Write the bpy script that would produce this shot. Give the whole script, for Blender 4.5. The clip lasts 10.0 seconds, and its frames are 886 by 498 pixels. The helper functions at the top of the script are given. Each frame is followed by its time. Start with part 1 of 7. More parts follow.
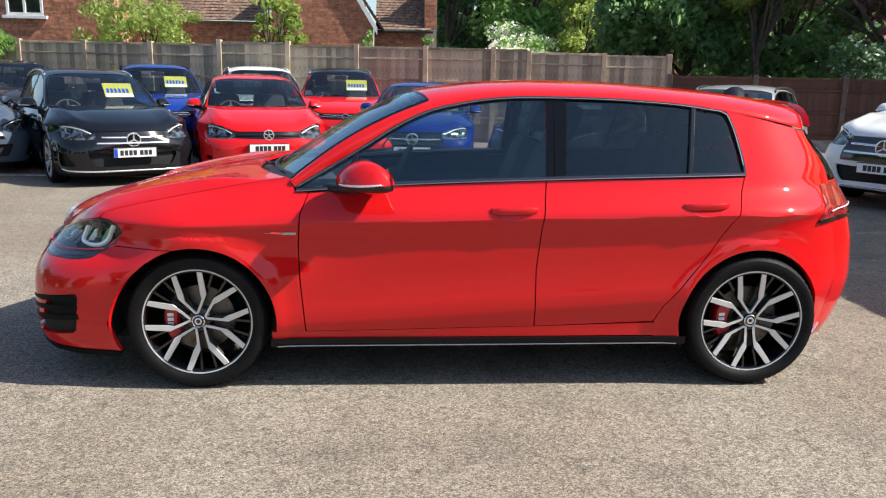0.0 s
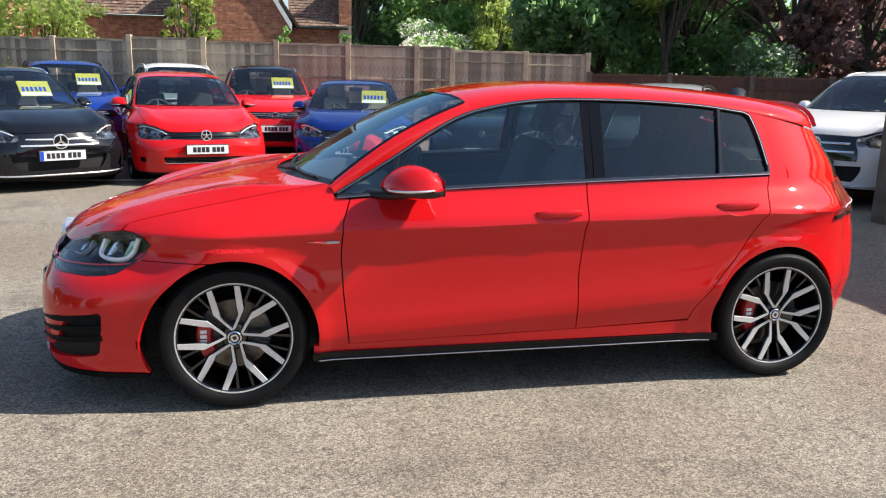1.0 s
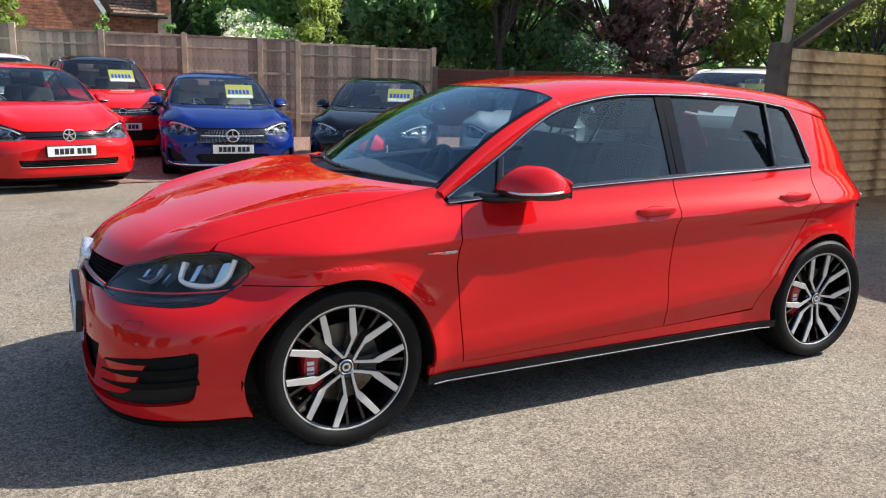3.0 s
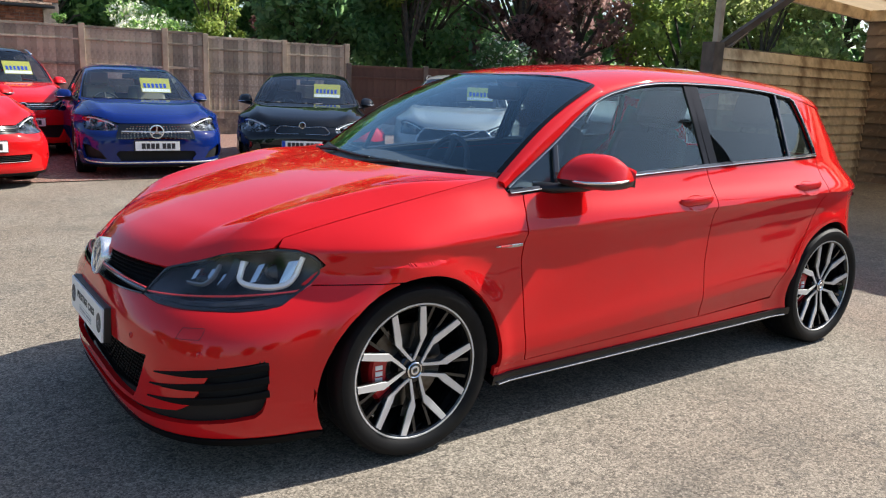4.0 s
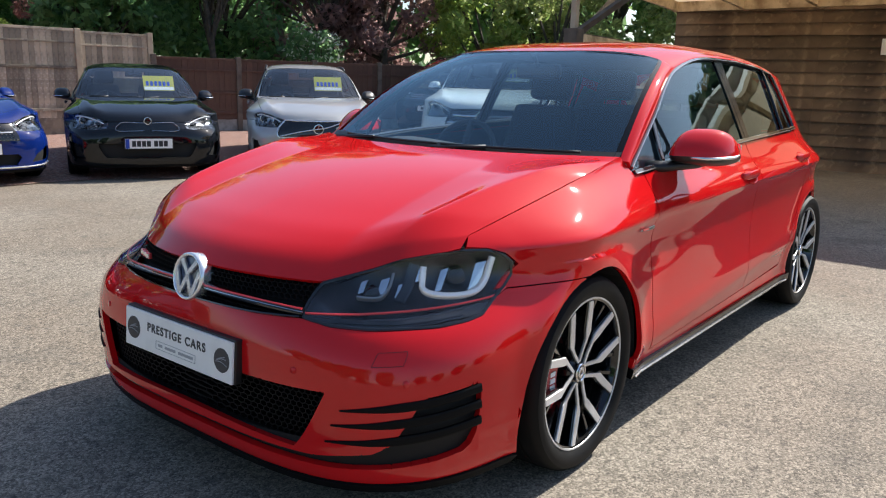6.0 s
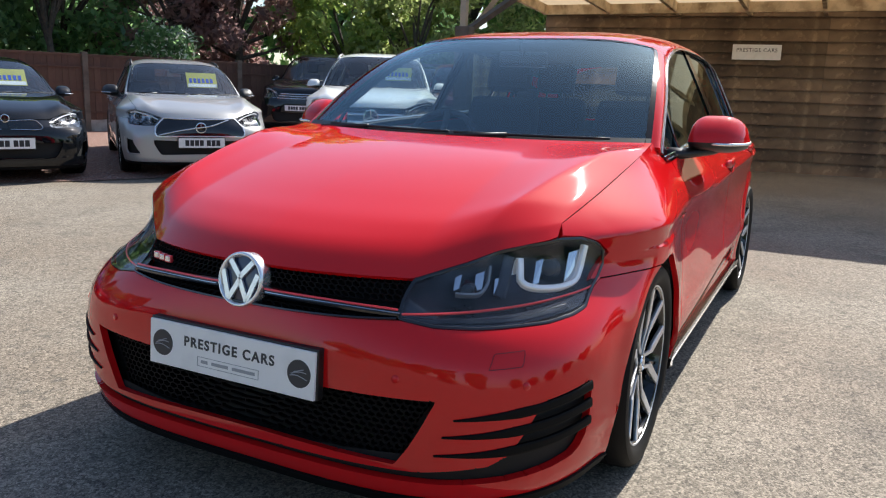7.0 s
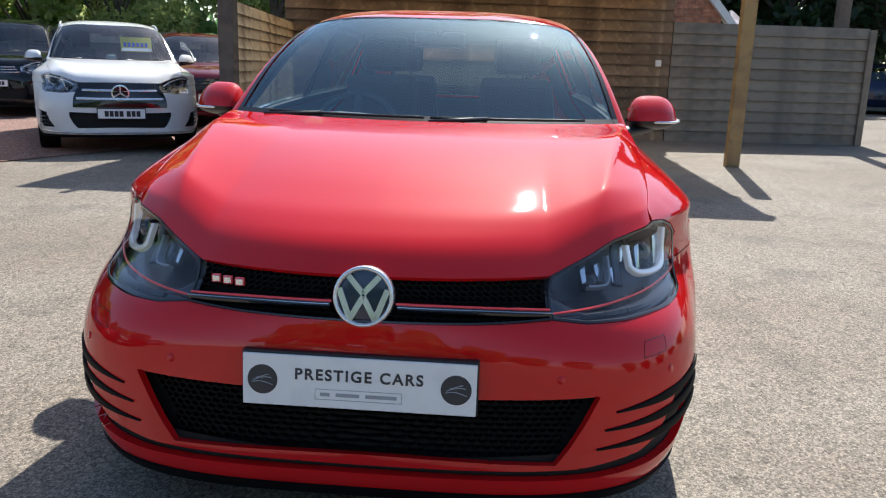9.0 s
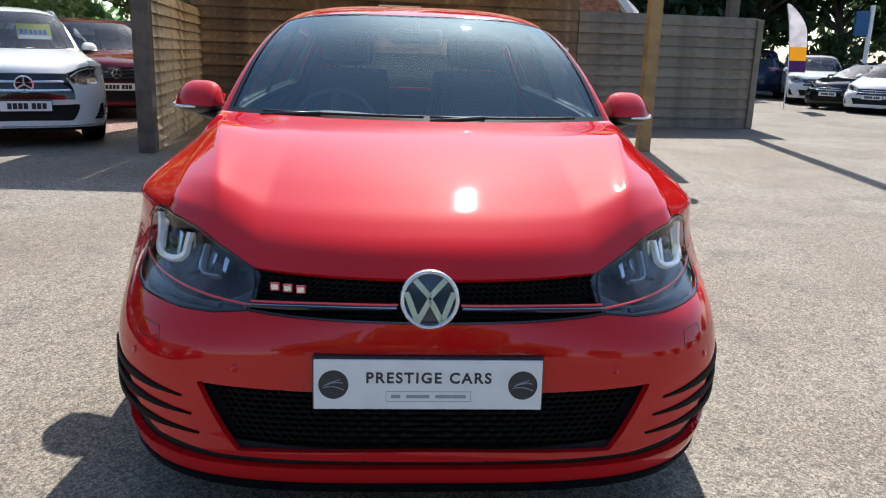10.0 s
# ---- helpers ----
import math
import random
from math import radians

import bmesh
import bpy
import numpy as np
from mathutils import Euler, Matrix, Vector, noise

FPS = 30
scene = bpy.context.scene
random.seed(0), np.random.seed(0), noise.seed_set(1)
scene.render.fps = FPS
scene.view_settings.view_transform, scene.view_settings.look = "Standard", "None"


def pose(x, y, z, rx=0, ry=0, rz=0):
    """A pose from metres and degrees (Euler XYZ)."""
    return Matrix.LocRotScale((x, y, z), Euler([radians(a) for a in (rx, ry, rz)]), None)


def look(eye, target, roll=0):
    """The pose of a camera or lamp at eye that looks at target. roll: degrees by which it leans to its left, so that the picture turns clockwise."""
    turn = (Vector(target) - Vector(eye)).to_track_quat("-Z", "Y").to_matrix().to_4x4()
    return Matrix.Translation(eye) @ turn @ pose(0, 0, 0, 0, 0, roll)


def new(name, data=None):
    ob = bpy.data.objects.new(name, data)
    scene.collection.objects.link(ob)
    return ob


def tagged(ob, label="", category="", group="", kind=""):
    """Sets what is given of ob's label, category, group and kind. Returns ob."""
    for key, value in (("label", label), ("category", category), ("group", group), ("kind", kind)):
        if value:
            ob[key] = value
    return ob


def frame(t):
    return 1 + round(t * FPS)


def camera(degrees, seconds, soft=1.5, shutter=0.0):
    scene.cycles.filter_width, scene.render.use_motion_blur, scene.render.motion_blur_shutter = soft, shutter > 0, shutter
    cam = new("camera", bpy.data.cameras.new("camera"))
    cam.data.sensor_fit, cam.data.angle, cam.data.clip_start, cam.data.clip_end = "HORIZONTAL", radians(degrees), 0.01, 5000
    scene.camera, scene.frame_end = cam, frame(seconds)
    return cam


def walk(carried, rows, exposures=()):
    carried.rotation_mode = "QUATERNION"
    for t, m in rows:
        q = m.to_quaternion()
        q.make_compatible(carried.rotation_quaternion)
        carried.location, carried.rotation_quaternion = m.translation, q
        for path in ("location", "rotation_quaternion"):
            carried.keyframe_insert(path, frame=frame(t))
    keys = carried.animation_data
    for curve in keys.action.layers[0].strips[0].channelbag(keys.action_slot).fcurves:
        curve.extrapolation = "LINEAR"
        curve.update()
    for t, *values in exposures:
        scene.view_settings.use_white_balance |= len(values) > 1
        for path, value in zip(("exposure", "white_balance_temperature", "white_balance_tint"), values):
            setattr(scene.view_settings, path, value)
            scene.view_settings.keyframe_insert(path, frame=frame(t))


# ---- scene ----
cam = camera(59.2, 10.0, soft=1.15)
PATH = [
    (0, (0.868, -4.363, 1.441), (1.011, -2.415, 1.014), 1.2),
    (0.5, (0.534, -4.296, 1.437), (0.796, -2.36, 1.008), 1.3),
    (1, (0.22, -4.19, 1.45), (0.619, -2.278, 1.02), 1.3),
    (1.5, (-0.126, -4.13, 1.454), (0.404, -2.25, 1.026), 1.3),
    (2, (-0.431, -3.963, 1.424), (0.218, -2.12, 0.996), 1.4),
    (2.5, (-0.696, -3.744, 1.431), (0.055, -1.941, 1.0), 1.4),
    (4, (-1.443, -3.03, 1.328), (-0.314, -1.434, 0.908), 2.3),
    (4.5, (-1.652, -2.791, 1.303), (-0.456, -1.245, 0.884), 2.1),
    (5, (-1.85, -2.534, 1.282), (-0.524, -1.097, 0.865), 2.0),
    (5.5, (-2.008, -2.23, 1.239), (-0.577, -0.896, 0.822), 2.0),
    (5.7, (-2.065, -2.127, 1.237), (-0.594, -0.839, 0.818), 1.7),
    (7, (-2.355, -1.313, 1.137), (-0.6, -0.44, 0.738), 2.0),
    (7.5, (-2.411, -1.044, 1.126), (-0.583, -0.344, 0.717), 2.0),
    (8, (-2.504, -0.784, 1.132), (-0.615, -0.292, 0.693), 1.8),
    (8.5, (-2.549, -0.539, 1.134), (-0.624, -0.228, 0.69), 1.8),
    (9, (-2.55, -0.3, 1.161), (-0.606, -0.16, 0.71), 1.8),
    (9.5, (-2.589, -0.085, 1.184), (-0.645, -0.086, 0.711), 1.8),
    (10, (-2.61, 0.086, 1.206), (-0.673, -0.039, 0.726), 1.8),
]
walk(cam, [(t, look(eye, target, roll)) for t, eye, target, roll in PATH], [(0, 0.74, 6400, 10), (2.5, 0.72, 6350, 10), (5.5, 0.68, 6250, 10), (7.5, 0.69, 6200, 10), (10, 0.76, 6050, 10)])

# ---- light ----
SUN_AZ, SUN_EL = radians(-9.5), radians(43.0)
SUN_DIR = Vector((math.cos(SUN_AZ) * math.cos(SUN_EL), math.sin(SUN_AZ) * math.cos(SUN_EL), math.sin(SUN_EL)))
world = bpy.data.worlds.new("sky")
world.use_nodes = True
scene.world = world
wn = world.node_tree.nodes
sky = wn.new("ShaderNodeTexSky")
sky.sky_type, sky.sun_disc = "NISHITA", False
sky.sun_elevation, sky.sun_rotation = SUN_EL, math.pi / 2 - SUN_AZ
sky.air_density, sky.dust_density, sky.ozone_density = 1.0, 1.2, 1.5
wn["Background"].inputs["Strength"].default_value = 0.112
world.node_tree.links.new(sky.outputs[0], wn["Background"].inputs["Color"])
sun_data = bpy.data.lights.new("sun", "SUN")
sun_data.energy, sun_data.angle, sun_data.color = 5.0, radians(0.53), (1.0, 0.94, 0.84)
sun = new("sun", sun_data)
sun.matrix_world = look(SUN_DIR * 60, (0, 0, 0))

# ---- materials ----


def material(name, base=(0.5, 0.5, 0.5), rough=0.5, metal=0.0, coat=0.0, spec=0.5, var=None, bump=None, random_tint=0.0, alpha=1.0):
    """A Principled material. var: rows of (second colour, scale, low, high) mixed in by noise; bump: (scale, strength, distance)."""
    m = bpy.data.materials.new(name)
    m.use_nodes = True
    nt = m.node_tree
    b = nt.nodes["Principled BSDF"]
    b.inputs["Base Color"].default_value = (*base, 1)
    b.inputs["Roughness"].default_value = rough
    b.inputs["Metallic"].default_value = metal
    b.inputs["Coat Weight"].default_value = coat
    b.inputs["Coat Roughness"].default_value = 0.03
    b.inputs["Specular IOR Level"].default_value = spec
    tc = nt.nodes.new("ShaderNodeTexCoord")
    last = None
    for colour, scale, low, high in var or ():
        n = nt.nodes.new("ShaderNodeTexNoise")
        n.inputs["Scale"].default_value = scale
        n.inputs["Detail"].default_value = 6
        nt.links.new(tc.outputs["Object"], n.inputs["Vector"])
        r = nt.nodes.new("ShaderNodeMapRange")
        r.inputs[1].default_value, r.inputs[2].default_value = low, high
        nt.links.new(n.outputs["Fac"], r.inputs[0])
        mix = nt.nodes.new("ShaderNodeMix")
        mix.data_type = "RGBA"
        mix.inputs[6].default_value = (*base, 1)
        mix.inputs[7].default_value = (*colour, 1)
        nt.links.new(r.outputs[0], mix.inputs[0])
        if last:
            nt.links.new(last, mix.inputs[6])
        last = mix.outputs[2]
    if random_tint:
        info = nt.nodes.new("ShaderNodeObjectInfo")
        hsv = nt.nodes.new("ShaderNodeHueSaturation")
        r = nt.nodes.new("ShaderNodeMapRange")
        r.inputs[3].default_value, r.inputs[4].default_value = 1 - random_tint, 1 + random_tint
        nt.links.new(info.outputs["Random"], r.inputs[0])
        nt.links.new(r.outputs[0], hsv.inputs["Value"])
        if last:
            nt.links.new(last, hsv.inputs["Color"])
        else:
            hsv.inputs["Color"].default_value = (*base, 1)
        last = hsv.outputs["Color"]
    if last:
        nt.links.new(last, b.inputs["Base Color"])
    if bump:
        n = nt.nodes.new("ShaderNodeTexNoise")
        n.inputs["Scale"].default_value = bump[0]
        n.inputs["Detail"].default_value = 4
        nt.links.new(tc.outputs["Object"], n.inputs["Vector"])
        bp = nt.nodes.new("ShaderNodeBump")
        bp.inputs["Strength"].default_value, bp.inputs["Distance"].default_value = bump[1], bump[2]
        nt.links.new(n.outputs["Fac"], bp.inputs["Height"])
        nt.links.new(bp.outputs["Normal"], b.inputs["Normal"])
    return m


def glass_material(name, tint, gloss=0.005, ior=1.7, sheen=(1, 1, 1)):
    """A thin pane: tinted see-through with a mirror sheen that grows towards grazing."""
    m = bpy.data.materials.new(name)
    m.use_nodes = True
    nt = m.node_tree
    nt.nodes.clear()
    out = nt.nodes.new("ShaderNodeOutputMaterial")
    mix = nt.nodes.new("ShaderNodeMixShader")
    f0 = ((ior - 1) / (ior + 1)) ** 2
    facing = nt.nodes.new("ShaderNodeLayerWeight")
    facing.inputs["Blend"].default_value = 0.5
    curve5, fres = nt.nodes.new("ShaderNodeMath"), nt.nodes.new("ShaderNodeMath")
    curve5.operation, fres.operation = "POWER", "MULTIPLY_ADD"
    curve5.inputs[1].default_value = 5.0
    fres.inputs[1].default_value, fres.inputs[2].default_value = 1 - f0, f0
    nt.links.new(facing.outputs["Facing"], curve5.inputs[0])
    nt.links.new(curve5.outputs[0], fres.inputs[0])
    tr = nt.nodes.new("ShaderNodeBsdfTransparent")
    tr.inputs["Color"].default_value = (*tint, 1)
    gl = nt.nodes.new("ShaderNodeBsdfGlossy")
    gl.inputs["Roughness"].default_value = gloss
    gl.inputs["Color"].default_value = (*sheen, 1)
    nt.links.new(fres.outputs[0], mix.inputs[0])
    nt.links.new(tr.outputs[0], mix.inputs[1])
    nt.links.new(gl.outputs[0], mix.inputs[2])
    nt.links.new(mix.outputs[0], out.inputs["Surface"])
    return m


def paint_material(name, base, flake=0.0, metal=0.0):
    m = material(name, base, 0.5 if not metal else 0.34, metal, 1.0, 0.0)
    nt = m.node_tree
    b = nt.nodes["Principled BSDF"]
    b.inputs["Coat Roughness"].default_value = 0.03
    b.inputs["Coat IOR"].default_value = 1.5
    tc = nt.nodes.new("ShaderNodeTexCoord")
    n = nt.nodes.new("ShaderNodeTexNoise")
    n.inputs["Scale"].default_value, n.inputs["Detail"].default_value = 2.2, 1
    nt.links.new(tc.outputs["Object"], n.inputs["Vector"])
    bp = nt.nodes.new("ShaderNodeBump")
    bp.inputs["Strength"].default_value, bp.inputs["Distance"].default_value = 0.04, 0.003
    nt.links.new(n.outputs["Fac"], bp.inputs["Height"])
    nt.links.new(bp.outputs["Normal"], b.inputs["Coat Normal"])
    return m


RED = paint_material("red paint", (0.60, 0.008, 0.010))
BLACK_PLASTIC = material("black plastic", (0.012, 0.012, 0.013), 0.42, bump=(400, 0.1, 0.001))
GLOSS_BLACK = material("gloss black", (0.006, 0.006, 0.007), 0.12, coat=0.6)
PILLAR_BLACK = material("pillar black", (0.004, 0.004, 0.005), 0.12, spec=0.25)
MATT_BLACK = material("matt black", (0.006, 0.006, 0.006), 0.8)
RUBBER = material("tyre rubber", (0.005, 0.005, 0.0055), 0.6, spec=0.2, var=[((0.012, 0.0115, 0.011), 9, 0.5, 0.8)], bump=(180, 0.15, 0.001))
ALLOY = material("machined alloy", (0.78, 0.78, 0.79), 0.38, 0.55, coat=0.4, var=[((0.68, 0.68, 0.69), 14, 0.35, 0.7)])
CHROME = material("chrome", (0.85, 0.85, 0.86), 0.06, 1.0)
SATIN_CHROME = material("satin chrome", (0.86, 0.86, 0.87), 0.24, 0.75, coat=0.5)
TRIM_BRIGHT = material("bright window trim", (0.5, 0.5, 0.51), 0.2, 1.0)
TRIM_DARK = material("dark bright trim", (0.02, 0.02, 0.022), 0.12, coat=1.0)
MESH_BLACK = material("grille plastic", (0.004, 0.004, 0.0045), 0.6, spec=0.12)
STEEL = material("brake steel", (0.16, 0.15, 0.14), 0.4, 1.0, var=[((0.09, 0.07, 0.05), 30, 0.5, 0.7)])
CALIPER = material("caliper red", (0.45, 0.012, 0.015), 0.35, coat=0.5)
WHITE = material("white plate", (0.88, 0.87, 0.86), 0.35, var=[((0.78, 0.77, 0.76), 12, 0.5, 0.8)])
YELLOW = material("yellow card", (0.80, 0.76, 0.14), 0.5)
yt = YELLOW.node_tree
glow = yt.nodes.new("ShaderNodeBsdfTranslucent")
glow.inputs["Color"].default_value = (0.9, 0.85, 0.06, 1)
thin = yt.nodes.new("ShaderNodeMixShader")
yt.links.new(yt.nodes["Principled BSDF"].outputs[0], thin.inputs[1])
yt.links.new(glow.outputs[0], thin.inputs[2])
yt.links.new(thin.outputs[0], yt.nodes["Material Output"].inputs["Surface"])
INK = material("dark print", (0.02, 0.02, 0.025), 0.5)
TRIM_GREY = material("cabin grey", (0.05, 0.052, 0.055), 0.7, var=[((0.036, 0.037, 0.04), 60, 0.4, 0.6)], bump=(300, 0.2, 0.001))
SEAT_CLOTH = material("seat cloth", (0.035, 0.036, 0.039), 0.9, var=[((0.024, 0.024, 0.026), 160, 0.45, 0.6)])
BEIGE = material("beige leather", (0.42, 0.36, 0.27), 0.55)
GLASS = glass_material("clear car glass", (0.66, 0.75, 0.74))
SCREEN_GLASS = glass_material("windscreen glass", (0.84, 0.90, 0.89), ior=1.85)
# Blue sheen colours put sky blue into the reflections of these three panes.
HERO_SCREEN = glass_material("coated windscreen glass", (0.88, 0.96, 0.99), ior=2.1, sheen=(0.66, 0.90, 1.0))
HERO_GLASS = glass_material("tinted side glass", (0.74, 0.86, 0.89), ior=1.78, sheen=(0.72, 0.92, 1.0))
DARK_GLASS = glass_material("privacy glass", (0.24, 0.32, 0.335), ior=1.7, sheen=(0.8, 0.95, 1.0))
LAMP_GLASS = glass_material("lamp cover", (0.95, 0.96, 0.97), ior=1.5)
LAMP_DARK = material("lamp housing", (0.055, 0.06, 0.07), 0.22, 0.35, var=[((0.02, 0.022, 0.026), 9, 0.42, 0.62)])
LAMP_BLACK = material("dark lamp band", (0.02, 0.021, 0.024), 0.25, coat=0.4)
LAMP_BG = material("bright lamp housing", (0.40, 0.42, 0.44), 0.2, 0.8, var=[((0.06, 0.065, 0.07), 16, 0.46, 0.56)])
LAMP_SILVER = material("lamp reflector", (0.7, 0.72, 0.74), 0.12, 1.0)
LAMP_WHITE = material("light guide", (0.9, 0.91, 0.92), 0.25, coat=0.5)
# Silver light guide; a weak emission is added to brighten it.
GUIDE_GLOW = material("daytime running light", (0.78, 0.79, 0.80), 0.28, 0.5, coat=0.5)
GUIDE_GLOW.node_tree.nodes["Principled BSDF"].inputs["Emission Color"].default_value = (1, 1, 0.95, 1)
GUIDE_GLOW.node_tree.nodes["Principled BSDF"].inputs["Emission Strength"].default_value = 0.06
LAMP_DULL = material("unlit light guide", (0.26, 0.28, 0.3), 0.25, 0.3, coat=0.5)
TAIL_RED = material("tail lens", (0.22, 0.006, 0.010), 0.1, coat=1.0, var=[((0.5, 0.02, 0.03), 22, 0.45, 0.6)])

# ---- building helpers ----


def mesh_object(name, bm, mat, parent=None, smooth=False, label=""):
    me = bpy.data.meshes.new(name)
    bm.normal_update()
    bm.to_mesh(me)
    bm.free()
    for m in mat if isinstance(mat, (list, tuple)) else [mat]:
        me.materials.append(m)
    if smooth:
        me.polygons.foreach_set("use_smooth", [True] * len(me.polygons))
    ob = new(name, me)
    ob.parent = parent
    if label:
        ob["label"] = label
    return ob


def part(name, bm, mat, parent, label="", smooth=False):
    return mesh_object(name, bm, mat, parent, smooth, label)


def empty(name, m=None):
    ob = new(name)
    ob.empty_display_size = 0.2
    if m is not None:
        ob.matrix_world = m
    return ob


def add_box(bm, lo, hi, bevel=0.0, m=None):
    lo, hi = Vector(lo), Vector(hi)
    g = bmesh.ops.create_cube(bm, size=1.0)["verts"]
    for v in g:
        v.co = Vector([lo[i] + (v.co[i] + 0.5) * (hi[i] - lo[i]) for i in range(3)])
    if bevel:
        es = {e for v in g for e in v.link_edges}
        g = bmesh.ops.bevel(bm, geom=list(es), offset=bevel, segments=2, affect="EDGES", profile=0.6)["verts"]
    if m is not None:
        for v in g:
            v.co = m @ v.co
    return g


def box(lo, hi, bevel=0.0, m=None):
    bm = bmesh.new()
    add_box(bm, lo, hi, bevel, m)
    return bm


def add_grid(bm, pts, flip=False):
    """pts[i][j] of 3D points, made into quads."""
    vs = [[bm.verts.new(p) for p in row] for row in pts]
    for i in range(len(vs) - 1):
        for j in range(len(vs[0]) - 1):
            q = [vs[i][j], vs[i + 1][j], vs[i + 1][j + 1], vs[i][j + 1]]
            if len({tuple(v.co) for v in q}) < 3:
                continue
            bm.faces.new(q[::-1] if flip else q)
    return vs


def add_lathe(bm, prof, steps=48, axis="y", m=None):
    """prof: rows of (radius, along)."""
    rings = []
    for i in range(steps):
        a = 2 * math.pi * i / steps
        row = []
        for r, h in prof:
            p = Vector((r * math.cos(a), h, r * math.sin(a))) if axis == "y" else Vector((r * math.cos(a), r * math.sin(a), h)) if axis == "z" else Vector((h, r * math.cos(a), r * math.sin(a)))
            row.append(bm.verts.new(m @ p if m is not None else p))
        rings.append(row)
    for i in range(steps):
        a, b = rings[i], rings[(i + 1) % steps]
        for j in range(len(prof) - 1):
            bm.faces.new((a[j], a[j + 1], b[j + 1], b[j]))
    return rings


def add_tube(bm, pts, rad, sides=8, closed=False, flat=1.0, up=(0, 0, 1)):
    """A round or flattened tube along points; rad may be a list."""
    pts = [Vector(p) for p in pts]
    n = len(pts)
    rings = []
    for i, p in enumerate(pts):
        a, b = (pts[i - 1], pts[(i + 1) % n]) if closed else (pts[max(i - 1, 0)], pts[min(i + 1, n - 1)])
        d = (b - a).normalized()
        s = d.cross(Vector(up))
        s = s.normalized() if s.length > 1e-4 else Vector((1, 0, 0))
        w = s.cross(d)
        r = rad[i] if isinstance(rad, (list, tuple)) else rad
        rings.append([bm.verts.new(p + s * r * math.cos(t) + w * r * flat * math.sin(t)) for t in (2 * math.pi * k / sides for k in range(sides))])
    for i in range(n if closed else n - 1):
        a, b = rings[i], rings[(i + 1) % n]
        for k in range(sides):
            bm.faces.new((a[k], a[(k + 1) % sides], b[(k + 1) % sides], b[k]))
    if not closed:
        bm.faces.new(rings[0][::-1])
        bm.faces.new(rings[-1])
    return rings


def resample(pts, n):
    """n points evenly along a polyline of 2D or 3D points."""
    p = np.array(pts, float)
    d = np.concatenate([[0], np.cumsum(np.linalg.norm(np.diff(p, axis=0), axis=1))])
    t = np.linspace(0, d[-1], n)
    return np.stack([np.interp(t, d, p[:, k]) for k in range(p.shape[1])], 1)


def smooth_line(pts, n):
    """n points along a Catmull-Rom curve through pts."""
    p = np.array(pts, float)
    if len(p) < 3:
        return resample(p, n)
    q = np.vstack([2 * p[0] - p[1], p, 2 * p[-1] - p[-2]])
    out = []
    for i in range(1, len(q) - 2):
        for t in np.linspace(0, 1, 12, endpoint=False):
            a, b, c, d = q[i - 1], q[i], q[i + 1], q[i + 2]
            out.append(0.5 * (2 * b + (c - a) * t + (2 * a - 5 * b + 4 * c - d) * t * t + (3 * b - a - 3 * c + d) * t ** 3))
    out.append(p[-1])
    return resample(out, n)


def spline(xs, ys):
    """A smooth monotone-ish cubic through knots."""
    xs, ys = np.array(xs, float), np.array(ys, float)
    h = np.diff(xs)
    s = np.diff(ys) / h
    m = np.concatenate([[s[0]], (s[:-1] * h[1:] + s[1:] * h[:-1]) / (h[1:] + h[:-1]), [s[-1]]])
    m[1:-1] = np.where(s[:-1] * s[1:] <= 0, 0, m[1:-1])
    X, Y, M, Hs = xs.tolist(), ys.tolist(), m.tolist(), h.tolist()
    last = len(X) - 1

    def f(x):
        if x <= X[0]:
            return Y[0] + M[0] * (x - X[0])
        if x >= X[last]:
            return Y[last] + M[last] * (x - X[last])
        i = 0
        while X[i + 1] < x:
            i += 1
        hh = Hs[i]
        t = (x - X[i]) / hh
        tt = t * t
        t3 = tt * t
        return (2 * t3 - 3 * tt + 1) * Y[i] + (t3 - 2 * tt + t) * hh * M[i] + (3 * tt - 2 * t3) * Y[i + 1] + (t3 - tt) * hh * M[i + 1]
    return f


def coons(bottom, right, top, left, nu, nv, bend=False):
    """A patch from four boundary lines; bottom and top run left to right, left and right upwards. bend: crowned across."""
    b, t = resample(bottom, nu), resample(top, nu)
    l, r = resample(left, nv), resample(right, nv)
    out = np.zeros((nu, nv, b.shape[1]))
    for i in range(nu):
        u = i / (nu - 1)
        w = np.array([u * u, u, u * u]) if bend else u
        for j in range(nv):
            v = j / (nv - 1)
            ruled = (1 - v) * b[i] + v * t[i] + (1 - w) * l[j] + w * r[j]
            out[i, j] = ruled - ((1 - w) * (1 - v) * b[0] + w * (1 - v) * b[-1] + (1 - w) * v * t[0] + w * v * t[-1])
    return out


def inside(poly, x, y):
    c, n = False, len(poly)
    for i in range(n):
        (x1, y1), (x2, y2) = poly[i], poly[i - 1]
        if (y1 > y) != (y2 > y) and x < (x2 - x1) * (y - y1) / (y2 - y1) + x1:
            c = not c
    return c


def nearest(poly, x, y):
    p = np.array(poly, float)
    q = np.roll(p, -1, 0)
    d = q - p
    t = np.clip(((np.array([x, y]) - p) * d).sum(1) / np.maximum((d * d).sum(1), 1e-12), 0, 1)
    c = p + d * t[:, None]
    k = int(np.argmin(((c - np.array([x, y])) ** 2).sum(1)))
    return c[k]


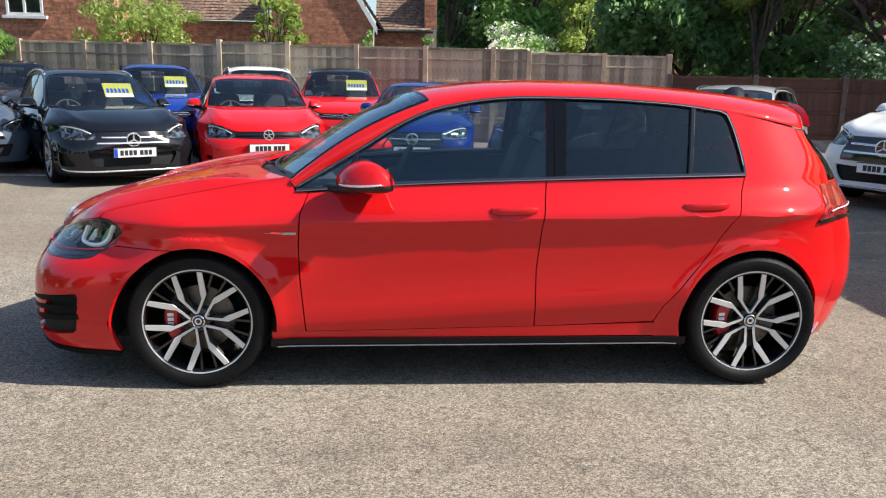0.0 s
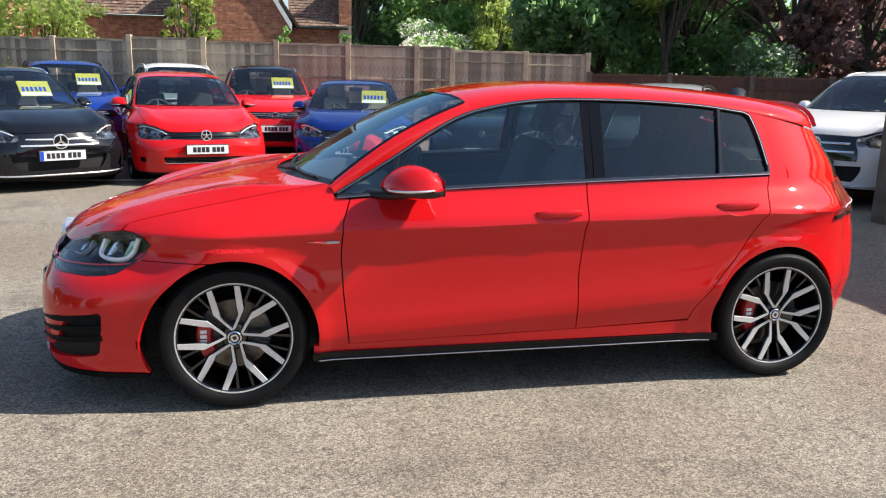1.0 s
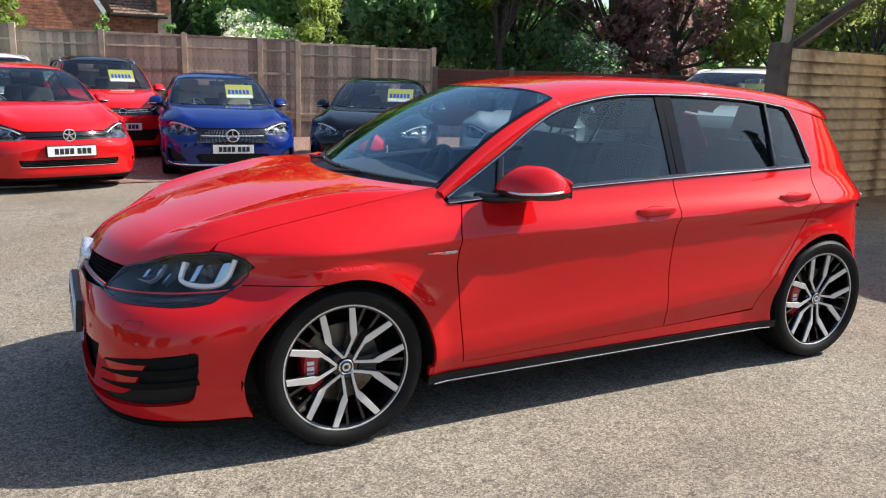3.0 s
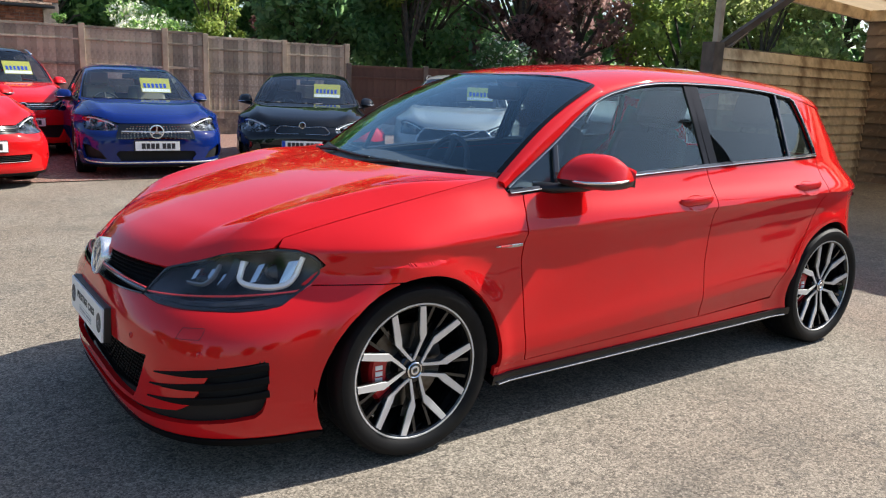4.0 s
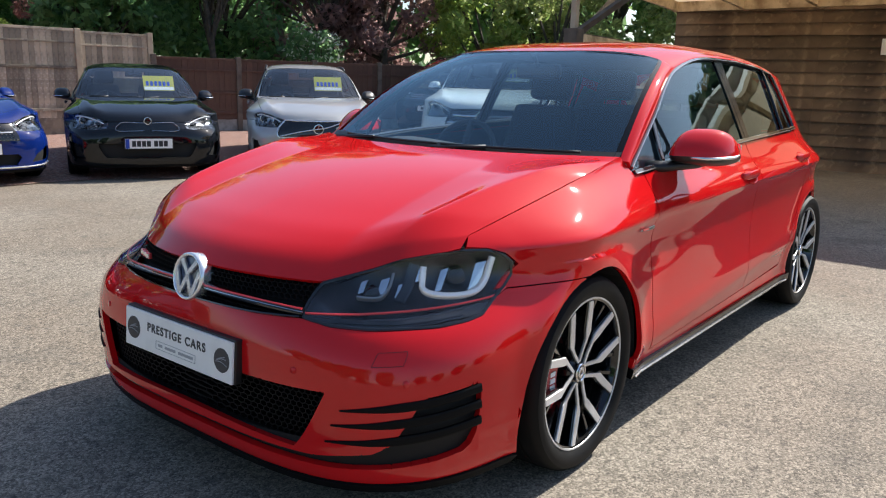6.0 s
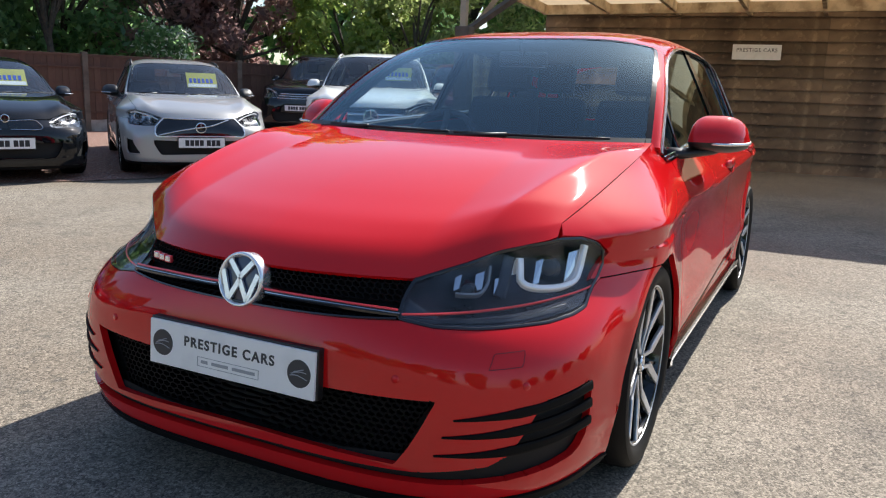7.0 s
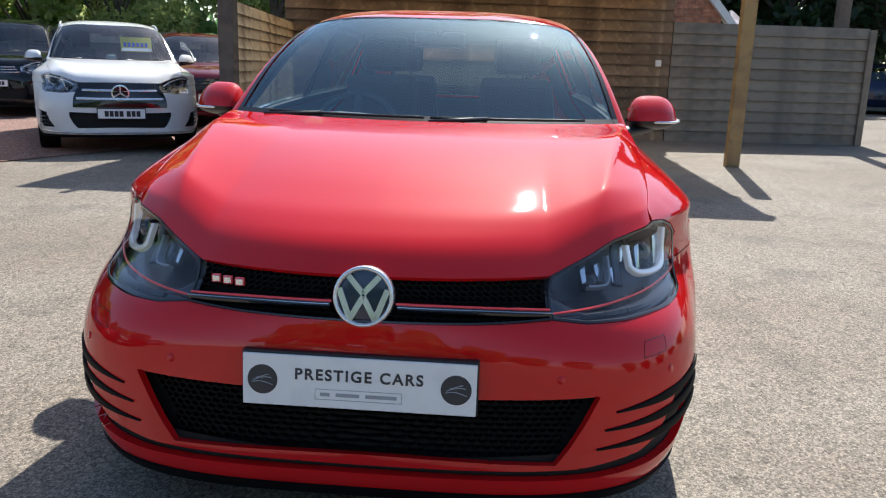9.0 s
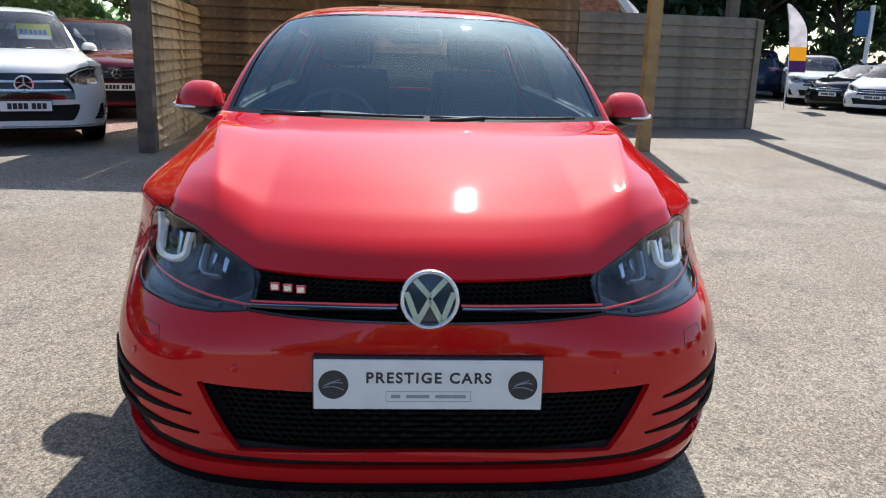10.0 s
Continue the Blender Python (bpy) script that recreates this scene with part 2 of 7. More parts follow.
def skin(name, dom, fn, mat, parent, holes=(), lip=0.018, sides=(1, -1), label="", inward=None, smooth=True):
    """A sheet of panel from a grid of domain points through fn(u, v) -> point, with holes cut, its edges turned in by lip, mirrored to the sides given."""
    nu, nv = dom.shape[:2]
    P = dom.copy()
    keep = np.ones((nu - 1, nv - 1), bool)
    for h in holes:
        touched = np.zeros((nu, nv), bool)
        kept_side = np.zeros((nu, nv), bool)
        C = (P[:-1, :-1] + P[1:, :-1] + P[:-1, 1:] + P[1:, 1:]) / 4
        cx, cy = C[..., 0], C[..., 1]
        odd = np.zeros(cx.shape, bool)
        for k in range(len(h)):
            (x1, y1), (x2, y2) = h[k], h[k - 1]
            if y1 != y2:
                odd ^= ((y1 > cy) != (y2 > cy)) & (cx < (x2 - x1) * (cy - y1) / (y2 - y1) + x1)
        keep &= ~odd
        for a, o in ((touched, odd), (kept_side, ~odd)):
            a[:-1, :-1] |= o
            a[1:, :-1] |= o
            a[:-1, 1:] |= o
            a[1:, 1:] |= o
        for i, j in zip(*np.nonzero(touched & kept_side)):
            P[i, j] = nearest(h, *P[i, j])
    Q = P.tolist()
    base = [[Vector(fn(*Q[i][j])) for j in range(nv)] for i in range(nu)]
    made = []
    for s in sides:
        bm = bmesh.new()
        vs = {}

        def vert(i, j):
            if (i, j) not in vs:
                p = base[i][j]
                vs[i, j] = bm.verts.new((p.x, p.y * s, p.z))
            return vs[i, j]
        for i in range(nu - 1):
            for j in range(nv - 1):
                if keep[i, j]:
                    q = [vert(i, j), vert(i + 1, j), vert(i + 1, j + 1), vert(i, j + 1)]
                    if len({v.co.to_tuple(6) for v in q}) > 3:
                        bm.faces.new(q if s < 0 else q[::-1])
        if lip:
            bm.normal_update()
            rim = [e for e in bm.edges if len(e.link_faces) == 1]
            normals = {v: v.normal.copy() for e in rim for v in e.verts}
            twin = {v: bm.verts.new(v.co - n * lip) for v, n in normals.items()}
            for e in rim:
                a, b = e.verts
                lo = e.link_loops[0]
                a, b = lo.vert, lo.link_loop_next.vert
                f = bm.faces.new((b, a, twin[a], twin[b]))
                f.smooth = False
        ob = part(name, bm, mat, parent, label)
        if smooth:
            me = ob.data
            me.polygons.foreach_set("use_smooth", [True] * len(me.polygons))
            me.set_sharp_from_angle(angle=radians(38))
        made.append(ob)
    return made


def rounded(pts, r=0.02, n=4):
    """A polygon with its corners rounded by r."""
    out = []
    k = len(pts)
    for i in range(k):
        a, b, c = (np.array(pts[j % k], float) for j in (i - 1, i, i + 1))
        da, dc = a - b, c - b
        ra = min(r, 0.45 * np.linalg.norm(da))
        rc = min(r, 0.45 * np.linalg.norm(dc))
        p, q = b + da / np.linalg.norm(da) * ra, b + dc / np.linalg.norm(dc) * rc
        for t in np.linspace(0, 1, n):
            out.append((1 - t) ** 2 * p + 2 * t * (1 - t) * b + t * t * q)
    return [tuple(o) for o in out]


def add_prism(bm, pts, depth, m):
    """A flat polygon of (x, z) pushed along y by depth, placed by m."""
    a = [bm.verts.new(m @ Vector((x, 0, z))) for x, z in pts]
    b = [bm.verts.new(m @ Vector((x, depth, z))) for x, z in pts]
    n = len(pts)
    bm.faces.new(a)
    bm.faces.new(b[::-1])
    for i in range(n):
        bm.faces.new((a[i], b[i], b[(i + 1) % n], a[(i + 1) % n]))

# ---- car shape: front axle at the origin, nose towards -x, ground at z = 0 ----
nose_len = spline([0.12, 0.2, 0.3, 0.5, 0.57, 0.63, 0.69, 0.75, 0.80], [0.84, 0.885, 0.888, 0.888, 0.874, 0.855, 0.835, 0.81, 0.78])
nose_dir = spline([0.1, 0.3, 0.47, 0.56, 0.64, 0.9], [3.1, 3.1, 3.1, 2.7, 2.08, 2.0])
nose_pow = spline([0.1, 0.3, 0.47, 0.56, 0.64, 0.9], [3.7, 3.7, 3.65, 3.1, 2.28, 2.1])
half_low = spline([0.15, 0.2, 0.28, 0.325, 0.36, 0.42, 0.55, 0.65, 0.72, 0.765, 0.787, 0.81, 0.90, 0.98], [0.83, 0.848, 0.867, 0.877, 0.877, 0.871, 0.865, 0.866, 0.871, 0.881, 0.891, 0.884, 0.830, 0.790])
crease_slope = spline([0.15, 0.22, 0.30, 0.40, 0.80, 0.96], [0, 0, 0.045, 0.065, 0.036, 0])
tail_len = spline([0.15, 0.3, 0.5, 0.8, 1.0, 1.2, 1.35], [0.86, 0.93, 0.96, 0.90, 0.86, 0.83, 0.81])
edge_y = spline([-0.5, -0.3, 0.0, 0.2, 0.42], [0.685, 0.715, 0.735, 0.742, 0.735])
edge_z = spline([-0.5, -0.3, 0.0, 0.2, 0.42], [0.792, 0.845, 0.91, 0.95, 0.986])
hood_z = spline([-0.835, -0.78, -0.7, -0.55, -0.34, 0.0, 0.22], [0.692, 0.745, 0.786, 0.836, 0.893, 0.957, 0.982])
mid_z = spline([0.27, 0.48, 0.76, 1.0, 1.2, 1.5, 1.85, 2.33, 2.7, 3.12, 3.25], [0.975, 1.115, 1.28, 1.376, 1.413, 1.44, 1.443, 1.422, 1.392, 1.338, 1.318])
dlo_z = spline([0.45, 0.75, 0.90, 1.02, 1.25, 1.62, 2.07, 2.345, 2.51, 2.8, 3.05, 3.2], [0.945, 1.123, 1.217, 1.278, 1.338, 1.367, 1.358, 1.337, 1.312, 1.268, 1.224, 1.196])
belt_z = spline([0.45, 0.88, 1.61, 2.6], [0.918, 0.953, 0.986, 1.016])


def half_width(z):
    return half_low(z) if z < 0.98 else 0.790 - 0.49 * (z - 0.98) - 0.03 * max(z - 1.2, 0)


def fade(x, a, b):
    t = min(max((x - a) / (b - a), 0), 1)
    return t * t * (3 - 2 * t)


def tuck(x, y, z):
    """The shoulder of the wing rolls inwards to the bonnet's edge."""
    if x > 0.56 or z < 0.72:
        return y
    xe = max(x, -0.5)
    q = min(max((z - 0.72) / (edge_z(xe) - 0.72), 0), 1.15)
    p = 2.2 + min(max(xe + 0.3, 0), 0.75) * 4.2
    return y - max(y - edge_y(xe), 0) * min(q ** p, 1.0) * (1 - fade(x, 0.43, 0.56))


def waist(x, z):
    """The body draws in behind the front wheel, and the cabin towards both ends."""
    n = 0.018 * math.exp(-((x - 0.5) / 0.26) ** 2) * fade(z, 0.5, 0.72)
    up = fade(z, 0.84, 1.0)
    if x < 1.5:
        n += up * 0.03 * ((1.5 - max(x, 0.3)) / 1.05) ** 2
    elif x > 1.8:
        n += up * 0.022 * ((min(x, 2.6) - 1.8) / 0.8) ** 2
    return n


def flare(x, z):
    """The lips of the wheel arches stand a little proud."""
    f = 0.0
    for cx in (0.0, 2.63):
        d = math.hypot(x - cx, z - 0.325)
        f += 0.012 * math.exp(-((d - 0.36) / 0.05) ** 2)
    return f if z < 0.72 else 0


def swell(x, z):
    """The wing swells out over the front wheel."""
    return 0.024 * math.exp(-((x + 0.06) / 0.24) ** 2) * fade(z, 0.42, 0.6) * (1 - fade(z, 0.70, 0.86))


def side(x, z):
    """A point of the body's side at length x and height z."""
    h = half_width(z - (min(max(x, 0.3), 2.45) - 0.5) * crease_slope(min(z, 0.96)))
    if x < 0.6:
        h += 0.010 * math.exp(-((z - 0.50) / 0.11) ** 2) * (1 - fade(x, 0.3, 0.6))
    h -= waist(x, z) * fade(x, -0.1, 0.1)
    if x < 0:
        n = nose_pow(z)
        h *= max(1 - min(-x / nose_len(z), 1) ** n, 0) ** (1 / n)
    if x > 2.4:
        t = min((x - 2.4) / tail_len(z), 1)
        h *= max(1 - t ** 2.9, 0) ** (1 / 2.3)
    return Vector((x, tuck(x, h + flare(x, z) + swell(x, z), z), z))


def front(a, z):
    """A point of the nose at the plan angle a in degrees and height z."""
    n, d = nose_pow(z), nose_dir(z)
    c, s = max(math.cos(radians(a)), 0) ** (2 / d), max(math.sin(radians(a)), 0) ** (2 / d)
    r = (c ** n + s ** n) ** (-1 / n)
    x = -nose_len(z) * c * r
    return Vector((x, tuck(x, (half_width(z + 0.2 * crease_slope(min(z, 0.96))) + 0.010 * math.exp(-((z - 0.50) / 0.11) ** 2)) * s * r + flare(x, z) + swell(x, z) * s, z), z))


def tail(a, z):
    c, s = max(math.cos(radians(a)), 0), max(math.sin(radians(a)), 0)
    return Vector((2.4 + tail_len(z) * c ** (2 / 2.9), half_width(z) * s ** (2 / 2.3), z))


def sunk(fn, d):
    """fn moved inwards along its normal by d."""
    def g(u, v):
        p = fn(u, v)
        a, b = fn(u + 0.01, v) - fn(u - 0.01, v), fn(u, v + 0.002) - fn(u, v - 0.002)
        n = a.cross(b)
        if n.length < 1e-9:
            return p
        n.normalize()
        if n.y < 0 or (abs(n.y) < 0.05 and n.x > 0 and p.x < 0):
            n = -n
        return p - n * d
    return g


def roof_point(x, v):
    """v: 0 on the centre line, 1 at the window's upper edge."""
    zd = dlo_z(x)
    yd = max(side(x, zd).y, 0.3)
    y = yd * math.sin(v * math.pi / 2)
    xc = x - 0.085 * (1 - (y / yd) ** 2) * (1 - fade(x, 1.2, 1.7)) + 0.06 * (1 - (y / yd) ** 2) * fade(x, 2.5, 3.05)
    return Vector((xc, y, zd + (mid_z(xc) - zd) * max(1 - (y / yd) ** 3.2, 0) ** 0.62))


def curve(fn, pts, n=24):
    return [fn(*p) for p in resample(pts, n)]


ARCH = 0.352
LAMP_B = [(25.2, 0.602), (30.5, 0.590), (38, 0.587), (45.7, 0.590), (52, 0.592), (57.5, 0.600), (60.5, 0.611), (61.9, 0.648)]
LAMP_R = [(61.9, 0.648), (63.9, 0.685), (64.2, 0.729)]
LAMP_T = [(30.2, 0.682), (38.9, 0.722), (43, 0.748), (48, 0.764), (54, 0.776), (58.5, 0.774), (62, 0.757), (64.2, 0.729)]
LAMP_L = [(25.2, 0.602), (30.2, 0.682)]
TOP_EDGE = [(0, 0.692), (16, 0.689), (30.2, 0.685), (38.9, 0.725), (43, 0.751), (48, 0.767), (53, 0.780)]


def circle(cx, cz, r, n=48):
    return [(cx + r * math.cos(2 * math.pi * i / n), cz + r * math.sin(2 * math.pi * i / n)) for i in range(n)]


def arch(cx, grow, n=64):
    """A wheel arch's outline; grow: how far its front foot is drawn forwards."""
    out = []
    for i in range(n):
        t = 2 * math.pi * i / n
        c, s = math.cos(t), math.sin(t)
        out.append((cx + (ARCH + (grow if c < 0 else 0.012) * (1 - max(s, 0)) ** 0.8) * c, 0.325 + ARCH * s))
    return out


def make_warp(spec):
    """Turns the base shape into another model: knots along x and z and a width."""
    if "fn" in spec:
        return spec["fn"]
    fx = spline(*zip(*spec["x"])) if "x" in spec else (lambda x: x)
    fz = spline(*zip(*spec["z"])) if "z" in spec else (lambda z: z)
    w = spec.get("w", 1.0)
    return lambda p: Vector((fx(p[0]), p[1] * w, fz(p[2])))


def strip(bm, pts, w, normal, thick=0.006):
    """A flat bar along pts, w wide across and thick proud, with normals given by normal(i)."""
    pts = [Vector(p) for p in pts]
    rows = []
    for i, p in enumerate(pts):
        d = (pts[min(i + 1, len(pts) - 1)] - pts[max(i - 1, 0)]).normalized()
        n = Vector(normal(i)).normalized()
        s = d.cross(n).normalized()
        ww = w[i] if isinstance(w, (list, tuple)) else w
        rows.append([bm.verts.new(q) for q in (p - s * ww / 2 - n * thick, p - s * ww / 2 + n * thick * 0.6, p - s * ww * 0.3 + n * thick, p + s * ww * 0.3 + n * thick, p + s * ww / 2 + n * thick * 0.6, p + s * ww / 2 - n * thick)])
    for a, b in zip(rows, rows[1:]):
        for k in range(6):
            bm.faces.new((a[k], b[k], b[(k + 1) % 6], a[(k + 1) % 6]))
    bm.faces.new(rows[0])
    bm.faces.new(rows[-1][::-1])


def out_normal(fn, p):
    a, b = fn(p[0] + 0.01, p[1]) - fn(p[0] - 0.01, p[1]), fn(p[0], p[1] + 0.002) - fn(p[0], p[1] - 0.002)
    n = a.cross(b)
    n = n.normalized() if n.length > 1e-9 else Vector((-1, 0, 0))
    if n.y < -1e-3 or (abs(n.y) <= 0.05 and n.x > 0 and fn(*p).x < 0):
        n = -n
    return n


def panel_strip(name, fn, pts, w, thick, mat, parent, n=24, warp=None, sides=(1, -1), rise=0.0):
    """A bar laid on the surface fn along domain points."""
    dom = smooth_line(pts, n)
    P = [fn(*d) for d in dom]
    N = [out_normal(fn, d) for d in dom]
    P = [p + q * rise for p, q in zip(P, N)]
    if warp:
        P = [warp(p) for p in P]
    obs = []
    for s in sides:
        bm = bmesh.new()
        strip(bm, [(p.x, p.y * s, p.z) for p in P], w, lambda i: (N[i].x, N[i].y * s, N[i].z), thick)
        obs.append(part(name, bm, mat, parent, smooth=False))
    return obs


def wheel_meshes(kind, res):
    """Meshes of a wheel at radius 0.322 whose face looks to -y, shared by all wheels of the kind."""
    out = {}
    st = 128 if res > 0.9 else 32
    bm = bmesh.new()
    R, ri = 0.322, 0.251
    add_lathe(bm, [(ri - 0.004, -0.098), (ri + 0.012, -0.113), (0.285, -0.119), (0.303, -0.115), (0.315, -0.102), (R - 0.001, -0.085), (R, -0.05), (R - 0.007, -0.049), (R - 0.007, -0.042), (R, -0.041), (R + 0.0005, 0.0), (R, 0.041), (R - 0.007, 0.042), (R - 0.007, 0.049), (R, 0.05), (R - 0.002, 0.085), (0.303, 0.112), (ri, 0.1)], st)
    if res > 0.9:
        bm.verts.ensure_lookup_table()
        per = len(bm.verts) // st
        for i in range(st):
            for j in (4, 5, 15):
                v = bm.verts[i * per + j]
                k = 0.986 if i % 2 else 1.0
                v.co.x *= k
                v.co.z *= k
    out["tyre"] = (bm, RUBBER, True)
    bm = bmesh.new()
    add_lathe(bm, [(ri, -0.100), (ri - 0.004, -0.103), (ri - 0.013, -0.098), (ri - 0.017, -0.085), (ri - 0.03, -0.04), (ri - 0.035, 0.09)], st)
    out["rim"] = (bm, GLOSS_BLACK, True)
    bm = bmesh.new()
    add_lathe(bm, [(ri + 0.001, -0.0985), (ri - 0.001, -0.1040), (ri - 0.006, -0.1038), (ri - 0.008, -0.0985)], st)
    out["rim_lip"] = (bm, ALLOY, True)
    pairs = {"hero": 5, "plain": 5, "multi": 7}[kind]

    def spoke(bm, rows, y_face, deep):
        secs = []
        for r, a, w, y in rows:
            c, s = math.cos(a), math.sin(a)
            o = Vector((r * c, y + y_face, r * s))
            t = Vector((-s, 0, c))
            secs.append([bm.verts.new(q) for q in (o - t * w, o - t * w * 0.9 - Vector((0, 0.003, 0)), o + t * w * 0.9 - Vector((0, 0.003, 0)), o + t * w, o + t * w * 0.7 + Vector((0, deep, 0)), o - t * w * 0.7 + Vector((0, deep, 0)))])
        for p, q in zip(secs, secs[1:]):
            for k in range(6):
                bm.faces.new((p[k], q[k], q[(k + 1) % 6], p[(k + 1) % 6]))
        bm.faces.new(secs[0])
        bm.faces.new(secs[-1][::-1])
    if kind == "hero":
        for tag, sg in (("spoke", -1), ("spoke_twin", 1)):
            bm, back = bmesh.new(), bmesh.new()
            lat = lambda x, w, y, r: (math.hypot(r, x), sg * math.atan2(x, r), w, y)
            rows = [lat(0.019, 0.0062, -0.080, 0.030), lat(0.0205, 0.0062, -0.082, 0.07), lat(0.0235, 0.0068, -0.086, 0.108), lat(0.0325, 0.0155, -0.089, 0.132), lat(0.088, 0.0125, -0.1, ri - 0.030)]
            spoke(bm, rows, 0.0, 0.006)
            spoke(back, [(r, a, w * 1.2, y) for r, a, w, y in rows], 0.0065, 0.03)
            for x0, x1 in ((0.014, 0.034),):
                spoke(back, [lat(x0, 0.0045, -0.062, 0.06), lat(x0 * 0.5 + x1 * 0.5, 0.0055, -0.070, 0.15), lat(x1, 0.0065, -0.086, ri - 0.012)], 0.0, 0.03)
            out[tag] = (bm, ALLOY, False)
            out[tag + "_back"] = (back, GLOSS_BLACK, False)
    else:
        face = bmesh.new()
        for i in range(pairs):
            a0 = math.pi / 2 + radians(16) + i * 2 * math.pi / pairs
            for sg in (-1, 1):
                d = 0.09 if kind == "multi" else 0.14
                spoke(face, [(0.04, a0 + sg * d, 0.010, -0.072), (0.12, a0 + sg * d, 0.012, -0.082), (ri - 0.008, a0 + sg * d * 1.25, 0.018, -0.098)], 0.0, 0.02)
        out["rim_face"] = (face, ALLOY, False)
    bm = bmesh.new()
    add_lathe(bm, [(0.0005, -0.075), (0.05, -0.076), (0.058, -0.068), (0.062, -0.02)], 32)
    out["hub"] = (bm, GLOSS_BLACK if kind == "hero" else ALLOY, True)
    bm = bmesh.new()
    add_lathe(bm, [(0.0003, -0.089), (0.022, -0.0885), (0.026, -0.086), (0.029, -0.089), (0.031, -0.086), (0.031, -0.07)], 32)
    out["centre_cap"] = (bm, GLOSS_BLACK, True)
    bm = bmesh.new()
    add_lathe(bm, [(0.0245, -0.0885), (0.0275, -0.0905), (0.0305, -0.088), (0.031, -0.08)], 32)
    out["cap_ring"] = (bm, CHROME, True)
    bm = bmesh.new()
    add_lathe(bm, [(0.009, -0.0888), (0.010, -0.0905), (0.0165, -0.0905), (0.0175, -0.0886)], 24)
    out["cap_mark"] = (bm, SATIN_CHROME, True)
    bm = bmesh.new()
    add_lathe(bm, [(0.02, -0.02), (0.156, -0.02), (0.156, 0.004), (0.05, 0.004)], 40)
    out["brake_disc"] = (bm, STEEL, True)
    return out


WHEELS = {}


def add_wheel(parent, kind, res, m, caliper=None, phase=16.0):
    key = (kind, res > 0.9)
    if key not in WHEELS:
        WHEELS[key] = {}
        for n, (bm, mat, sm) in wheel_meshes(kind, res).items():
            me = bpy.data.meshes.new(n)
            bmesh.ops.recalc_face_normals(bm, faces=bm.faces)
            bm.to_mesh(me)
            bm.free()
            me.materials.append(mat)
            if sm:
                me.polygons.foreach_set("use_smooth", [True] * len(me.polygons))
                me.set_sharp_from_angle(angle=radians(35))
            WHEELS[key][n] = me
    tyre = new("wheel", WHEELS[key]["tyre"])
    tyre.parent = parent
    tyre.matrix_local = m
    tyre["label"] = "black tyre on a two-tone alloy rim"
    for n, me in WHEELS[key].items():
        if n.startswith("spoke"):
            for i in range(5):
                o = new("spoke_back" if n.endswith("back") else "spoke", me)
                o.parent = tyre
                o.matrix_local = Matrix.Rotation(-(math.pi / 2 + radians(phase) + i * 2 * math.pi / 5), 4, "Y")
        elif n != "tyre":
            o = new(n, me)
            o.parent = tyre
    if caliper:
        bm = bmesh.new()
        cs = []
        for a in np.linspace(2.55, 3.75, 9):
            cs.append([Vector((r * math.cos(a), y, r * math.sin(a))) for r, y in ((0.095, -0.045), (0.105, -0.058), (0.158, -0.058), (0.166, -0.045), (0.166, 0.01), (0.095, 0.01))])
        add_grid(bm, [c + [c[0]] for c in cs])
        bm.faces.new([v for v in bm.verts[:0]] or [bm.verts.new(p) for p in cs[0]])
        bm.faces.new([bm.verts.new(p) for p in cs[-1][::-1]])
        bmesh.ops.remove_doubles(bm, verts=bm.verts, dist=0.0005)
        bmesh.ops.recalc_face_normals(bm, faces=bm.faces)
        part("brake_caliper", bm, CALIPER, tyre, "red brake caliper")
        bm = bmesh.new()
        for k in range(3):
            add_box(bm, (-0.146, -0.0615, -0.028 + 0.022 * k), (-0.118, -0.057, -0.013 + 0.022 * k))
        part("caliper_mark", bm, WHITE, tyre)
    return tyre


def plate(parent, m, w, h, mark=None, blue=False):
    """A front plate on a backing, with bars in place of its characters."""
    bm = box((-w / 2, -0.004, -h / 2), (w / 2, 0.004, h / 2), 0.002)
    bm.transform(m)
    p = part("number_plate", bm, WHITE, parent, "white plate with dark bars")
    if mark:
        x = -w * 0.36
        for i in range(mark):
            cw = w * 0.085
            bm = box((x, -0.0055, -h * 0.3), (x + cw, -0.004, h * 0.3))
            bm.transform(m)
            part("plate_bar", bm, INK, p)
            x += cw * 1.22 + (w * 0.05 if i == 3 else 0)
    if blue:
        bm = box((-w / 2 + 0.002, -0.0056, -h / 2 + 0.002), (-w / 2 + 0.045, -0.004, h / 2 - 0.002))
        bm.transform(m)
        part("plate_band", bm, PLATE_BLUE, p)
    return p


PLATE_BLUE = material("plate blue", (0.01, 0.06, 0.45), 0.4)


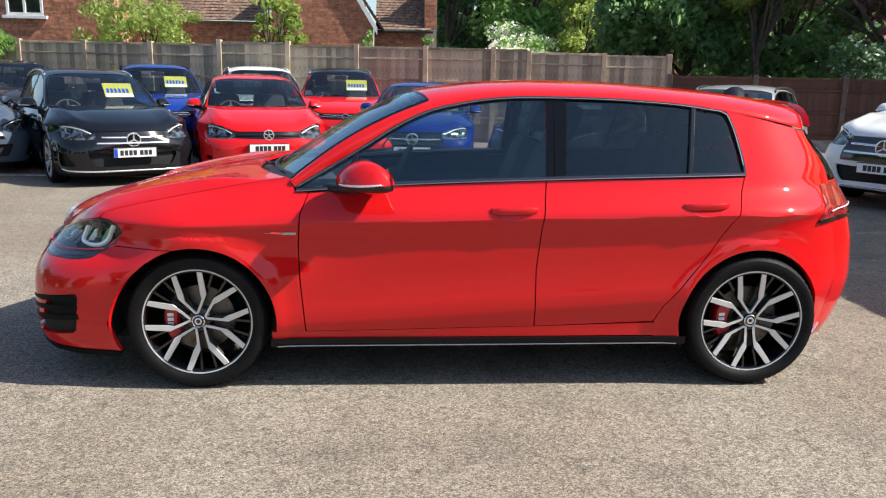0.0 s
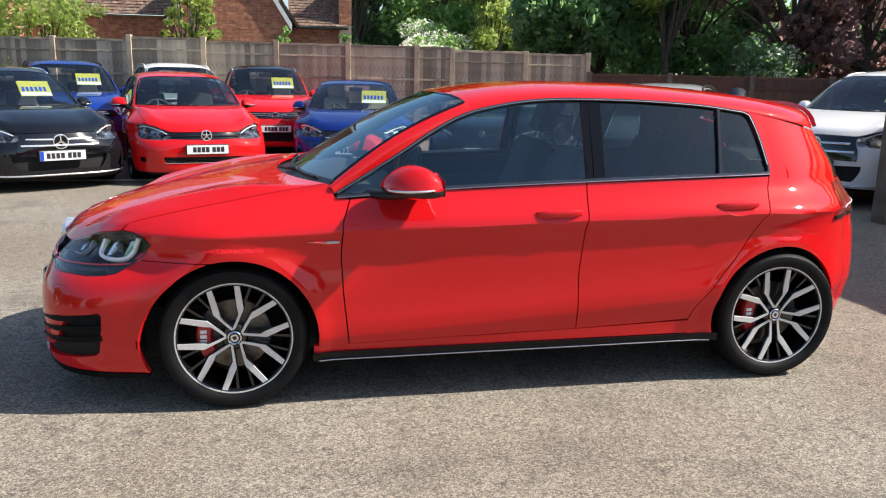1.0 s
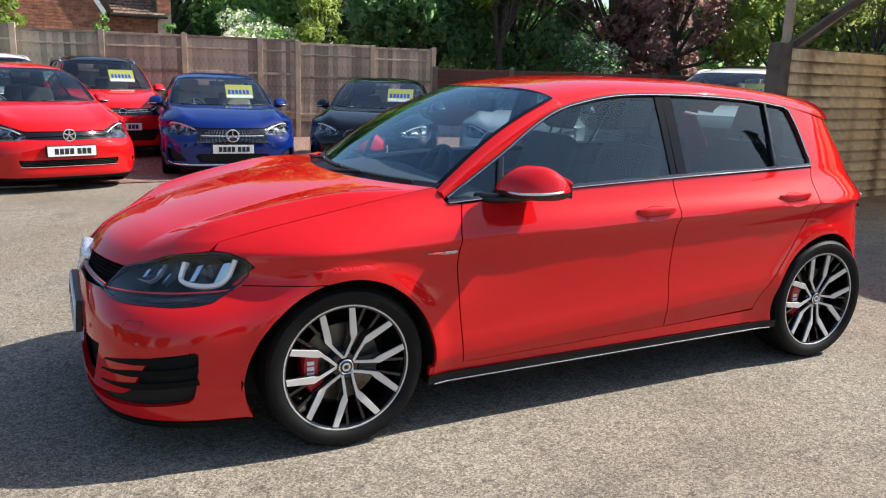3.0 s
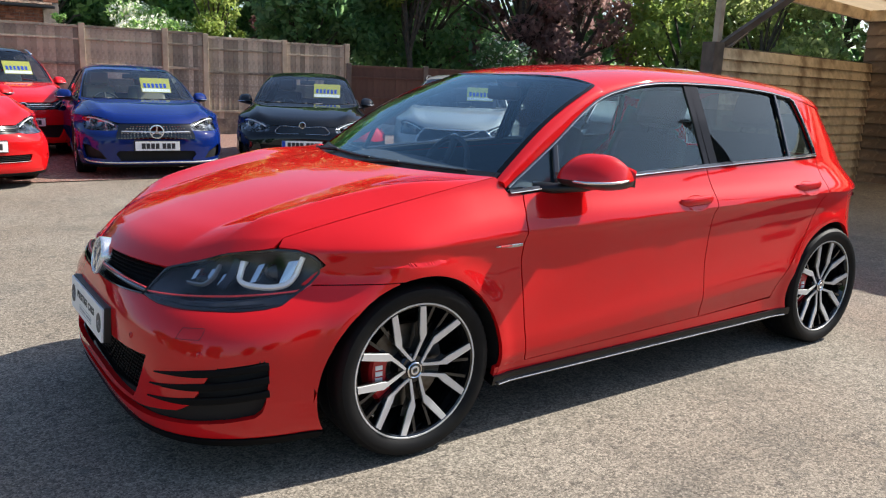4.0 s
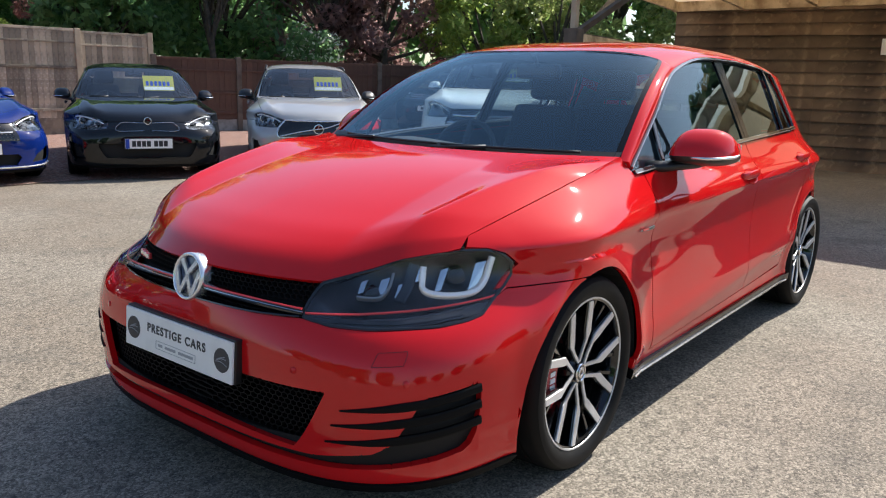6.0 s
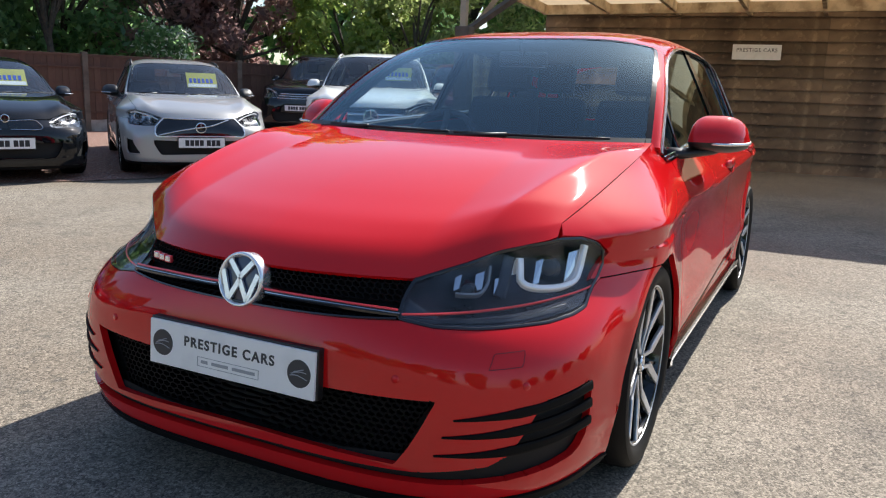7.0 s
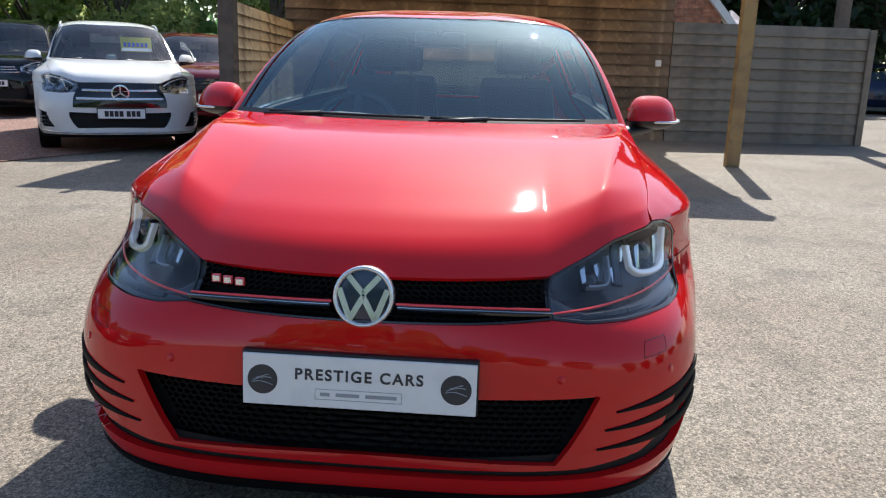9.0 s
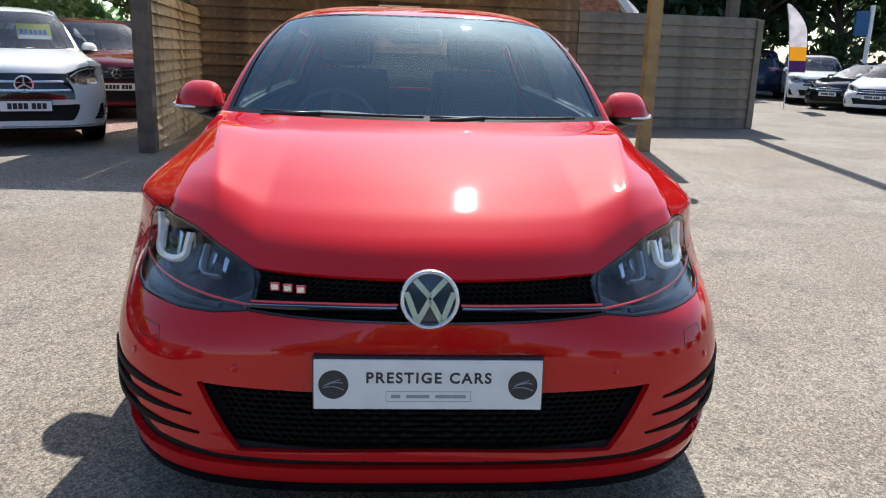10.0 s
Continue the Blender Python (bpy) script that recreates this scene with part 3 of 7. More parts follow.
def make_car(name, label, spec, m, group=""):
    """A car with its panels, glass, lamps, cabin and wheels as parts; spec names the model's shape, paint and face."""
    q = spec.get("res", 0.35)
    R = lambda n: max(3, int(n * q))
    warp = make_warp(spec)
    paint, car = spec["paint"], empty(name)
    tagged(car, label, "car", group)
    S, F, T = (lambda f: (lambda u, v: warp(f(u, v))))(side), (lambda f: (lambda u, v: warp(f(u, v))))(front), (lambda f: (lambda u, v: warp(f(u, v))))(tail)
    arch_f, arch_r = arch(0, 0.045), arch(2.63, 0.012)
    arch_fa = [(math.degrees(math.atan2((max(side(x, z).y, 0) / half_width(z)) ** (nose_dir(z) / 2), max(-x / nose_len(z), 0) ** (nose_dir(z) / 2))) if x < 0 else 95, z) for x, z in arch_f]
    # nose
    intake = spec.get("intake", rounded([(-6, 0.272), (21.5, 0.262), (28.2, 0.432), (-6, 0.418)], 0.02))
    vent = spec.get("vent", rounded([(40, 0.272), (62, 0.268), (63.4, 0.446), (50, 0.425), (46, 0.36)], 0.025))
    if q > 0.9:
        vent = [(-6, 0.222), (30, 0.222), (44, 0.230), (55, 0.243), (60.5, 0.255), (62.3, 0.275), (63.8, 0.43), (62.8, 0.447), (51, 0.428), (48.5, 0.40), (42.5, 0.295), (39, 0.272), (26, 0.250), (-6, 0.243)]
    dom = coons([(0, 0.178), (86, 0.178)], [(86, 0.178), (86, 0.664)], [(0, 0.590), (14, 0.594), (25.2, 0.600), (30.5, 0.588), (38, 0.585), (45.7, 0.588), (52, 0.590), (57.5, 0.598), (60.5, 0.608), (62, 0.646), (63.5, 0.664), (86, 0.664)], [(0, 0.178), (0, 0.590)], R(170), R(84))
    holes = [arch_fa, intake, vent]
    skin("front_bumper", dom, F, paint, car, holes, 0.02)
    inner = lambda u, v: warp(sunk(front, 0.05)(u, v))
    skin("intake_liner", coons([(0, 0.19), (72, 0.19)], [(72, 0.19), (72, 0.46)], [(0, 0.47), (72, 0.46)], [(0, 0.19), (0, 0.47)], R(40), R(14)), inner, MATT_BLACK, car, [arch_fa], 0)
    if q > 0.9:
        back = coons([(0, 0.200), (50, 0.215), (66, 0.235)], [(66, 0.235), (66, 0.458)], [(0, 0.262), (38, 0.295), (46, 0.42), (51, 0.445), (66, 0.458)], [(0, 0.200), (0, 0.262)], 60, 20)
        skin("vent_backing", back, sunk(front, 0.023), MATT_BLACK, car, [arch_fa], 0)
    skin("splitter", coons([(0, 0.15), (80, 0.15)], [(80, 0.15), (80, 0.176)], [(0, 0.176), (80, 0.176)], [(0, 0.15), (0, 0.176)], R(60), 5), lambda u, v: warp(sunk(front, -0.006)(u, v)), MESH_BLACK, car, [arch_fa], 0.03)
    # bonnet
    fl = [front(a, z) for a, z in resample(TOP_EDGE, 40)]
    fl = [Vector((p.x, p.y, p.z)) for p in fl]
    e0 = fl[-1]
    el = [Vector((x, edge_y(x) + 0.0012, edge_z(x))) for x in np.linspace(-0.46, 0.40, 30)]
    el[0] = e0
    cl = [Vector((x, 0, hood_z(x))) for x in np.linspace(-0.835, 0.19, 40)]
    cl[0] = fl[0]
    rl = [Vector((0.19 + (0.40 - 0.19) * (t ** 2.2), el[-1].y * t, cl[-1].z + (el[-1].z - cl[-1].z) * t * t)) for t in np.linspace(0, 1, 20)]
    H = coons([tuple(p) for p in fl], [tuple(p) for p in el], [tuple(p) for p in rl], [tuple(p) for p in cl], R(60), R(60), bend=True)

    def ridge(u, v):
        """A sharp line from the grille's end to the screen's foot; outside it the sheet falls away."""
        k = min(0.71 + 0.28 * v, 0.965)
        h = 0.037 * fade(v, -0.02, 0.20) * (1 - fade(v, 0.6, 0.98))
        return h * ((u / k) ** 2.2 if u < k else (1 - u) / (1 - k))
    nu, nv = H.shape[:2]
    grid = np.stack(np.meshgrid(np.arange(nu), np.arange(nv), indexing="ij"), -1).astype(float)
    skin("bonnet", grid, lambda i, j: warp(H[int(i), int(j)] + np.array([0, 0, ridge(i / (nu - 1), j / (nv - 1))])), paint, car, lip=0.015)
    # wings, doors, quarters
    door_f = [(0.495, 0.281), (0.471, 0.519), (0.463, 0.677), (0.474, 0.829), (0.508, 0.918)]
    door_b = [(1.565, 0.303), (1.563, 0.576), (1.582, 0.788), (1.607, 0.984)]
    door_r = [(2.145, 0.325), (2.19, 0.41), (2.246, 0.475), (2.368, 0.634), (2.507, 0.847), (2.573, 1.008)]
    g = 0.0028
    sh = lambda pts, d: [(x + d, z) for x, z in pts]
    lr = [front(a, z) for a, z in reversed([(63.5, 0.658), (64.6, 0.729), (62, 0.760), (58.5, 0.777), (54, 0.782)])]
    left = [(-0.405, 0.6675)] + [(p.x + g, p.z) for p in reversed(lr[:-1])]
    top = [left[-1]] + [(x, edge_z(x) - 0.002) for x in np.linspace(left[-1][0] + 0.02, 0.41, 14)] + [(0.428, 0.958), (0.443, 0.924), (0.505, 0.918)]
    wing = coons([(-0.405, 0.6675), (-0.085, 0.6675), (0.0, 0.45), (0.3, 0.24), (0.495 - g, 0.24)], sh([(0.495, 0.24)] + door_f, -g), top, left, R(90), R(60))
    skin("front_wing", wing, S, paint, car, [arch_f])
    d1 = coons([(0.495 + g, 0.285), (1.565 - g, 0.306)], sh(door_b, -g), [(0.508, 0.918), (0.9, belt_z(0.9)), (1.607 - g, belt_z(1.607))], sh(door_f, g), R(60), R(56))
    front_doors = skin("front_door", d1, S, paint, car)
    d2 = coons([(1.565 + g, 0.306), (2.145 - g, 0.322)], sh(door_r, -g), [(1.607 + g, belt_z(1.607)), (2.573 - g, 1.012)], sh(door_b, g), R(50), R(56))
    rear_doors = skin("rear_door", d2, S, paint, car, [arch_r])
    rear_line = [(3.045, 0.205), (3.12, 0.5), (3.10, 0.78), (3.13, 0.96), (3.09, 1.08), (3.04, 1.20), (3.04, 1.215)]
    q1 = coons([(2.145 + g, 0.24), (2.6, 0.225), (3.045, 0.205)], rear_line, [(2.515, 1.312), (2.7, dlo_z(2.7)), (3.04, dlo_z(3.04))], sh([(2.145, 0.24)] + door_r, g) + [(2.585, 1.02), (2.583, 1.06), (2.556, 1.18), (2.515, 1.312)], R(70), R(90))
    skin("rear_quarter", q1, S, paint, car, [arch_r])
    sl = coons([(0.34, 0.245), (2.30, 0.255)], [(2.30, 0.255), (2.30, 0.30)], [(0.34, 0.279), (0.495, 0.279), (1.565, 0.300), (2.145, 0.316), (2.30, 0.30)], [(0.34, 0.245), (0.34, 0.279)], R(50), 6)
    skin("sill", sl, S, paint, car, [arch_f, arch_r])
    sk = coons([(0.335, 0.205), (2.30, 0.215)], [(2.30, 0.215), (2.30, 0.252)], [(0.335, 0.242), (2.30, 0.252)], [(0.335, 0.205), (0.335, 0.242)], R(40), 5)
    skin("side_skirt", sk, lambda u, v: warp(side(u, v) + Vector((0, 0.012, 0))), PILLAR_BLACK, car, [arch_f, arch_r], 0.06)
    # roof and pillars
    rx = np.linspace(1.08, 3.04, R(60))
    rv = np.linspace(0, 1, R(30))
    rd = np.array([[(x, v) for v in rv] for x in rx])
    skin("roof", rd, lambda x, v: warp(roof_point(x, v)), spec.get("roof_paint", paint), car, lip=0.0)
    vp = 0.73
    E1 = roof_point(1.08, vp)
    E0 = Vector((0.425, 0.728, 0.975))
    C0, C1 = Vector((0.265, 0, 0.968)), roof_point(1.08, 0)

    def post(s):
        """The screen's edge, s from its foot to the roof."""
        p = E0.lerp(E1, s)
        p.z += 0.042 * math.sin(math.pi * s)
        p.y += 0.012 * math.sin(math.pi * s)
        return p

    def screen(u, s):
        e = post(s)
        c = C0.lerp(C1, s)
        c.z = mid_z(c.x) if s < 1 else c.z
        y = e.y * u
        p = Vector((c.x + (e.x - c.x) * u * u, y, c.z + (e.z - c.z) * u ** 2.4))
        yd = side(1.08, dlo_z(1.08)).y
        r = roof_point(1.08, math.asin(min(E1.y * u / yd, 1)) * 2 / math.pi)
        return p.lerp(Vector((r.x, y if s < 1 else r.y, r.z - 0.002)), max(s, 0) ** 5)
    sd = np.array([[(u, s) for s in np.linspace(0, 1, R(30))] for u in np.linspace(0, 0.985, R(36))])
    skin("windscreen", sd, lambda u, s: warp(screen(u, s)), spec.get("screen", SCREEN_GLASS), car, lip=0.0)

    for sg in (1, -1):
        bm = bmesh.new()
        add_grid(bm, [[warp(Vector((p.x, p.y * sg, p.z))) for p in (screen(1.0, t), screen(0.972 + 0.006 * t, t) + Vector((-0.003, 0, 0.003)))] for t in np.linspace(0, 1, 24)])
        part("screen_edge", bm, PILLAR_BLACK, car)
    bm = bmesh.new()
    add_grid(bm, [[warp(Vector((p.x - 0.002, p.y * math.copysign(1, u), p.z + 0.0025))) for p in (screen(abs(u), 0.955), screen(abs(u), 0.995))] for u in np.linspace(-1, 1, 31)])
    part("screen_edge", bm, PILLAR_BLACK, car)
    bm = bmesh.new()
    add_grid(bm, [[warp(Vector((p.x, p.y * math.copysign(1, u), p.z))) for p in (screen(abs(u), 0.0) + Vector((-0.12, 0, -0.025)), screen(abs(u), 0.0) + Vector((-0.03, 0, -0.018)), screen(abs(u), 0.035) + Vector((-0.003, 0, 0.003)))] for u in np.linspace(-1, 1, 31)])
    part("cowl", bm, BLACK_PLASTIC, car)
    for u0, u1 in ((-0.82, -0.05), (-0.02, 0.80)):
        bm = bmesh.new()
        pts = []
        for u in np.linspace(u0, u1, 12):
            p = screen(abs(u), 0.025)
            pts.append(warp(Vector((p.x - 0.014, math.copysign(p.y, u), p.z + 0.004))))
        add_tube(bm, pts, 0.0055, 6)
        p = screen(abs(u1), 0.0)
        add_tube(bm, [warp(Vector((p.x - 0.06, math.copysign(p.y, u1), p.z + 0.005))), pts[7]], 0.009, 6)
        part("wiper", bm, BLACK_PLASTIC, car, smooth=True)

    def pillar(t, s):
        """From the screen's edge to the window's upper edge."""
        e = post(s)
        x = 0.455 + (1.08 - 0.455) * s
        d = side(x, dlo_z(x))
        p = e.lerp(d, t)
        p.z += 0.012 * math.sin(math.pi * t)
        p.y += 0.014 * math.sin(math.pi * t)
        return p
    td = np.array([[(t, s) for s in np.linspace(-0.02, 1, R(30))] for t in np.linspace(0, 1, R(14))])
    skin("windscreen_pillar", td, lambda t, s: warp(pillar(t, s).lerp(roof_point(1.08, vp + (1 - vp) * t), s ** 4)), paint, car, lip=0.012)
    tri = np.array([[(t, s) for s in np.linspace(0, 0.97, 10)] for t in np.linspace(0.05, 0.95, 4)])
    skin("pillar_trim", tri, lambda t, s: warp(pillar(t, s) + Vector((0.02, -0.022, -0.016))), TRIM_GREY, car, lip=0)
    card = coons([(0.55, 0.40), (2.2, 0.40)], [(2.2, 0.40), (2.5, 0.90), (2.56, 1.01)], [(0.55, 0.935), (2.56, 1.01)], [(0.55, 0.40), (0.55, 0.935)], 16, 6)
    skin("door_trim", card, lambda u, v: warp(sunk(side, 0.035)(u, v)), TRIM_GREY, car, lip=0)
    # glass in the sides
    top_of = lambda x: dlo_z(x) - 0.012
    bot_of = lambda x: belt_z(x) + 0.014
    gl = lambda u, v: warp(sunk(side, 0.010)(u, v))
    w1 = coons([(0.70, bot_of(0.7)), (1.612, bot_of(1.612))], [(1.612, bot_of(1.612)), (1.624, top_of(1.624))], [(x, top_of(x)) for x in np.linspace(0.74, 1.624, 20)], [(0.70, bot_of(0.7)), (0.74, top_of(0.74))], R(40), R(20))
    skin("front_side_window", w1, gl, spec.get("glass", GLASS), car, lip=0)
    w0 = coons([(0.452, 0.929), (0.68, bot_of(0.68))], [(0.68, bot_of(0.68)), (0.715, top_of(0.715))], [(0.458, 0.938), (0.52, top_of(0.52)), (0.60, top_of(0.6)), (0.715, top_of(0.715))], [(0.452, 0.929), (0.458, 0.938)], R(12), R(14))
    skin("sail_window", w0, gl, spec.get("glass", GLASS), car, lip=0)
    w2 = coons([(1.70, bot_of(1.7)), (2.29, bot_of(2.29))], [(2.29, bot_of(2.29)), (2.335, top_of(2.335))], [(x, top_of(x)) for x in np.linspace(1.72, 2.335, 14)], [(1.70, bot_of(1.7)), (1.72, top_of(1.72))], R(30), R(20))
    skin("rear_side_window", w2, gl, spec.get("rear_glass", DARK_GLASS), car, lip=0)
    w3 = coons([(2.315, bot_of(2.315)), (2.565, 1.03)], [(2.565, 1.03), (2.568, 1.06), (2.545, 1.17), (2.505, 1.295)], [(2.36, top_of(2.36)), (2.505, 1.295)], [(2.315, bot_of(2.315)), (2.36, top_of(2.36))], R(16), R(20))
    skin("quarter_window", w3, gl, spec.get("rear_glass", DARK_GLASS), car, lip=0)
    for x0, x1 in ((0.0, 0.034), (0.040, 0.095)):
        bp = coons([(1.608 + x0, bot_of(1.6) - 0.01), (1.608 + x1, bot_of(1.7) - 0.01)], [(1.608 + x1, bot_of(1.70) - 0.01), (1.627 + x1, top_of(1.72))], [(1.622 + x0, top_of(1.62)), (1.627 + x1, top_of(1.72))], [(1.608 + x0, bot_of(1.6) - 0.01), (1.622 + x0, top_of(1.62))], 4, R(20))
        skin("door_pillar_cover", bp, lambda u, v: warp(sunk(side, 0.004)(u, v)), PILLAR_BLACK, car, lip=0.01)
    panel_strip("pillar_gap", sunk(side, 0.012), [(1.645, bot_of(1.645)), (1.661, top_of(1.661))], 0.03, 0.004, MATT_BLACK, car, 8, warp)
    bright = spec.get("bright", BLACK_PLASTIC)
    if q > 0.9:
        panel_strip("belt_seal", sunk(side, 0.022), [(x, belt_z(x) + 0.003) for x in np.linspace(0.50, 2.56, 12)], 0.034, 0.008, MATT_BLACK, car, 30, warp)
        panel_strip("roof_seal", sunk(side, 0.022), [(x, dlo_z(x) + 0.004) for x in np.linspace(0.55, 2.50, 20)] + [(2.57, 1.18), (2.60, 1.06)], 0.036, 0.008, MATT_BLACK, car, 40, warp)
    panel_strip("belt_trim", side, [(x, belt_z(x) + 0.007) for x in np.linspace(0.452, 2.575, 12)], 0.019, 0.008, bright, car, 40, warp)
    panel_strip("window_frame_trim", side, [(x, dlo_z(x) - 0.006) for x in np.linspace(0.455, 2.50, 26)] + [(2.53, 1.27), (2.556, 1.18), (2.577, 1.06), (2.574, 1.022)], 0.013, 0.006, spec.get("frame_trim", bright), car, 70, warp)
    if "frame_line" in spec:
        panel_strip("window_line", side, [(x, dlo_z(x) - 0.0085) for x in np.linspace(0.455, 2.50, 26)] + [(2.525, 1.27), (2.551, 1.18), (2.571, 1.06)], 0.0045, 0.0035, spec["frame_line"], car, 70, warp, rise=0.004)
        panel_strip("belt_line", side, [(x, belt_z(x) + 0.001) for x in np.linspace(0.452, 2.575, 12)], 0.0045, 0.003, spec["frame_line"], car, 40, warp, rise=0.007)
        # Bright strip stands in for sky reflected along the black skirt's ledge.
        panel_strip("skirt_line", side, [(x, 0.213 + 0.005 * (x - 0.3)) for x in np.linspace(0.36, 2.26, 12)], 0.006, 0.004, spec["frame_line"], car, 30, warp, rise=0.016)
    panel_strip("window_divider", side, [(0.69, bot_of(0.69)), (0.727, top_of(0.727))], 0.028, 0.004, GLOSS_BLACK, car, 6, warp)
    panel_strip("window_divider", side, [(2.302, bot_of(2.30)), (2.347, top_of(2.347))], 0.022, 0.006, GLOSS_BLACK, car, 6, warp)
    # tail
    back_x = spline([0.15, 0.35, 0.6, 0.85, 1.0, 1.25, 1.34], [3.26, 3.38, 3.405, 3.345, 3.285, 3.15, 3.11])
    edge_at = spline([0.15, 0.24, 0.5, 0.78, 0.96, 1.08, 1.20, 1.34], [3.04, 3.05, 3.12, 3.10, 3.13, 3.09, 3.04, 3.03])

    def hatch(u, z):
        x0 = edge_at(z)
        e = side(x0, min(z, dlo_z(3.03))).y
        return Vector((back_x(z) + (x0 - back_x(z)) * u ** 3.2, e * u ** 0.9, z))
    skin("tailgate", np.array([[(u, z) for z in np.linspace(0.44, 0.97, R(20))] for u in np.linspace(0, 1, R(24))]), lambda u, z: warp(hatch(u, z)), paint, car, lip=0.0)
    skin("tailgate_trim", np.array([[(u, z) for z in np.linspace(0.46, 0.96, 8)] for u in np.linspace(0, 0.93, 12)]), lambda u, z: warp(hatch(u, z) + Vector((-0.06, 0, 0))), TRIM_GREY, car, lip=0.0)
    inner_card = coons([(2.61, 0.68), (2.96, 0.68)], [(2.96, 0.68), (2.90, 1.18)], [(2.60, 1.24), (2.90, 1.18)], [(2.61, 0.68), (2.60, 1.24)], 8, 10)
    skin("quarter_trim", inner_card, lambda u, v: warp(sunk(side, 0.035)(u, v)), TRIM_GREY, car, lip=0)
    skin("rear_window", np.array([[(u, z) for z in np.linspace(0.975, 1.215, R(12))] for u in np.linspace(0, 1, R(24))]), lambda u, z: warp(hatch(u, z)), DARK_GLASS, car, lip=0.0)
    skin("rear_bumper", np.array([[(u, z) for z in np.linspace(0.19, 0.445, R(14))] for u in np.linspace(0, 1, R(24))]), lambda u, z: warp(hatch(u, z)), paint, car, lip=0.0)
    skin("spoiler", np.array([[(x, v) for v in np.linspace(0, 0.9, R(24))] for x in np.linspace(3.044, 3.11, 5)]), lambda x, v: warp(roof_point(x, v) + Vector((0, 0, 0.002))), paint, car, lip=0.018)

    def wrap(t, z):
        """Round the rear corner: t up to 1 on the side, past 1 on the tailgate."""
        xe = edge_at(z)
        if t <= 1:
            return side(xe - 0.13 * (1 - t) * (1 + 0.5 * max(0.87 - z, 0) / 0.1), z) + Vector((0.002, 0.004, 0))
        return hatch(1 - 0.5 * (t - 1), z) + Vector((0.005, 0.001, 0))
    lamps = skin("tail_lamp", np.array([[(t, z) for z in np.linspace(0.79, 0.965, R(14))] for t in np.linspace(0.12, 1.8, R(34))]), lambda t, z: warp(wrap(t, z)), TAIL_RED, car, lip=0.012)
    if q > 0.9:
        for s, l in zip((1, -1), lamps):
            for pts in ([(0.50, 0.846), (1.0, 0.848), (1.7, 0.852)],):
                P = [warp(wrap(*d) + Vector((0.004, 0.005, 0))) for d in resample(pts, 14)]
                bm = bmesh.new()
                strip(bm, [(p.x, p.y * s, p.z) for p in P], 0.006, lambda i: (0.35, s, 0), 0.003)
                part("reversing_light", bm, LAMP_WHITE, l)
            bm = bmesh.new()
            P = [warp(wrap(*d) + Vector((0.002, 0.003, 0))) for d in resample([(0.16, 0.80), (1.0, 0.80), (1.7, 0.80)], 14)]
            strip(bm, [(p.x, p.y * s, p.z) for p in P], 0.018, lambda i: (0.35, s, 0), 0.004)
            part("lamp_base", bm, GLOSS_BLACK, l)
    # dark inside of the body, and wheel wells
    bm = bmesh.new()
    add_box(bm, (-0.62, -0.66, 0.19), (2.98, 0.60, 0.42))
    for a, b in ((0.40, 2.22),):
        add_box(bm, (a, -0.82, 0.215), (b, 0.82, 0.44))
    add_box(bm, (-0.60, -0.50, 0.4), (0.38, 0.50, 0.66))
    add_box(bm, (2.1, -0.5, 0.4), (3.05, 0.5, 0.7))
    for v in bm.verts:
        v.co = warp(v.co)
    part("underbody", bm, MATT_BLACK, car)
    wx = [warp((0, 0, 0)).x, warp((2.63, 0, 0)).x]
    wr = spec.get("wheel", 0.322)
    for cx in wx:
        for s in (-1, 1):
            bm = bmesh.new()
            yy = 0.86 * spec.get("w", 1) * s
            base_x = 0.0 if cx == wx[0] else 2.63
            lip_y = lambda t: min(0.86, side(base_x + 0.36 * math.cos(t), max(0.325 + 0.36 * math.sin(t), 0.2)).y - 0.012) * spec.get("w", 1) * s
            add_grid(bm, [[(cx + (ARCH + 0.004 + (0.046 if cx == wx[0] and math.cos(t) < 0 else 0.012) * (1 - max(math.sin(t), 0)) ** 0.8) * wr / 0.322 * math.cos(t), y, wr + (ARCH + 0.004) * wr / 0.322 * math.sin(t)) for y in (lip_y(t), yy - s * 0.36)] for t in np.linspace(-0.25, math.pi + 0.25, 20)])
            bm.faces.new([bm.verts.new((cx + 0.40 * math.cos(t), yy - s * 0.33, wr + 0.355 * math.sin(t))) for t in np.linspace(-0.25, math.pi + 0.25, 20)])
            part("wheel_well", bm, MATT_BLACK, car)
            mm = Matrix.Translation((cx, 0.760 * spec.get("w", 1) * s, wr)) @ Matrix.Rotation(0 if s < 0 else math.pi, 4, "Z") @ Matrix.Scale(wr / 0.322, 4)
            add_wheel(car, spec.get("rim", "plain"), q, mm, caliper=spec.get("caliper"), phase=46.0 if cx == wx[0] else 41.0)
    # cabin
    bm = bmesh.new()
    prof = [(0.30, 0.945), (0.55, 0.965), (0.75, 0.935), (0.82, 0.88), (0.80, 0.72), (0.62, 0.60), (0.60, 0.45)]
    add_grid(bm, [[warp((x, y, z + 0.02 * math.exp(-((y - 0.36) / 0.2) ** 2) * (1 if x > 0.5 else 0) - 0.03 * (y / 0.72) ** 4)) for x, z in prof] for y in np.linspace(-0.71, 0.71, 17)])
    part("dashboard", bm, TRIM_GREY, car, smooth=True)
    bm = bmesh.new()
    ring = [Matrix.Translation((0.93, 0.36, 0.87)) @ Matrix.Rotation(radians(-65), 4, "Y") @ Vector((0.185 * math.cos(t), 0.185 * math.sin(t), 0)) for t in np.linspace(0, 2 * math.pi, 28, endpoint=False)]
    add_tube(bm, [warp(p) for p in ring], 0.015, 8, closed=True, up=(0.9, 0, 0.4))
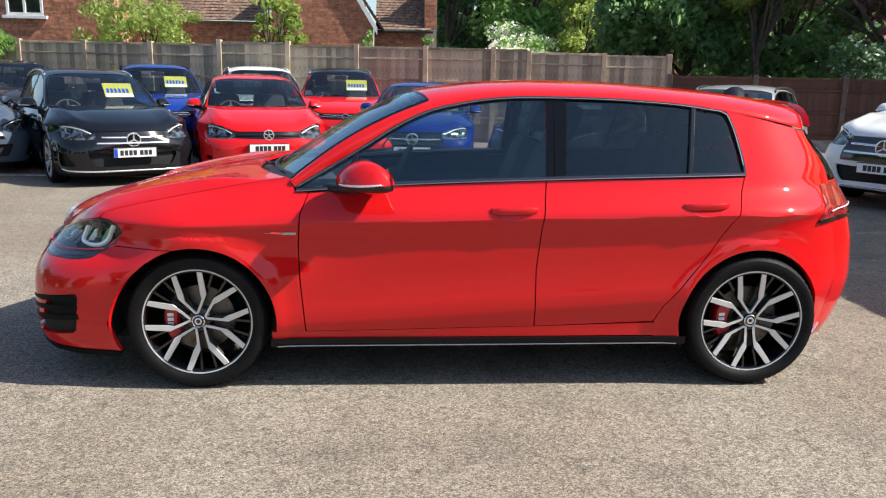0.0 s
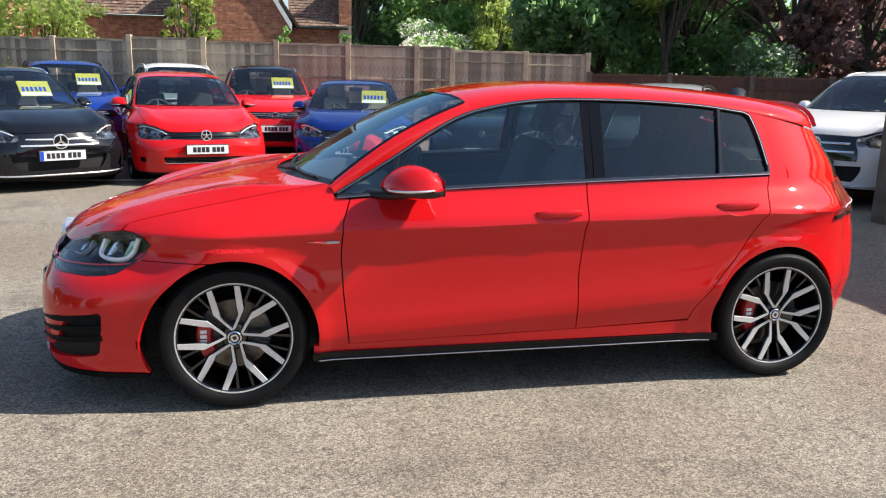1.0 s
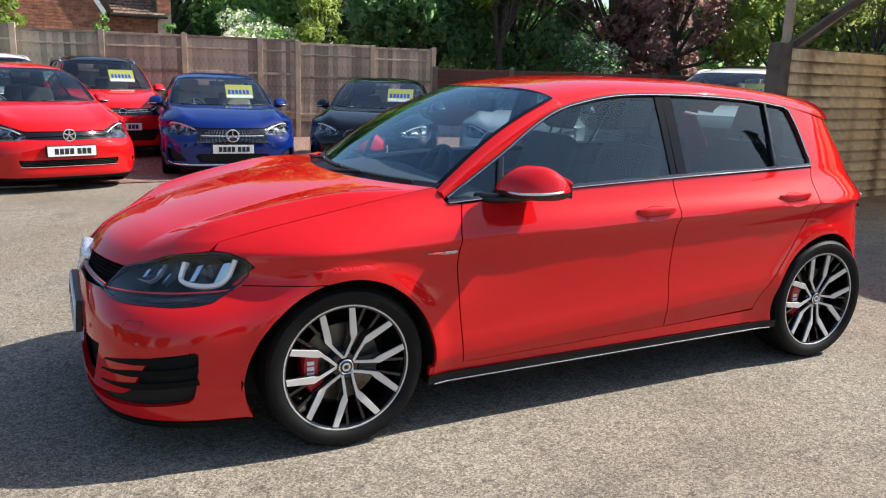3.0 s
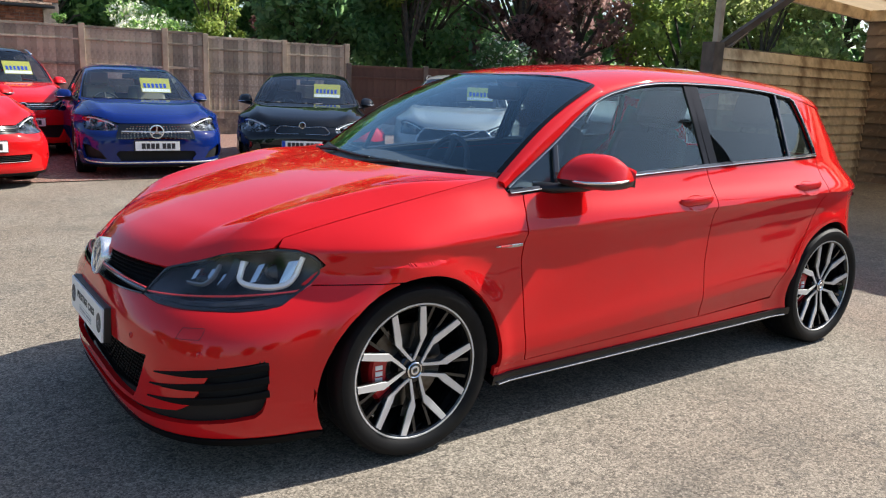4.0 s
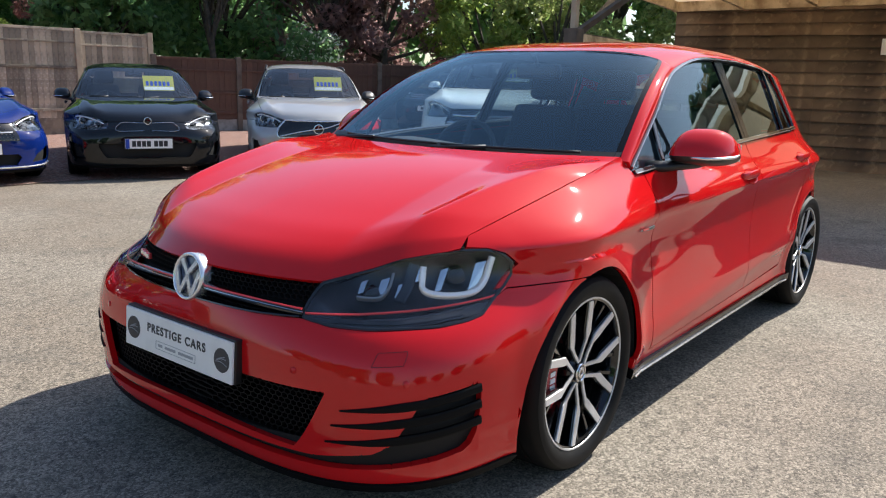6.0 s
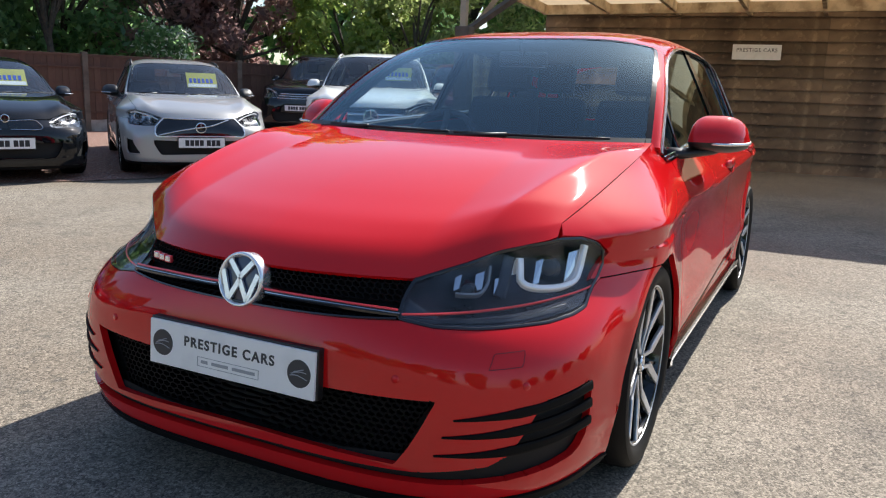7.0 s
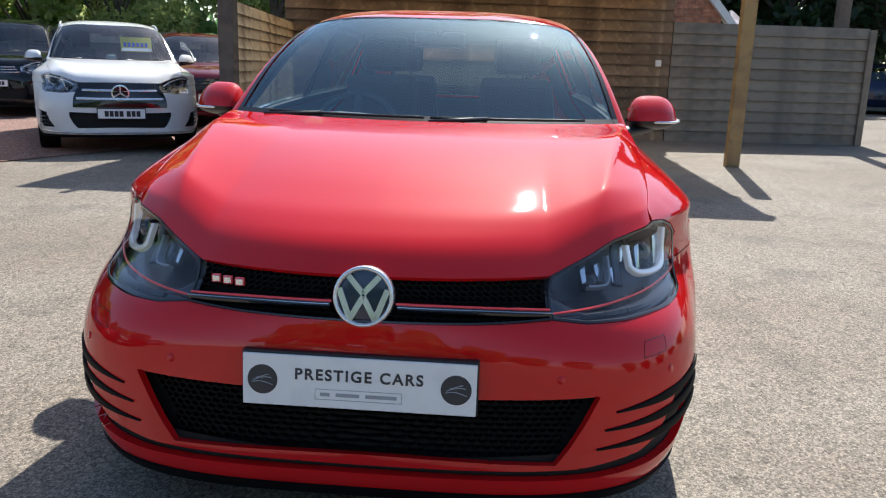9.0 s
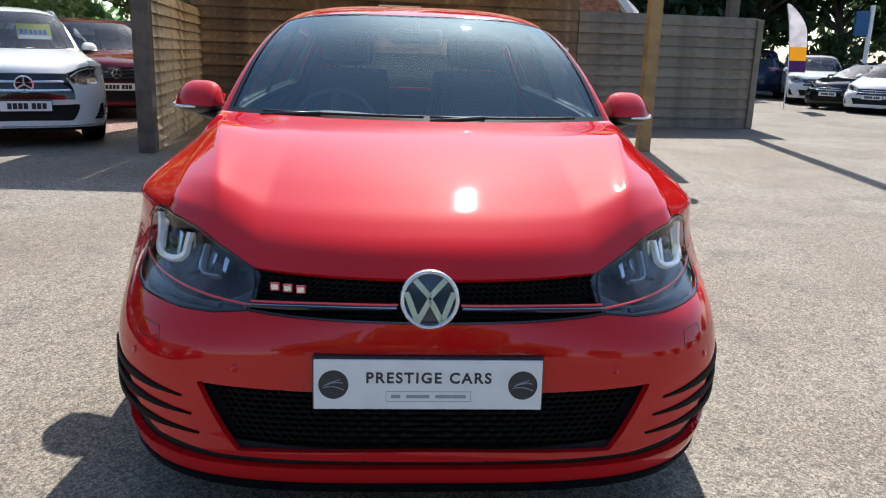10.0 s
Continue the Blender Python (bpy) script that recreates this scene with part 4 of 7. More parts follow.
    for t in (0, 2.2, 4.1):
        add_tube(bm, [warp((0.93, 0.36, 0.87)), warp(ring[int(t / 6.283 * 28)])], 0.018, 6)
    add_tube(bm, [warp((0.78, 0.36, 0.82)), warp((0.94, 0.36, 0.875))], 0.05, 10)
    part("steering_wheel", bm, TRIM_GREY, car, smooth=True)
    cloth = spec.get("cloth", SEAT_CLOTH)
    for x0, ys, wid in ((1.18, (-0.36, 0.36), 0.25), (1.98, (-0.36, 0.36), 0.29)):
        for y0 in ys:
            bm = bmesh.new()
            add_box(bm, (x0 - 0.1, y0 - wid, 0.44), (x0 + 0.42, y0 + wid, 0.62), 0.05)
            mm = Matrix.Translation((x0 + 0.36, y0, 0.58)) @ Matrix.Rotation(radians(20), 4, "Y")
            g2 = add_box(bm, (-0.07, -wid * 0.95, 0), (0.07, wid * 0.95, 0.56), 0.055, mm)
            for v in g2:
                if v.co.z > 0.95:
                    v.co.y = y0 + (v.co.y - y0) * 0.8
            add_box(bm, (-0.045, -0.125, 0.60), (0.05, 0.125, 0.79), 0.04, mm)
            for yy in (-0.05, 0.05):
                add_tube(bm, [mm @ Vector((0, yy, 0.5)), mm @ Vector((0, yy, 0.64))], 0.007, 6)
            for v in bm.verts:
                v.co = warp(v.co)
            part("seat", bm, cloth, car, smooth=False)
    bm = bmesh.new()
    add_grid(bm, [[warp(roof_point(x, v * s if s > 0 else v) * 1.0 + Vector((0, 0, -0.03))) if s > 0 else warp(Vector((roof_point(x, v).x, -roof_point(x, v).y, roof_point(x, v).z - 0.03))) for s, v in [(-1, t) for t in np.linspace(0.93, 0, 7)] + [(1, t) for t in np.linspace(0.1, 0.93, 7)]] for x in np.linspace(1.14, 2.95, 14)])
    part("headlining", bm, TRIM_GREY, car, smooth=True)
    bm = bmesh.new()
    add_tube(bm, [warp((0.98, 0, 1.355)), warp((1.02, 0, 1.30))], 0.012, 6)
    g3 = add_box(bm, (-0.02, -0.115, -0.035), (0.02, 0.115, 0.035), 0.018, Matrix.Translation(warp((1.03, 0.0, 1.285))))
    part("rear_view_mirror", bm, BLACK_PLASTIC, car)
    # door mirrors
    mx = spec.get("mirror_paint", paint)
    for s in (1, -1):
        mo = warp((0.74, 0.95, 1.015)) - Vector((0.74, 0.95, 1.015))
        at = lambda x, y, z: Vector((x + mo.x, (y - 0.040 + mo.y) * s, z + mo.z))
        shape = [(0.628, 0.982), (0.640, 1.012), (0.675, 1.046), (0.722, 1.072), (0.765, 1.078), (0.805, 1.062), (0.838, 1.034), (0.860, 1.004), (0.864, 0.986)]
        under = [(0.628, 0.982), (0.634, 0.966), (0.672, 0.950), (0.74, 0.940), (0.81, 0.940), (0.850, 0.950), (0.866, 0.966), (0.864, 0.986)]

        def shell(line, fat):
            bm = bmesh.new()
            line = smooth_line(line, 22)
            rows = []
            for t in np.linspace(0, 1, 17):
                k = (1 - (2 * t - 1) ** 2.6) ** 0.55 if t > 0.5 else (1 - (1 - 2 * t) ** 4) ** 0.5
                yy = 0.842 + 0.212 * t
                cx = 0.79 + 0.05 * (t - 0.5) - 0.03 * (1 - t)
                rows.append([at(cx + (x - 0.752) * (0.25 + 0.75 * k) * fat, yy, 0.978 + (z - 0.978) * (0.08 + 0.92 * k) * fat) for x, z in line])
            add_grid(bm, rows)
            bmesh.ops.recalc_face_normals(bm, faces=bm.faces)
            return bm
        mir = part("door_mirror", shell(shape, 1.0), mx, car, "body-coloured mirror cap", smooth=True)
        part("mirror_base", shell(under, 0.99), BLACK_PLASTIC, mir, "black lower mirror shell", smooth=True)
        bm = bmesh.new()
        add_grid(bm, [[at(0.868 + 0.045 * (t - 0.5), 0.86 + 0.18 * t, z) for z in np.linspace(0.955, 1.05 - 0.03 * abs(2 * t - 1), 5)] for t in np.linspace(0, 1, 7)])
        part("mirror_glass", bm, CHROME, mir)
        bm = bmesh.new()
        add_tube(bm, [at(*p) for p in ((0.60, 0.775, 0.935), (0.66, 0.83, 0.936), (0.74, 0.92, 0.950), (0.79, 0.96, 0.962))], [0.050, 0.042, 0.04, 0.03], 12, flat=0.5)
        part("mirror_stalk", bm, BLACK_PLASTIC, mir, smooth=True)
        bm = bmesh.new()
        ln = [(0.672, 0.872, 0.977), (0.655, 0.93, 0.977), (0.668, 1.00, 0.977), (0.735, 1.048, 0.979), (0.80, 1.057, 0.982), (0.85, 1.045, 0.985)]
        add_tube(bm, [at(*p) for p in smooth_line(ln, 20)], 0.0055, 6)
        part("mirror_indicator", bm, SATIN_CHROME, mir, smooth=True)
    # door handles
    for doors, x0 in ((front_doors, 1.448), (rear_doors, 2.350)):
        for s, door in zip((1, -1), doors):
            zc = 0.857 + (0.026 if x0 > 2 else 0)
            bm = bmesh.new()
            pts = []
            for t in np.linspace(-1, 1, 15):
                x = x0 + 0.108 * t
                p = side(x, zc)
                off = 0.016 * (1 - abs(t) ** 3.5) + 0.003
                pts.append(warp(Vector((x, p.y + off, zc + 0.004 * t))))
            add_tube(bm, [(p.x, p.y * s, p.z) for p in pts], [0.019 if abs(i - 7) < 6 else 0.014 for i in range(15)], 10, flat=0.45, up=(0, 1, 0))
            hd = part("door_handle", bm, paint, door, smooth=True)
            hd.matrix_parent_inverse = Matrix()
            bm = bmesh.new()
            cup = [[warp(side(x0 + 0.075 * c * r, zc - 0.012 + 0.034 * sn * r) + Vector((0, 0.0025 - 0.022 * (1 - r), 0))) for r in (1.0, 0.8, 0.45, 0.05)] for c, sn in [(math.cos(t), math.sin(t)) for t in np.linspace(0, 2 * math.pi, 24)]]
            add_grid(bm, [[(p.x, p.y * s, p.z) for p in row] for row in cup])
            part("handle_recess", bm, paint, hd, smooth=True)
    # headlamps
    hd = coons(LAMP_B, LAMP_R, LAMP_T, LAMP_L, R(40), R(20))
    lens = skin("headlamp", hd, F, LAMP_GLASS, car, lip=0.006)
    bowl = lambda u, v: warp(sunk(front, 0.016 + 0.05 * max(0, 1 - (((u - 46) / 19) ** 2 + ((v - 0.685) / 0.1) ** 2)))(u, v))
    hous = skin("lamp_housing", hd, bowl, spec.get("lamp", LAMP_BG), car, lip=0)
    for o, l in zip(hous, lens):
        o.parent = l
    for s, l in zip((1, -1), lens):
        for a0, z0, rr in ((53.7, 0.705, 0.036), (39, 0.675, 0.027)):
            c = warp(sunk(front, 0.040)(a0, z0))
            bm = bmesh.new()
            add_lathe(bm, [(0.001, -0.030), (rr * 0.5, -0.027), (rr * 0.86, -0.012), (rr, 0.0)], 20, axis="x", m=Matrix.Translation((c.x, c.y * s, c.z)))
            part("projector", bm, LAMP_BLACK, l, smooth=True)
            bm = bmesh.new()
            add_lathe(bm, [(rr, 0.0), (rr * 1.08, -0.008), (rr * 1.3, -0.012), (rr * 1.42, 0.0)], 24, axis="x", m=Matrix.Translation((c.x + 0.004, c.y * s, c.z)))
            if spec.get("drl", False):
                bm.free()
                continue
            part("projector_ring", bm, LAMP_SILVER, l, smooth=True)
        if spec.get("drl", False):
            for wd, gm, pts in ((0.016, GUIDE_GLOW, [(47.2, 0.730), (47.6, 0.682), (50.2, 0.664), (56, 0.662), (58.8, 0.682), (59.6, 0.752)]), (0.008, LAMP_DULL, [(36.4, 0.657), (38.5, 0.655), (40.6, 0.658), (42.0, 0.68), (42.3, 0.714)])):
                dom = smooth_line(pts, 30)
                fnn = sunk(front, 0.010)
                P = [warp(fnn(*d)) for d in dom]
                N = [out_normal(front, d) for d in dom]
                bm = bmesh.new()
                strip(bm, [(p.x, p.y * s, p.z) for p in P], wd, lambda i: (N[i].x, N[i].y * s, N[i].z), 0.008)
                part("light_guide", bm, gm, l)
        else:
            bm = bmesh.new()
            dom = smooth_line(spec.get("brow_line", [(33, 0.665), (43, 0.715), (54, 0.745), (60, 0.735)]), 16)
            P = [warp(sunk(front, 0.010)(*d)) for d in dom]
            N = [out_normal(front, d) for d in dom]
            strip(bm, [(p.x, p.y * s, p.z) for p in P], 0.012, lambda i: (N[i].x, N[i].y * s, N[i].z), 0.006)
            part("light_guide", bm, LAMP_WHITE, l)
    if "face" in spec:
        spec["face"](car, warp, spec)
    car.matrix_world = m
    return car

# ---- ground ----
def asphalt_material():
    """Worn tarmac: pale and dark stone chips in a beige-grey binder, with patches and stains."""
    m = material("asphalt", (0.208, 0.172, 0.132), 0.88, spec=0.25, var=[((0.255, 0.224, 0.180), 0.55, 0.40, 0.66), ((0.165, 0.144, 0.116), 1.7, 0.54, 0.72), ((0.15, 0.131, 0.107), 14, 0.55, 0.70)])
    nt = m.node_tree
    b = nt.nodes["Principled BSDF"]
    tc = nt.nodes.new("ShaderNodeTexCoord")
    last = b.inputs["Base Color"].links[0].from_socket
    heights = []
    for scale, lo, hi in ((110, 0.56, 1.40), (220, 0.58, 1.42)):
        v = nt.nodes.new("ShaderNodeTexVoronoi")
        v.inputs["Scale"].default_value = scale
        nt.links.new(tc.outputs["Object"], v.inputs["Vector"])
        sep = nt.nodes.new("ShaderNodeSeparateColor")
        nt.links.new(v.outputs["Color"], sep.inputs[0])
        r = nt.nodes.new("ShaderNodeMapRange")
        r.inputs[3].default_value, r.inputs[4].default_value = lo, hi
        nt.links.new(sep.outputs[0], r.inputs[0])
        hsv = nt.nodes.new("ShaderNodeHueSaturation")
        nt.links.new(last, hsv.inputs["Color"])
        nt.links.new(r.outputs[0], hsv.inputs["Value"])
        last = hsv.outputs["Color"]
        heights.append(v.outputs["Distance"])
    nt.links.new(last, b.inputs["Base Color"])
    bp = nt.nodes.new("ShaderNodeBump")
    bp.invert = True
    bp.inputs["Strength"].default_value, bp.inputs["Distance"].default_value = 0.35, 0.003
    nt.links.new(heights[0], bp.inputs["Height"])
    nt.links.new(bp.outputs["Normal"], b.inputs["Normal"])
    return m


ASPHALT = asphalt_material()
GRAVEL = material("red gravel", (0.33, 0.17, 0.12), 0.9, var=[((0.13, 0.08, 0.065), 28, 0.45, 0.6), ((0.58, 0.47, 0.42), 40, 0.56, 0.64)], bump=(45, 1.0, 0.03))


def rise(x, y):
    return 0.04 * fade(x, 2.8, 6.5) * fade(y, 0.8, 3.4)


axis = [-400, -120, -60, -30, -20] + list(np.linspace(-14, 20, 69)) + [26, 40, 80, 150, 400]
bm = bmesh.new()
add_grid(bm, [[(x, y, rise(x, y)) for y in axis] for x in axis])
tagged(mesh_object("ground", bm, ASPHALT, smooth=True), "worn grey asphalt forecourt with pale stone chips", "ground", kind="structure")
bm = bmesh.new()
kerb_y = spline([-22, -4, 2.2, 3.6, 5.4, 8.0, 10.0, 14], [6.6, 6.85, 6.95, 6.1, 5.1, 4.05, 3.75, 3.7])
add_grid(bm, [[(x, kerb_y(x) + (15.5 - kerb_y(x)) * t, rise(x, kerb_y(x) + (15.5 - kerb_y(x)) * t) + 0.012) for t in np.linspace(0, 1, 24)] for x in np.linspace(-22, 14, 73)])
tagged(mesh_object("gravel_bed", bm, GRAVEL), "reddish gravel parking strip below the fence", "gravel", kind="structure")

EDGING = material("pale edging", (0.42, 0.39, 0.35), 0.9, var=[((0.25, 0.22, 0.19), 9, 0.48, 0.62)], bump=(60, 0.5, 0.004))
bm = bmesh.new()
add_grid(bm, [[(x, kerb_y(x) + dy, rise(x, kerb_y(x)) + dz) for dy, dz in ((-0.03, 0.0), (-0.025, 0.016), (0.02, 0.018), (0.03, 0.0))] for x in np.linspace(-22, -0.9, 70)])
tagged(mesh_object("trim", bm, EDGING), "pale worn edging strip between asphalt and gravel", "edging", kind="structure")

# ---- timber, brick, leaf ----
WOOD = material("weathered fence wood", (0.44, 0.36, 0.255), 0.85, var=[((0.22, 0.185, 0.145), 5, 0.4, 0.65), ((0.48, 0.42, 0.33), 22, 0.55, 0.7)], bump=(50, 0.4, 0.004), random_tint=0.42)
POST_TAN = material("tan fence post wood", (0.50, 0.40, 0.28), 0.85, var=[((0.36, 0.29, 0.2), 5, 0.4, 0.65)], bump=(50, 0.4, 0.004), random_tint=0.15)
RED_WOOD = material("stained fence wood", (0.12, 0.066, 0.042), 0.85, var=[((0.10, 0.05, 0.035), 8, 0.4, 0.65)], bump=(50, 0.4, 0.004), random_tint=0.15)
CONCRETE = material("concrete", (0.38, 0.36, 0.32), 0.9, var=[((0.25, 0.24, 0.21), 7, 0.45, 0.65)], bump=(90, 0.4, 0.003))
# PALE_WOOD is lightened to make up for sun missing on the side wall.
PALE_WOOD = material("cladding wood", (0.64, 0.51, 0.33), 0.75, var=[((0.28, 0.19, 0.11), 4, 0.42, 0.66), ((0.5, 0.38, 0.24), 18, 0.55, 0.7)], bump=(60, 0.4, 0.004), random_tint=0.14)
GREY_WOOD = material("grey cladding wood", (0.27, 0.225, 0.17), 0.8, var=[((0.19, 0.16, 0.125), 4, 0.42, 0.66)], bump=(60, 0.4, 0.004), random_tint=0.14)
POST_WOOD = material("post wood", (0.36, 0.24, 0.10), 0.7, var=[((0.26, 0.17, 0.08), 6, 0.4, 0.65)], bump=(60, 0.3, 0.003))
DARK_POST = material("dark post wood", (0.16, 0.125, 0.095), 0.8, var=[((0.10, 0.08, 0.06), 6, 0.4, 0.65)], bump=(60, 0.3, 0.003))
BARK = material("bark", (0.11, 0.085, 0.06), 0.9, var=[((0.06, 0.05, 0.04), 12, 0.4, 0.6)], bump=(30, 0.8, 0.02))


def leaf_material(name, a, b):
    m = material(name, a, 0.36, spec=0.6)
    nt = m.node_tree
    g = nt.nodes.new("ShaderNodeNewGeometry")
    mix = nt.nodes.new("ShaderNodeMix")
    mix.data_type = "RGBA"
    mix.inputs[6].default_value, mix.inputs[7].default_value = (*a, 1), (*b, 1)
    nt.links.new(g.outputs["Random Per Island"], mix.inputs[0])
    bs = nt.nodes["Principled BSDF"]
    nt.links.new(mix.outputs[2], bs.inputs["Base Color"])
    tr = nt.nodes.new("ShaderNodeBsdfTranslucent")
    thru = nt.nodes.new("ShaderNodeHueSaturation")
    thru.inputs["Value"].default_value, thru.inputs["Saturation"].default_value = 1.9, 0.85
    nt.links.new(mix.outputs[2], thru.inputs["Color"])
    nt.links.new(thru.outputs[0], tr.inputs["Color"])
    ms = nt.nodes.new("ShaderNodeMixShader")
    ms.inputs[0].default_value = 0.55
    nt.links.new(bs.outputs[0], ms.inputs[1])
    nt.links.new(tr.outputs[0], ms.inputs[2])
    nt.links.new(ms.outputs[0], nt.nodes["Material Output"].inputs["Surface"])
    return m


LEAF = leaf_material("mid green leaf", (0.107, 0.228, 0.056), (0.274, 0.425, 0.107))
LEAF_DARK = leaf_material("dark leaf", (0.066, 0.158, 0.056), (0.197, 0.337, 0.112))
# Darker copy of LEAF_DARK: the far trees' shade is in its colour.
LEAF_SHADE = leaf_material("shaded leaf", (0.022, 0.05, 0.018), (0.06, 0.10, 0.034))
LEAF_YELLOW = leaf_material("yellow green leaf", (0.150, 0.237, 0.037), (0.300, 0.350, 0.062))
LEAF_PURPLE = leaf_material("copper leaf", (0.15, 0.09, 0.092), (0.34, 0.20, 0.175))
LEAF_PINK = leaf_material("reddish leaf", (0.169, 0.060, 0.060), (0.270, 0.118, 0.085))
LEAF_OLIVE = leaf_material("olive leaf", (0.158, 0.210, 0.053), (0.385, 0.420, 0.140))
BLOSSOM = leaf_material("white blossom", (0.65, 0.65, 0.55), (0.8, 0.78, 0.66))


def leaf_cloud(bm_data, rng, centre, radius, count, size, squash=1.0):
    """Adds leaf blades scattered through a clump; bm_data is (verts, faces)."""
    d = rng.normal(size=(count, 3))
    d /= np.linalg.norm(d, axis=1)[:, None]
    r = radius * rng.uniform(0.45, 1.0, count) ** 0.6
    c = np.array(centre) + d * r[:, None] * np.array([1, 1, squash])
    u = rng.normal(size=(count, 3))
    u /= np.linalg.norm(u, axis=1)[:, None]
    w = np.cross(u, rng.normal(size=(count, 3)))
    w /= np.linalg.norm(w, axis=1)[:, None]
    s = size * rng.uniform(0.6, 1.4, count)[:, None]
    quad = np.stack([c - u * s, c + w * s * 0.45, c + u * s, c - w * s * 0.45], 1)
    bm_data.append(quad.reshape(-1, 3))


def leaf_mesh(name, clouds, mat, parent=None):
    v = np.concatenate(clouds)
    n = len(v) // 4
    me = bpy.data.meshes.new(name)
    me.from_pydata(v.tolist(), [], np.arange(n * 4).reshape(n, 4).tolist())
    me.materials.append(mat)
    ob = new(name, me)
    ob.parent = parent
    return ob


def make_tree(label, x, y, height, spread, mat, seed, leaves=7000, size=0.09, low=0.25, blossom=None, name="tree", clumps=26, tight=1.0):
    """A tapered trunk with limbs and a crown of many leaf clumps."""
    rng = np.random.default_rng(seed)
    z0 = rise(x, y)
    t = empty(name, Matrix.Translation((x, y, z0)))
    tagged(t, label, name)
    bm = bmesh.new()
    th = height * 0.55
    bend = rng.normal(size=2) * 0.06 * height
    add_tube(bm, [(bend[0] * k * k, bend[1] * k * k, th * k) for k in np.linspace(0, 1, 7)], [0.03 * height * (1.1 - 0.75 * k) * 0.6 for k in np.linspace(0, 1, 7)], 8, up=(1, 0, 0))
    centres = []
    for i in range(clumps):
        a = rng.uniform(0, 2 * math.pi)
        h = height * (low + (0.93 - low) * rng.uniform(0, 1) ** 0.8)
        prof = math.sin(math.pi * min(max((h / height - low * 0.6) / (1.08 - low * 0.6), 0.05), 0.97)) ** 0.7
        rr = spread * prof * rng.uniform(0.35, 0.95)
        c = np.array([rr * math.cos(a), rr * math.sin(a), h])
        centres.append(c)
        if i % 2 == 0:
            k = min(0.35 + 0.5 * h / height, 0.95)
            s = np.array([bend[0] * k * k, bend[1] * k * k, th * k * 0.85])
            add_tube(bm, [s, (s + c) / 2 + rng.normal(size=3) * 0.08 * spread, c], [0.009 * height, 0.006 * height, 0.002 * height], 5, up=(0.3, 1, 0))
    part("trunk", bm, BARK, t)
    clouds = []
    for c in centres:
        leaf_cloud(clouds, rng, c, spread * tight * rng.uniform(0.22, 0.42), leaves // clumps, size, 0.8)
    leaf_mesh("crown", clouds, mat, t)
    if blossom:
        clouds = []
        for c in centres[: int(clumps * 0.8)]:
            leaf_cloud(clouds, rng, c, spread * 0.36, blossom // clumps, size * 0.85, 0.8)
        leaf_mesh("blossom", clouds, BLOSSOM, t)
    return t


# ---- fence along the gravel ----
fence_y = lambda x: 14.05 - 0.12 * (x - 0.6)
f_dir = Vector((1, -0.12, 0)).normalized()
f_ang = math.atan2(-0.12, 1)
POSTS = [-13.9, -12.35, -10.8, -9.25, -7.7, -6.15, -4.6, -3.0, -1.42, 0.15, 1.72, 3.25, 4.05, 5.72, 7.16]
rng = np.random.default_rng(4)


def board_mesh(name, w, h, t, mat, taper=0.5):
    """A thin tapering plank, w wide, h long, t thick, standing on its end."""
    me = bpy.data.meshes.new(name)
    k = t * taper
    me.from_pydata([(0, 0, 0), (w, 0, 0), (w, -k, 0), (0, -t, 0), (0, 0, h), (w, 0, h), (w, -k, h), (0, -t, h)], [], [(3, 2, 1, 0), (4, 5, 6, 7), (0, 1, 5, 4), (1, 2, 6, 5), (2, 3, 7, 6), (3, 0, 4, 7)])
    me.materials.append(mat)
    return me


def make_fence(label, posts, ztop, ybase, ang, mat, h_board, gravel_h, step=0.112, post_mat=None):
    f = empty("fence", Matrix.Translation((posts[0], ybase(posts[0]), 0)) @ Matrix.Rotation(ang, 4, "Z"))
    tagged(f, label, "fence")
    cosa = math.cos(ang)
    plank = board_mesh("board", step * 1.12, h_board, 0.016, mat)
    postm = None
    for i, x in enumerate(posts):
        lx = (x - posts[0]) / cosa
        zt = ztop(x)
        bm = box((lx - 0.055, -0.09, 0), (lx + 0.055, 0.05, zt + 0.05), 0.008)
        part("post", bm, post_mat or WOOD, f)
        if i == len(posts) - 1:
            break
        l2 = (posts[i + 1] - posts[0]) / cosa
        zt = ztop((x + posts[i + 1]) / 2)
        n = max(1, round((l2 - lx - 0.1) / step))
        for k in range(n):
            o = new("board", plank)
            o.parent = f
            o.matrix_local = Matrix.Translation((lx + 0.05 + k * (l2 - lx - 0.1) / n, -0.025 + rng.uniform(-0.004, 0.002), zt - h_board + rng.uniform(-0.012, 0.006))) @ Matrix.Rotation(rng.uniform(-0.006, 0.006), 4, "Y")
        part("rail", box((lx + 0.05, -0.055, zt - 0.04), (l2 - 0.05, -0.02, zt + 0.01), 0.004), mat, f)
        part("rail", box((lx + 0.05, -0.062, zt - 0.27), (l2 - 0.05, -0.042, zt - 0.235), 0.004), mat, f)
        part("rail", box((lx + 0.05, -0.065, zt - 0.75), (l2 - 0.05, -0.042, zt - 0.70), 0.004), mat, f)
        part("rail", box((lx + 0.05, -0.065, zt - h_board + 0.12), (l2 - 0.05, -0.042, zt - h_board + 0.17), 0.004), mat, f)
        part("gravel_board", box((lx + 0.05, -0.03, 0.0), (l2 - 0.05, 0.01, zt - h_board), 0.004), CONCRETE if gravel_h else mat, f)
    return f


def fence_top(x):
    return 2.10 if x < -3 else 2.16 if x < -1.2 else 2.11 if x < 3.9 else 2.05 if x < 5.7 else 2.02


